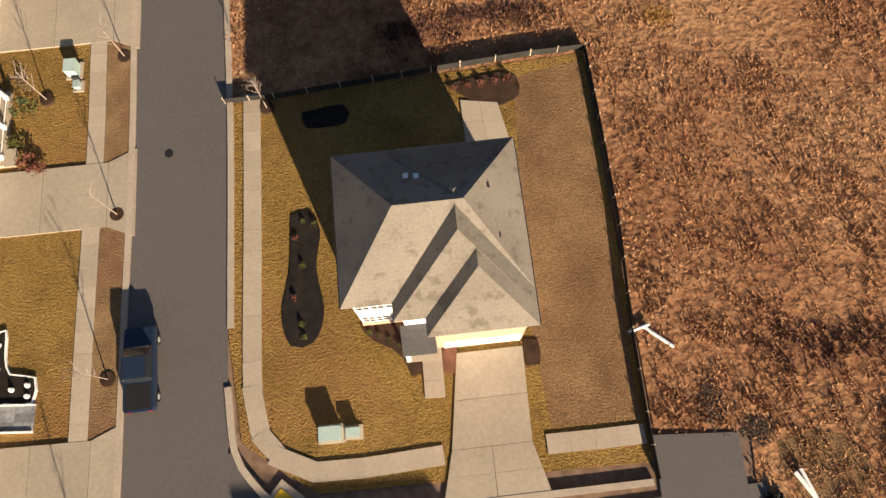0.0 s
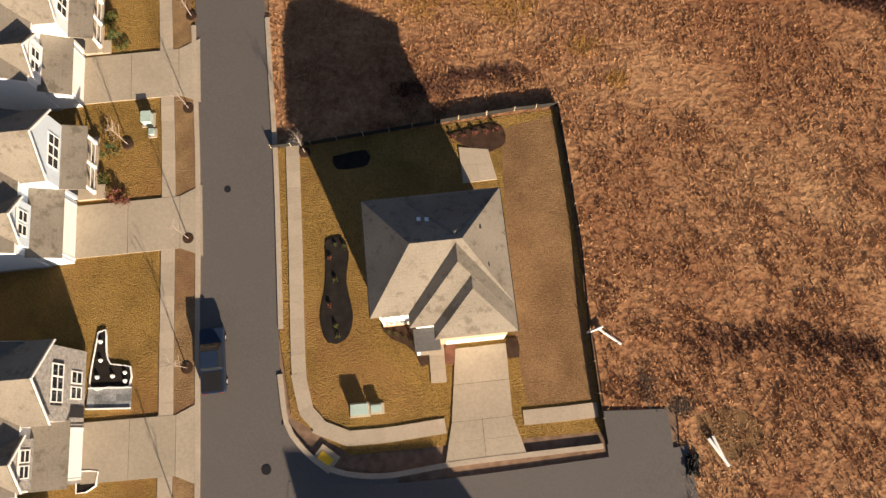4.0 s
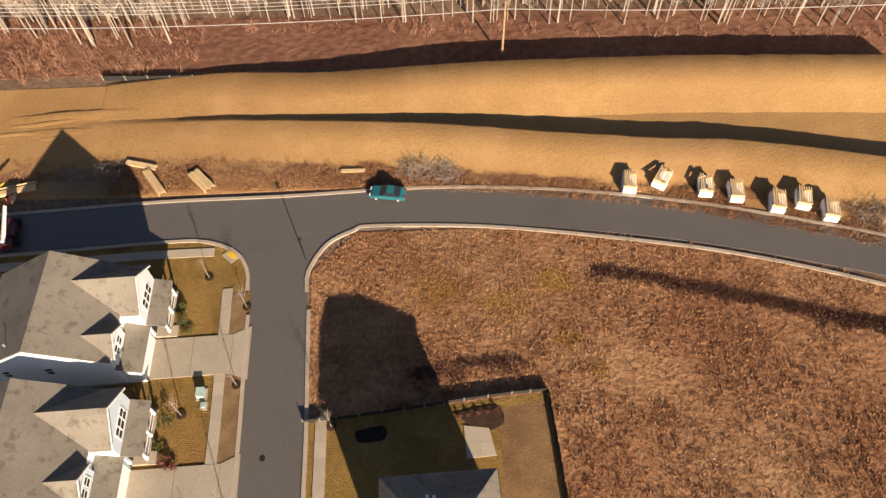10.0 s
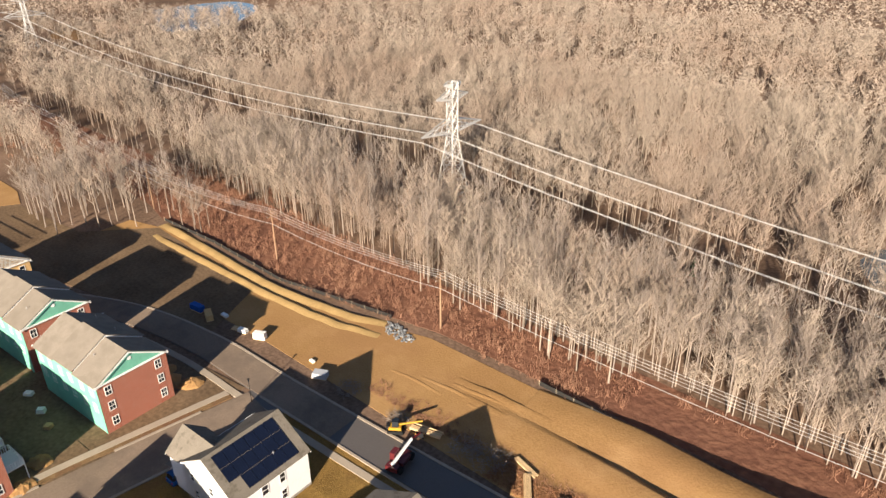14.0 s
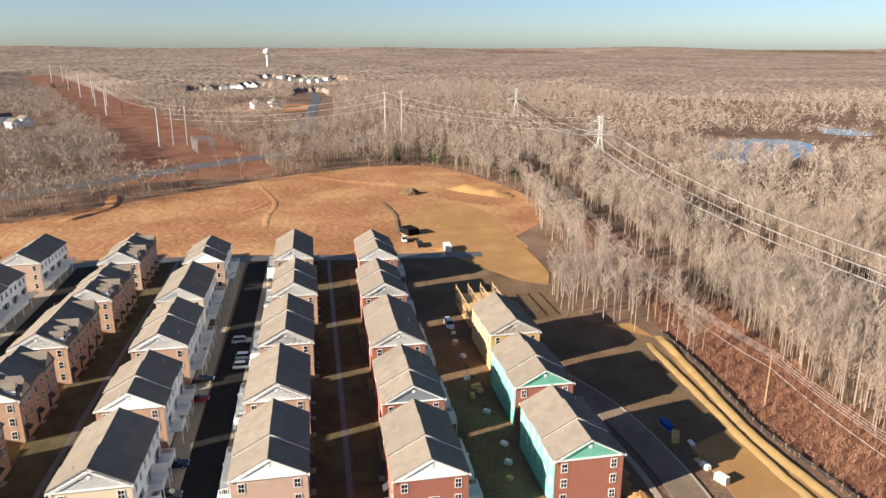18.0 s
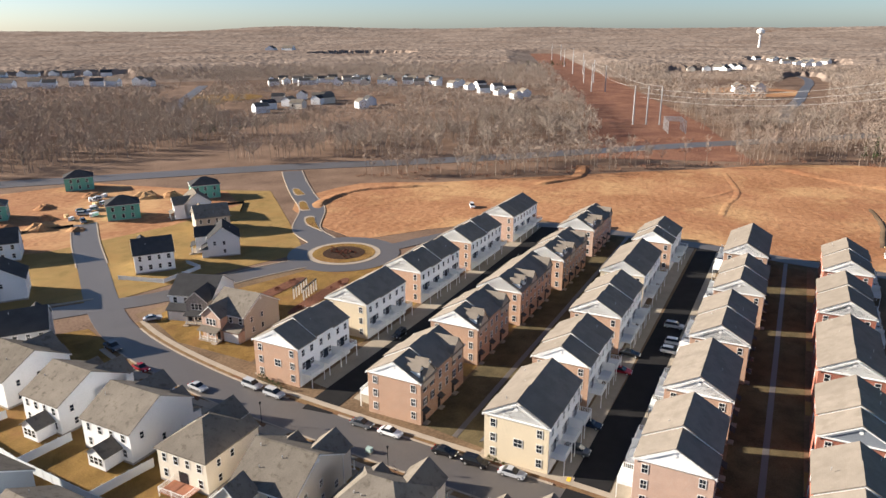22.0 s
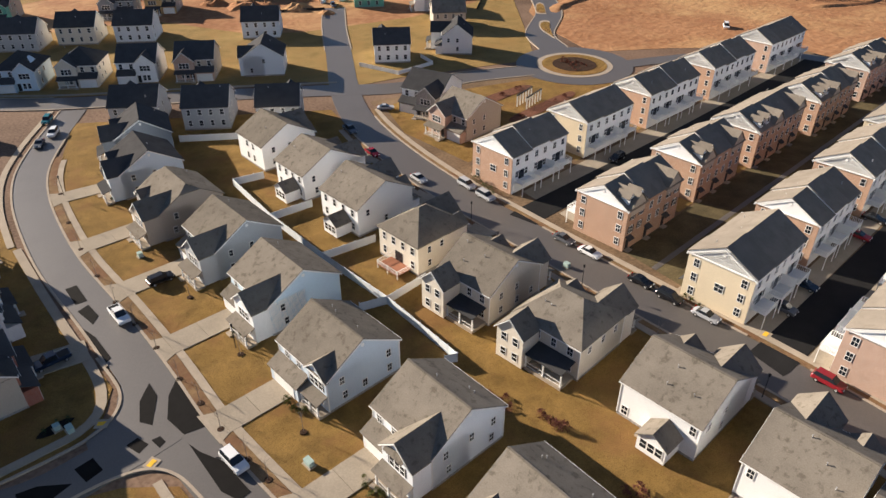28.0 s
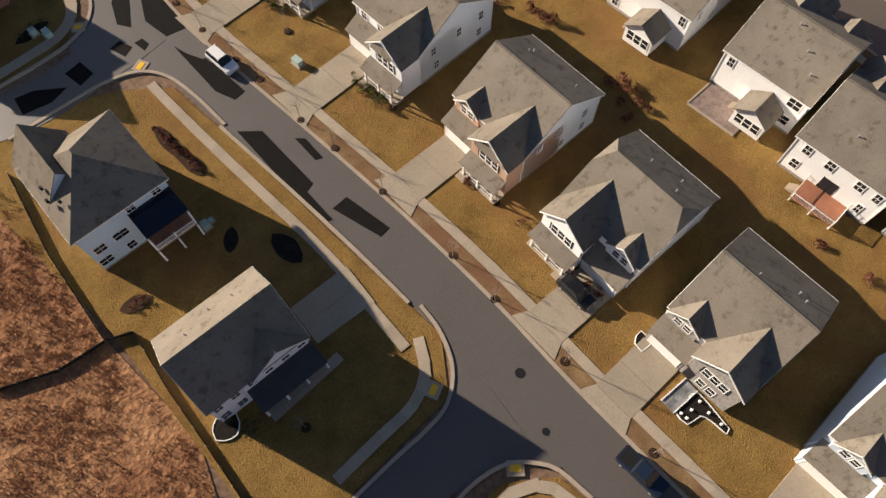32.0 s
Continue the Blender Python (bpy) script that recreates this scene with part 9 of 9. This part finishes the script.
tagged(part("meadow", Shape().prism([(v.x, v.y) for v in curve([(-500, 150), (-470, 182), (-452, 160), (-470, 140), (-500, 150)], 4)][:-1], -0.1, 0.05), SIDELAWN), "small straw-coloured clearing in the woods", "meadow", "", "structure")

# ---- brush, tufts and grass ----
def clump(rng, n, r, h, w):
    s = Shape()
    for k in range(n):
        a, t = rng.uniform(0, 6.283), rng.random() ** 0.5 * r
        p = Vector((math.cos(a) * t, math.sin(a) * t, 0))
        e_ = p + Vector((rng.uniform(-0.5, 0.5) * r, rng.uniform(-0.5, 0.5) * r, h * rng.uniform(0.6, 1.1)))
        o = Vector((math.sin(a), -math.cos(a), 0)) * w
        s.poly([p - o, p + o, e_])
    return s


FIELDP = [(-19, 44), (-14, 50), (3, 51), (21, 50), (35, 48), (52, 44), (90, 30), (110, 0), (60, -140), (24, -76), (17, -62), (16.6, -40), (13.4, -24), (16, -10), (18.2, -6), (18, 2), (12.4, 2), (9.6, 29.6), (-17, 25.6)]
tufts = [clump(random.Random(1000 + i), 13, 0.5, 0.34, 0.047) for i in range(6)]
pl = []
for _ in range(46000):
    x, y = rr.uniform(-19, 70), rr.uniform(-75, 51)
    if x > 45 and rr.random() < 0.4:
        continue
    if inside(x, y, FIELDP) and noisy(x, y, 7, 2.0) + 0.5 * noisy(x, y, 2.2, 5.0) > rr.uniform(-0.75, 0.45):
        pl.append((x, y, rr.uniform(0.6, 1.35), rr.uniform(0.5, 1.3), rr.uniform(0, 6.28), rr.randrange(6)))
for _ in range(9000):
    x = rr.uniform(-48, 62)
    k = 57.2 - 0.0022 * (x + 8) ** 2 * (1 if x > -8 else 0.6)
    y = k + rr.uniform(0, 5.4)
    if noisy(x, y, 5.0, 8.0) + 0.4 * noisy(x, y, 1.6, 2.0) > -0.45 + 0.17 * (y - k) + rr.uniform(-0.2, 0.2):
        pl.append((x, y, rr.uniform(0.6, 1.3), rr.uniform(0.5, 1.2), rr.uniform(0, 6.28), rr.randrange(6)))
scatter("field_grass", tufts, pl, TUFT, "tufts of dry red-brown field grass", "grass")
# dark stems along two old ditch lines, and yellower grass near the fence corner
# the dark stem colour stands in for the shade beside the ditch
SHADESTEMS = island(mat("ditch_shade_stems", (0.085, 0.045, 0.036), 0.95, 0.3, 0.3, 3.0, 0, hue=(0.16, 0.08, 0.058), spec=0.0), 0.3)
YELLOWGRASS = island(mat("yellow_field_grass", (0.36, 0.19, 0.055), 0.95, 0.25, 0.2, 3.0, 0, hue=(0.46, 0.27, 0.09), spec=0.0), 0.2)
stems = [clump(random.Random(1200 + i), 16, 0.5, 0.42, 0.06) for i in range(5)]
pl = []
for pts, n, w in (([(16.0, 44.8), (20, 44.4), (26.1, 43.0), (30, 42.3), (35.8, 41.0), (42, 39.6), (49.5, 38.0), (58, 35.0)], 1500, 0.9), ([(19.5, 7.8), (22.2, 8.0), (29.7, 8.0), (36.8, 6.4), (46, 4.0)], 260, 1.3), ([(-6, 31.0), (-0.6, 32.1), (5.8, 32.8)], 200, 1.2)):
    ln = curve(pts, 0.4)
    for k in range(n):
        p = rr.choice(ln)
        d = 0.45 + 0.75 * (noisy(p.x, p.y, 5.0, 4.0) + 0.5)
        pl.append((p.x + rr.gauss(0, 0.5), p.y - abs(rr.gauss(0, w)) * d + 0.5, rr.uniform(0.6, 1.2), rr.uniform(0.4, 1.0), rr.uniform(0, 6.28), rr.randrange(5)))
scatter("brambles", stems, pl, SHADESTEMS, "dark stems standing in for shade along an old ditch in the field", "brambles")
pl = []
for cx_, cy_, r_, n in ((-3.5, 41.5, 3.6, 420), (4.7, 40.1, 2.6, 300), (10.5, 43.4, 2.2, 240), (11.9, 35.6, 1.3, 110), (14.7, 32.1, 0.9, 90), (25.0, -9.5, 2.6, 200), (33, -10.5, 3.0, 220)):
    for k in range(n):
        pl.append((cx_ + rr.gauss(0, r_ * 0.55), cy_ + rr.gauss(0, r_ * 0.4), rr.uniform(0.6, 1.3), rr.uniform(0.3, 0.7), rr.uniform(0, 6.28), rr.randrange(6)))
scatter("yellow_grass", tufts, pl, YELLOWGRASS, "patches of yellower grass in the field", "grass")
brushv = [clump(random.Random(1100 + i), 26, 1.3, 1.25, 0.035) for i in range(5)]
pl = []
for _ in range(9000):
    x, y = rr.uniform(-200, 110), rr.uniform(68, 131)
    if not inside(x, y, DEV) and (y > 89 or x < -42) and (y < 90 or abs(y - 121) < 9 or x < -150):
        pl.append((x, y, rr.uniform(0.6, 1.3), rr.uniform(0.5, 1.2), rr.uniform(0, 6.28), rr.randrange(5)))
for _ in range(2600):
    x = rr.uniform(-150, 60)
    y = 58.2 + (0.6 if x > -45 else -0.07 * (-45 - x)) + rr.uniform(0, 5) * rr.random()
    if -75 < x:
        pl.append((x, y if x < 20 else y - (x - 20) * 0.14, rr.uniform(0.25, 0.5), rr.uniform(0.15, 0.35), rr.uniform(0, 6.28), rr.randrange(5)))
for _ in range(3500):
    x, y = rr.uniform(-480, -230), rr.uniform(-240, 70)
    if not inside(x, y, DEV) and any(inside(x + dx, y + dy, DEV) for dx, dy in ((14, 0), (0, -14), (10, 10))):
        pl.append((x, y, rr.uniform(0.8, 1.6), rr.uniform(0.6, 1.4), rr.uniform(0, 6.28), rr.randrange(5)))
scatter("brush", brushv, pl, BRUSH, "red-brown brush and brambles at the wood's edge", "brush")
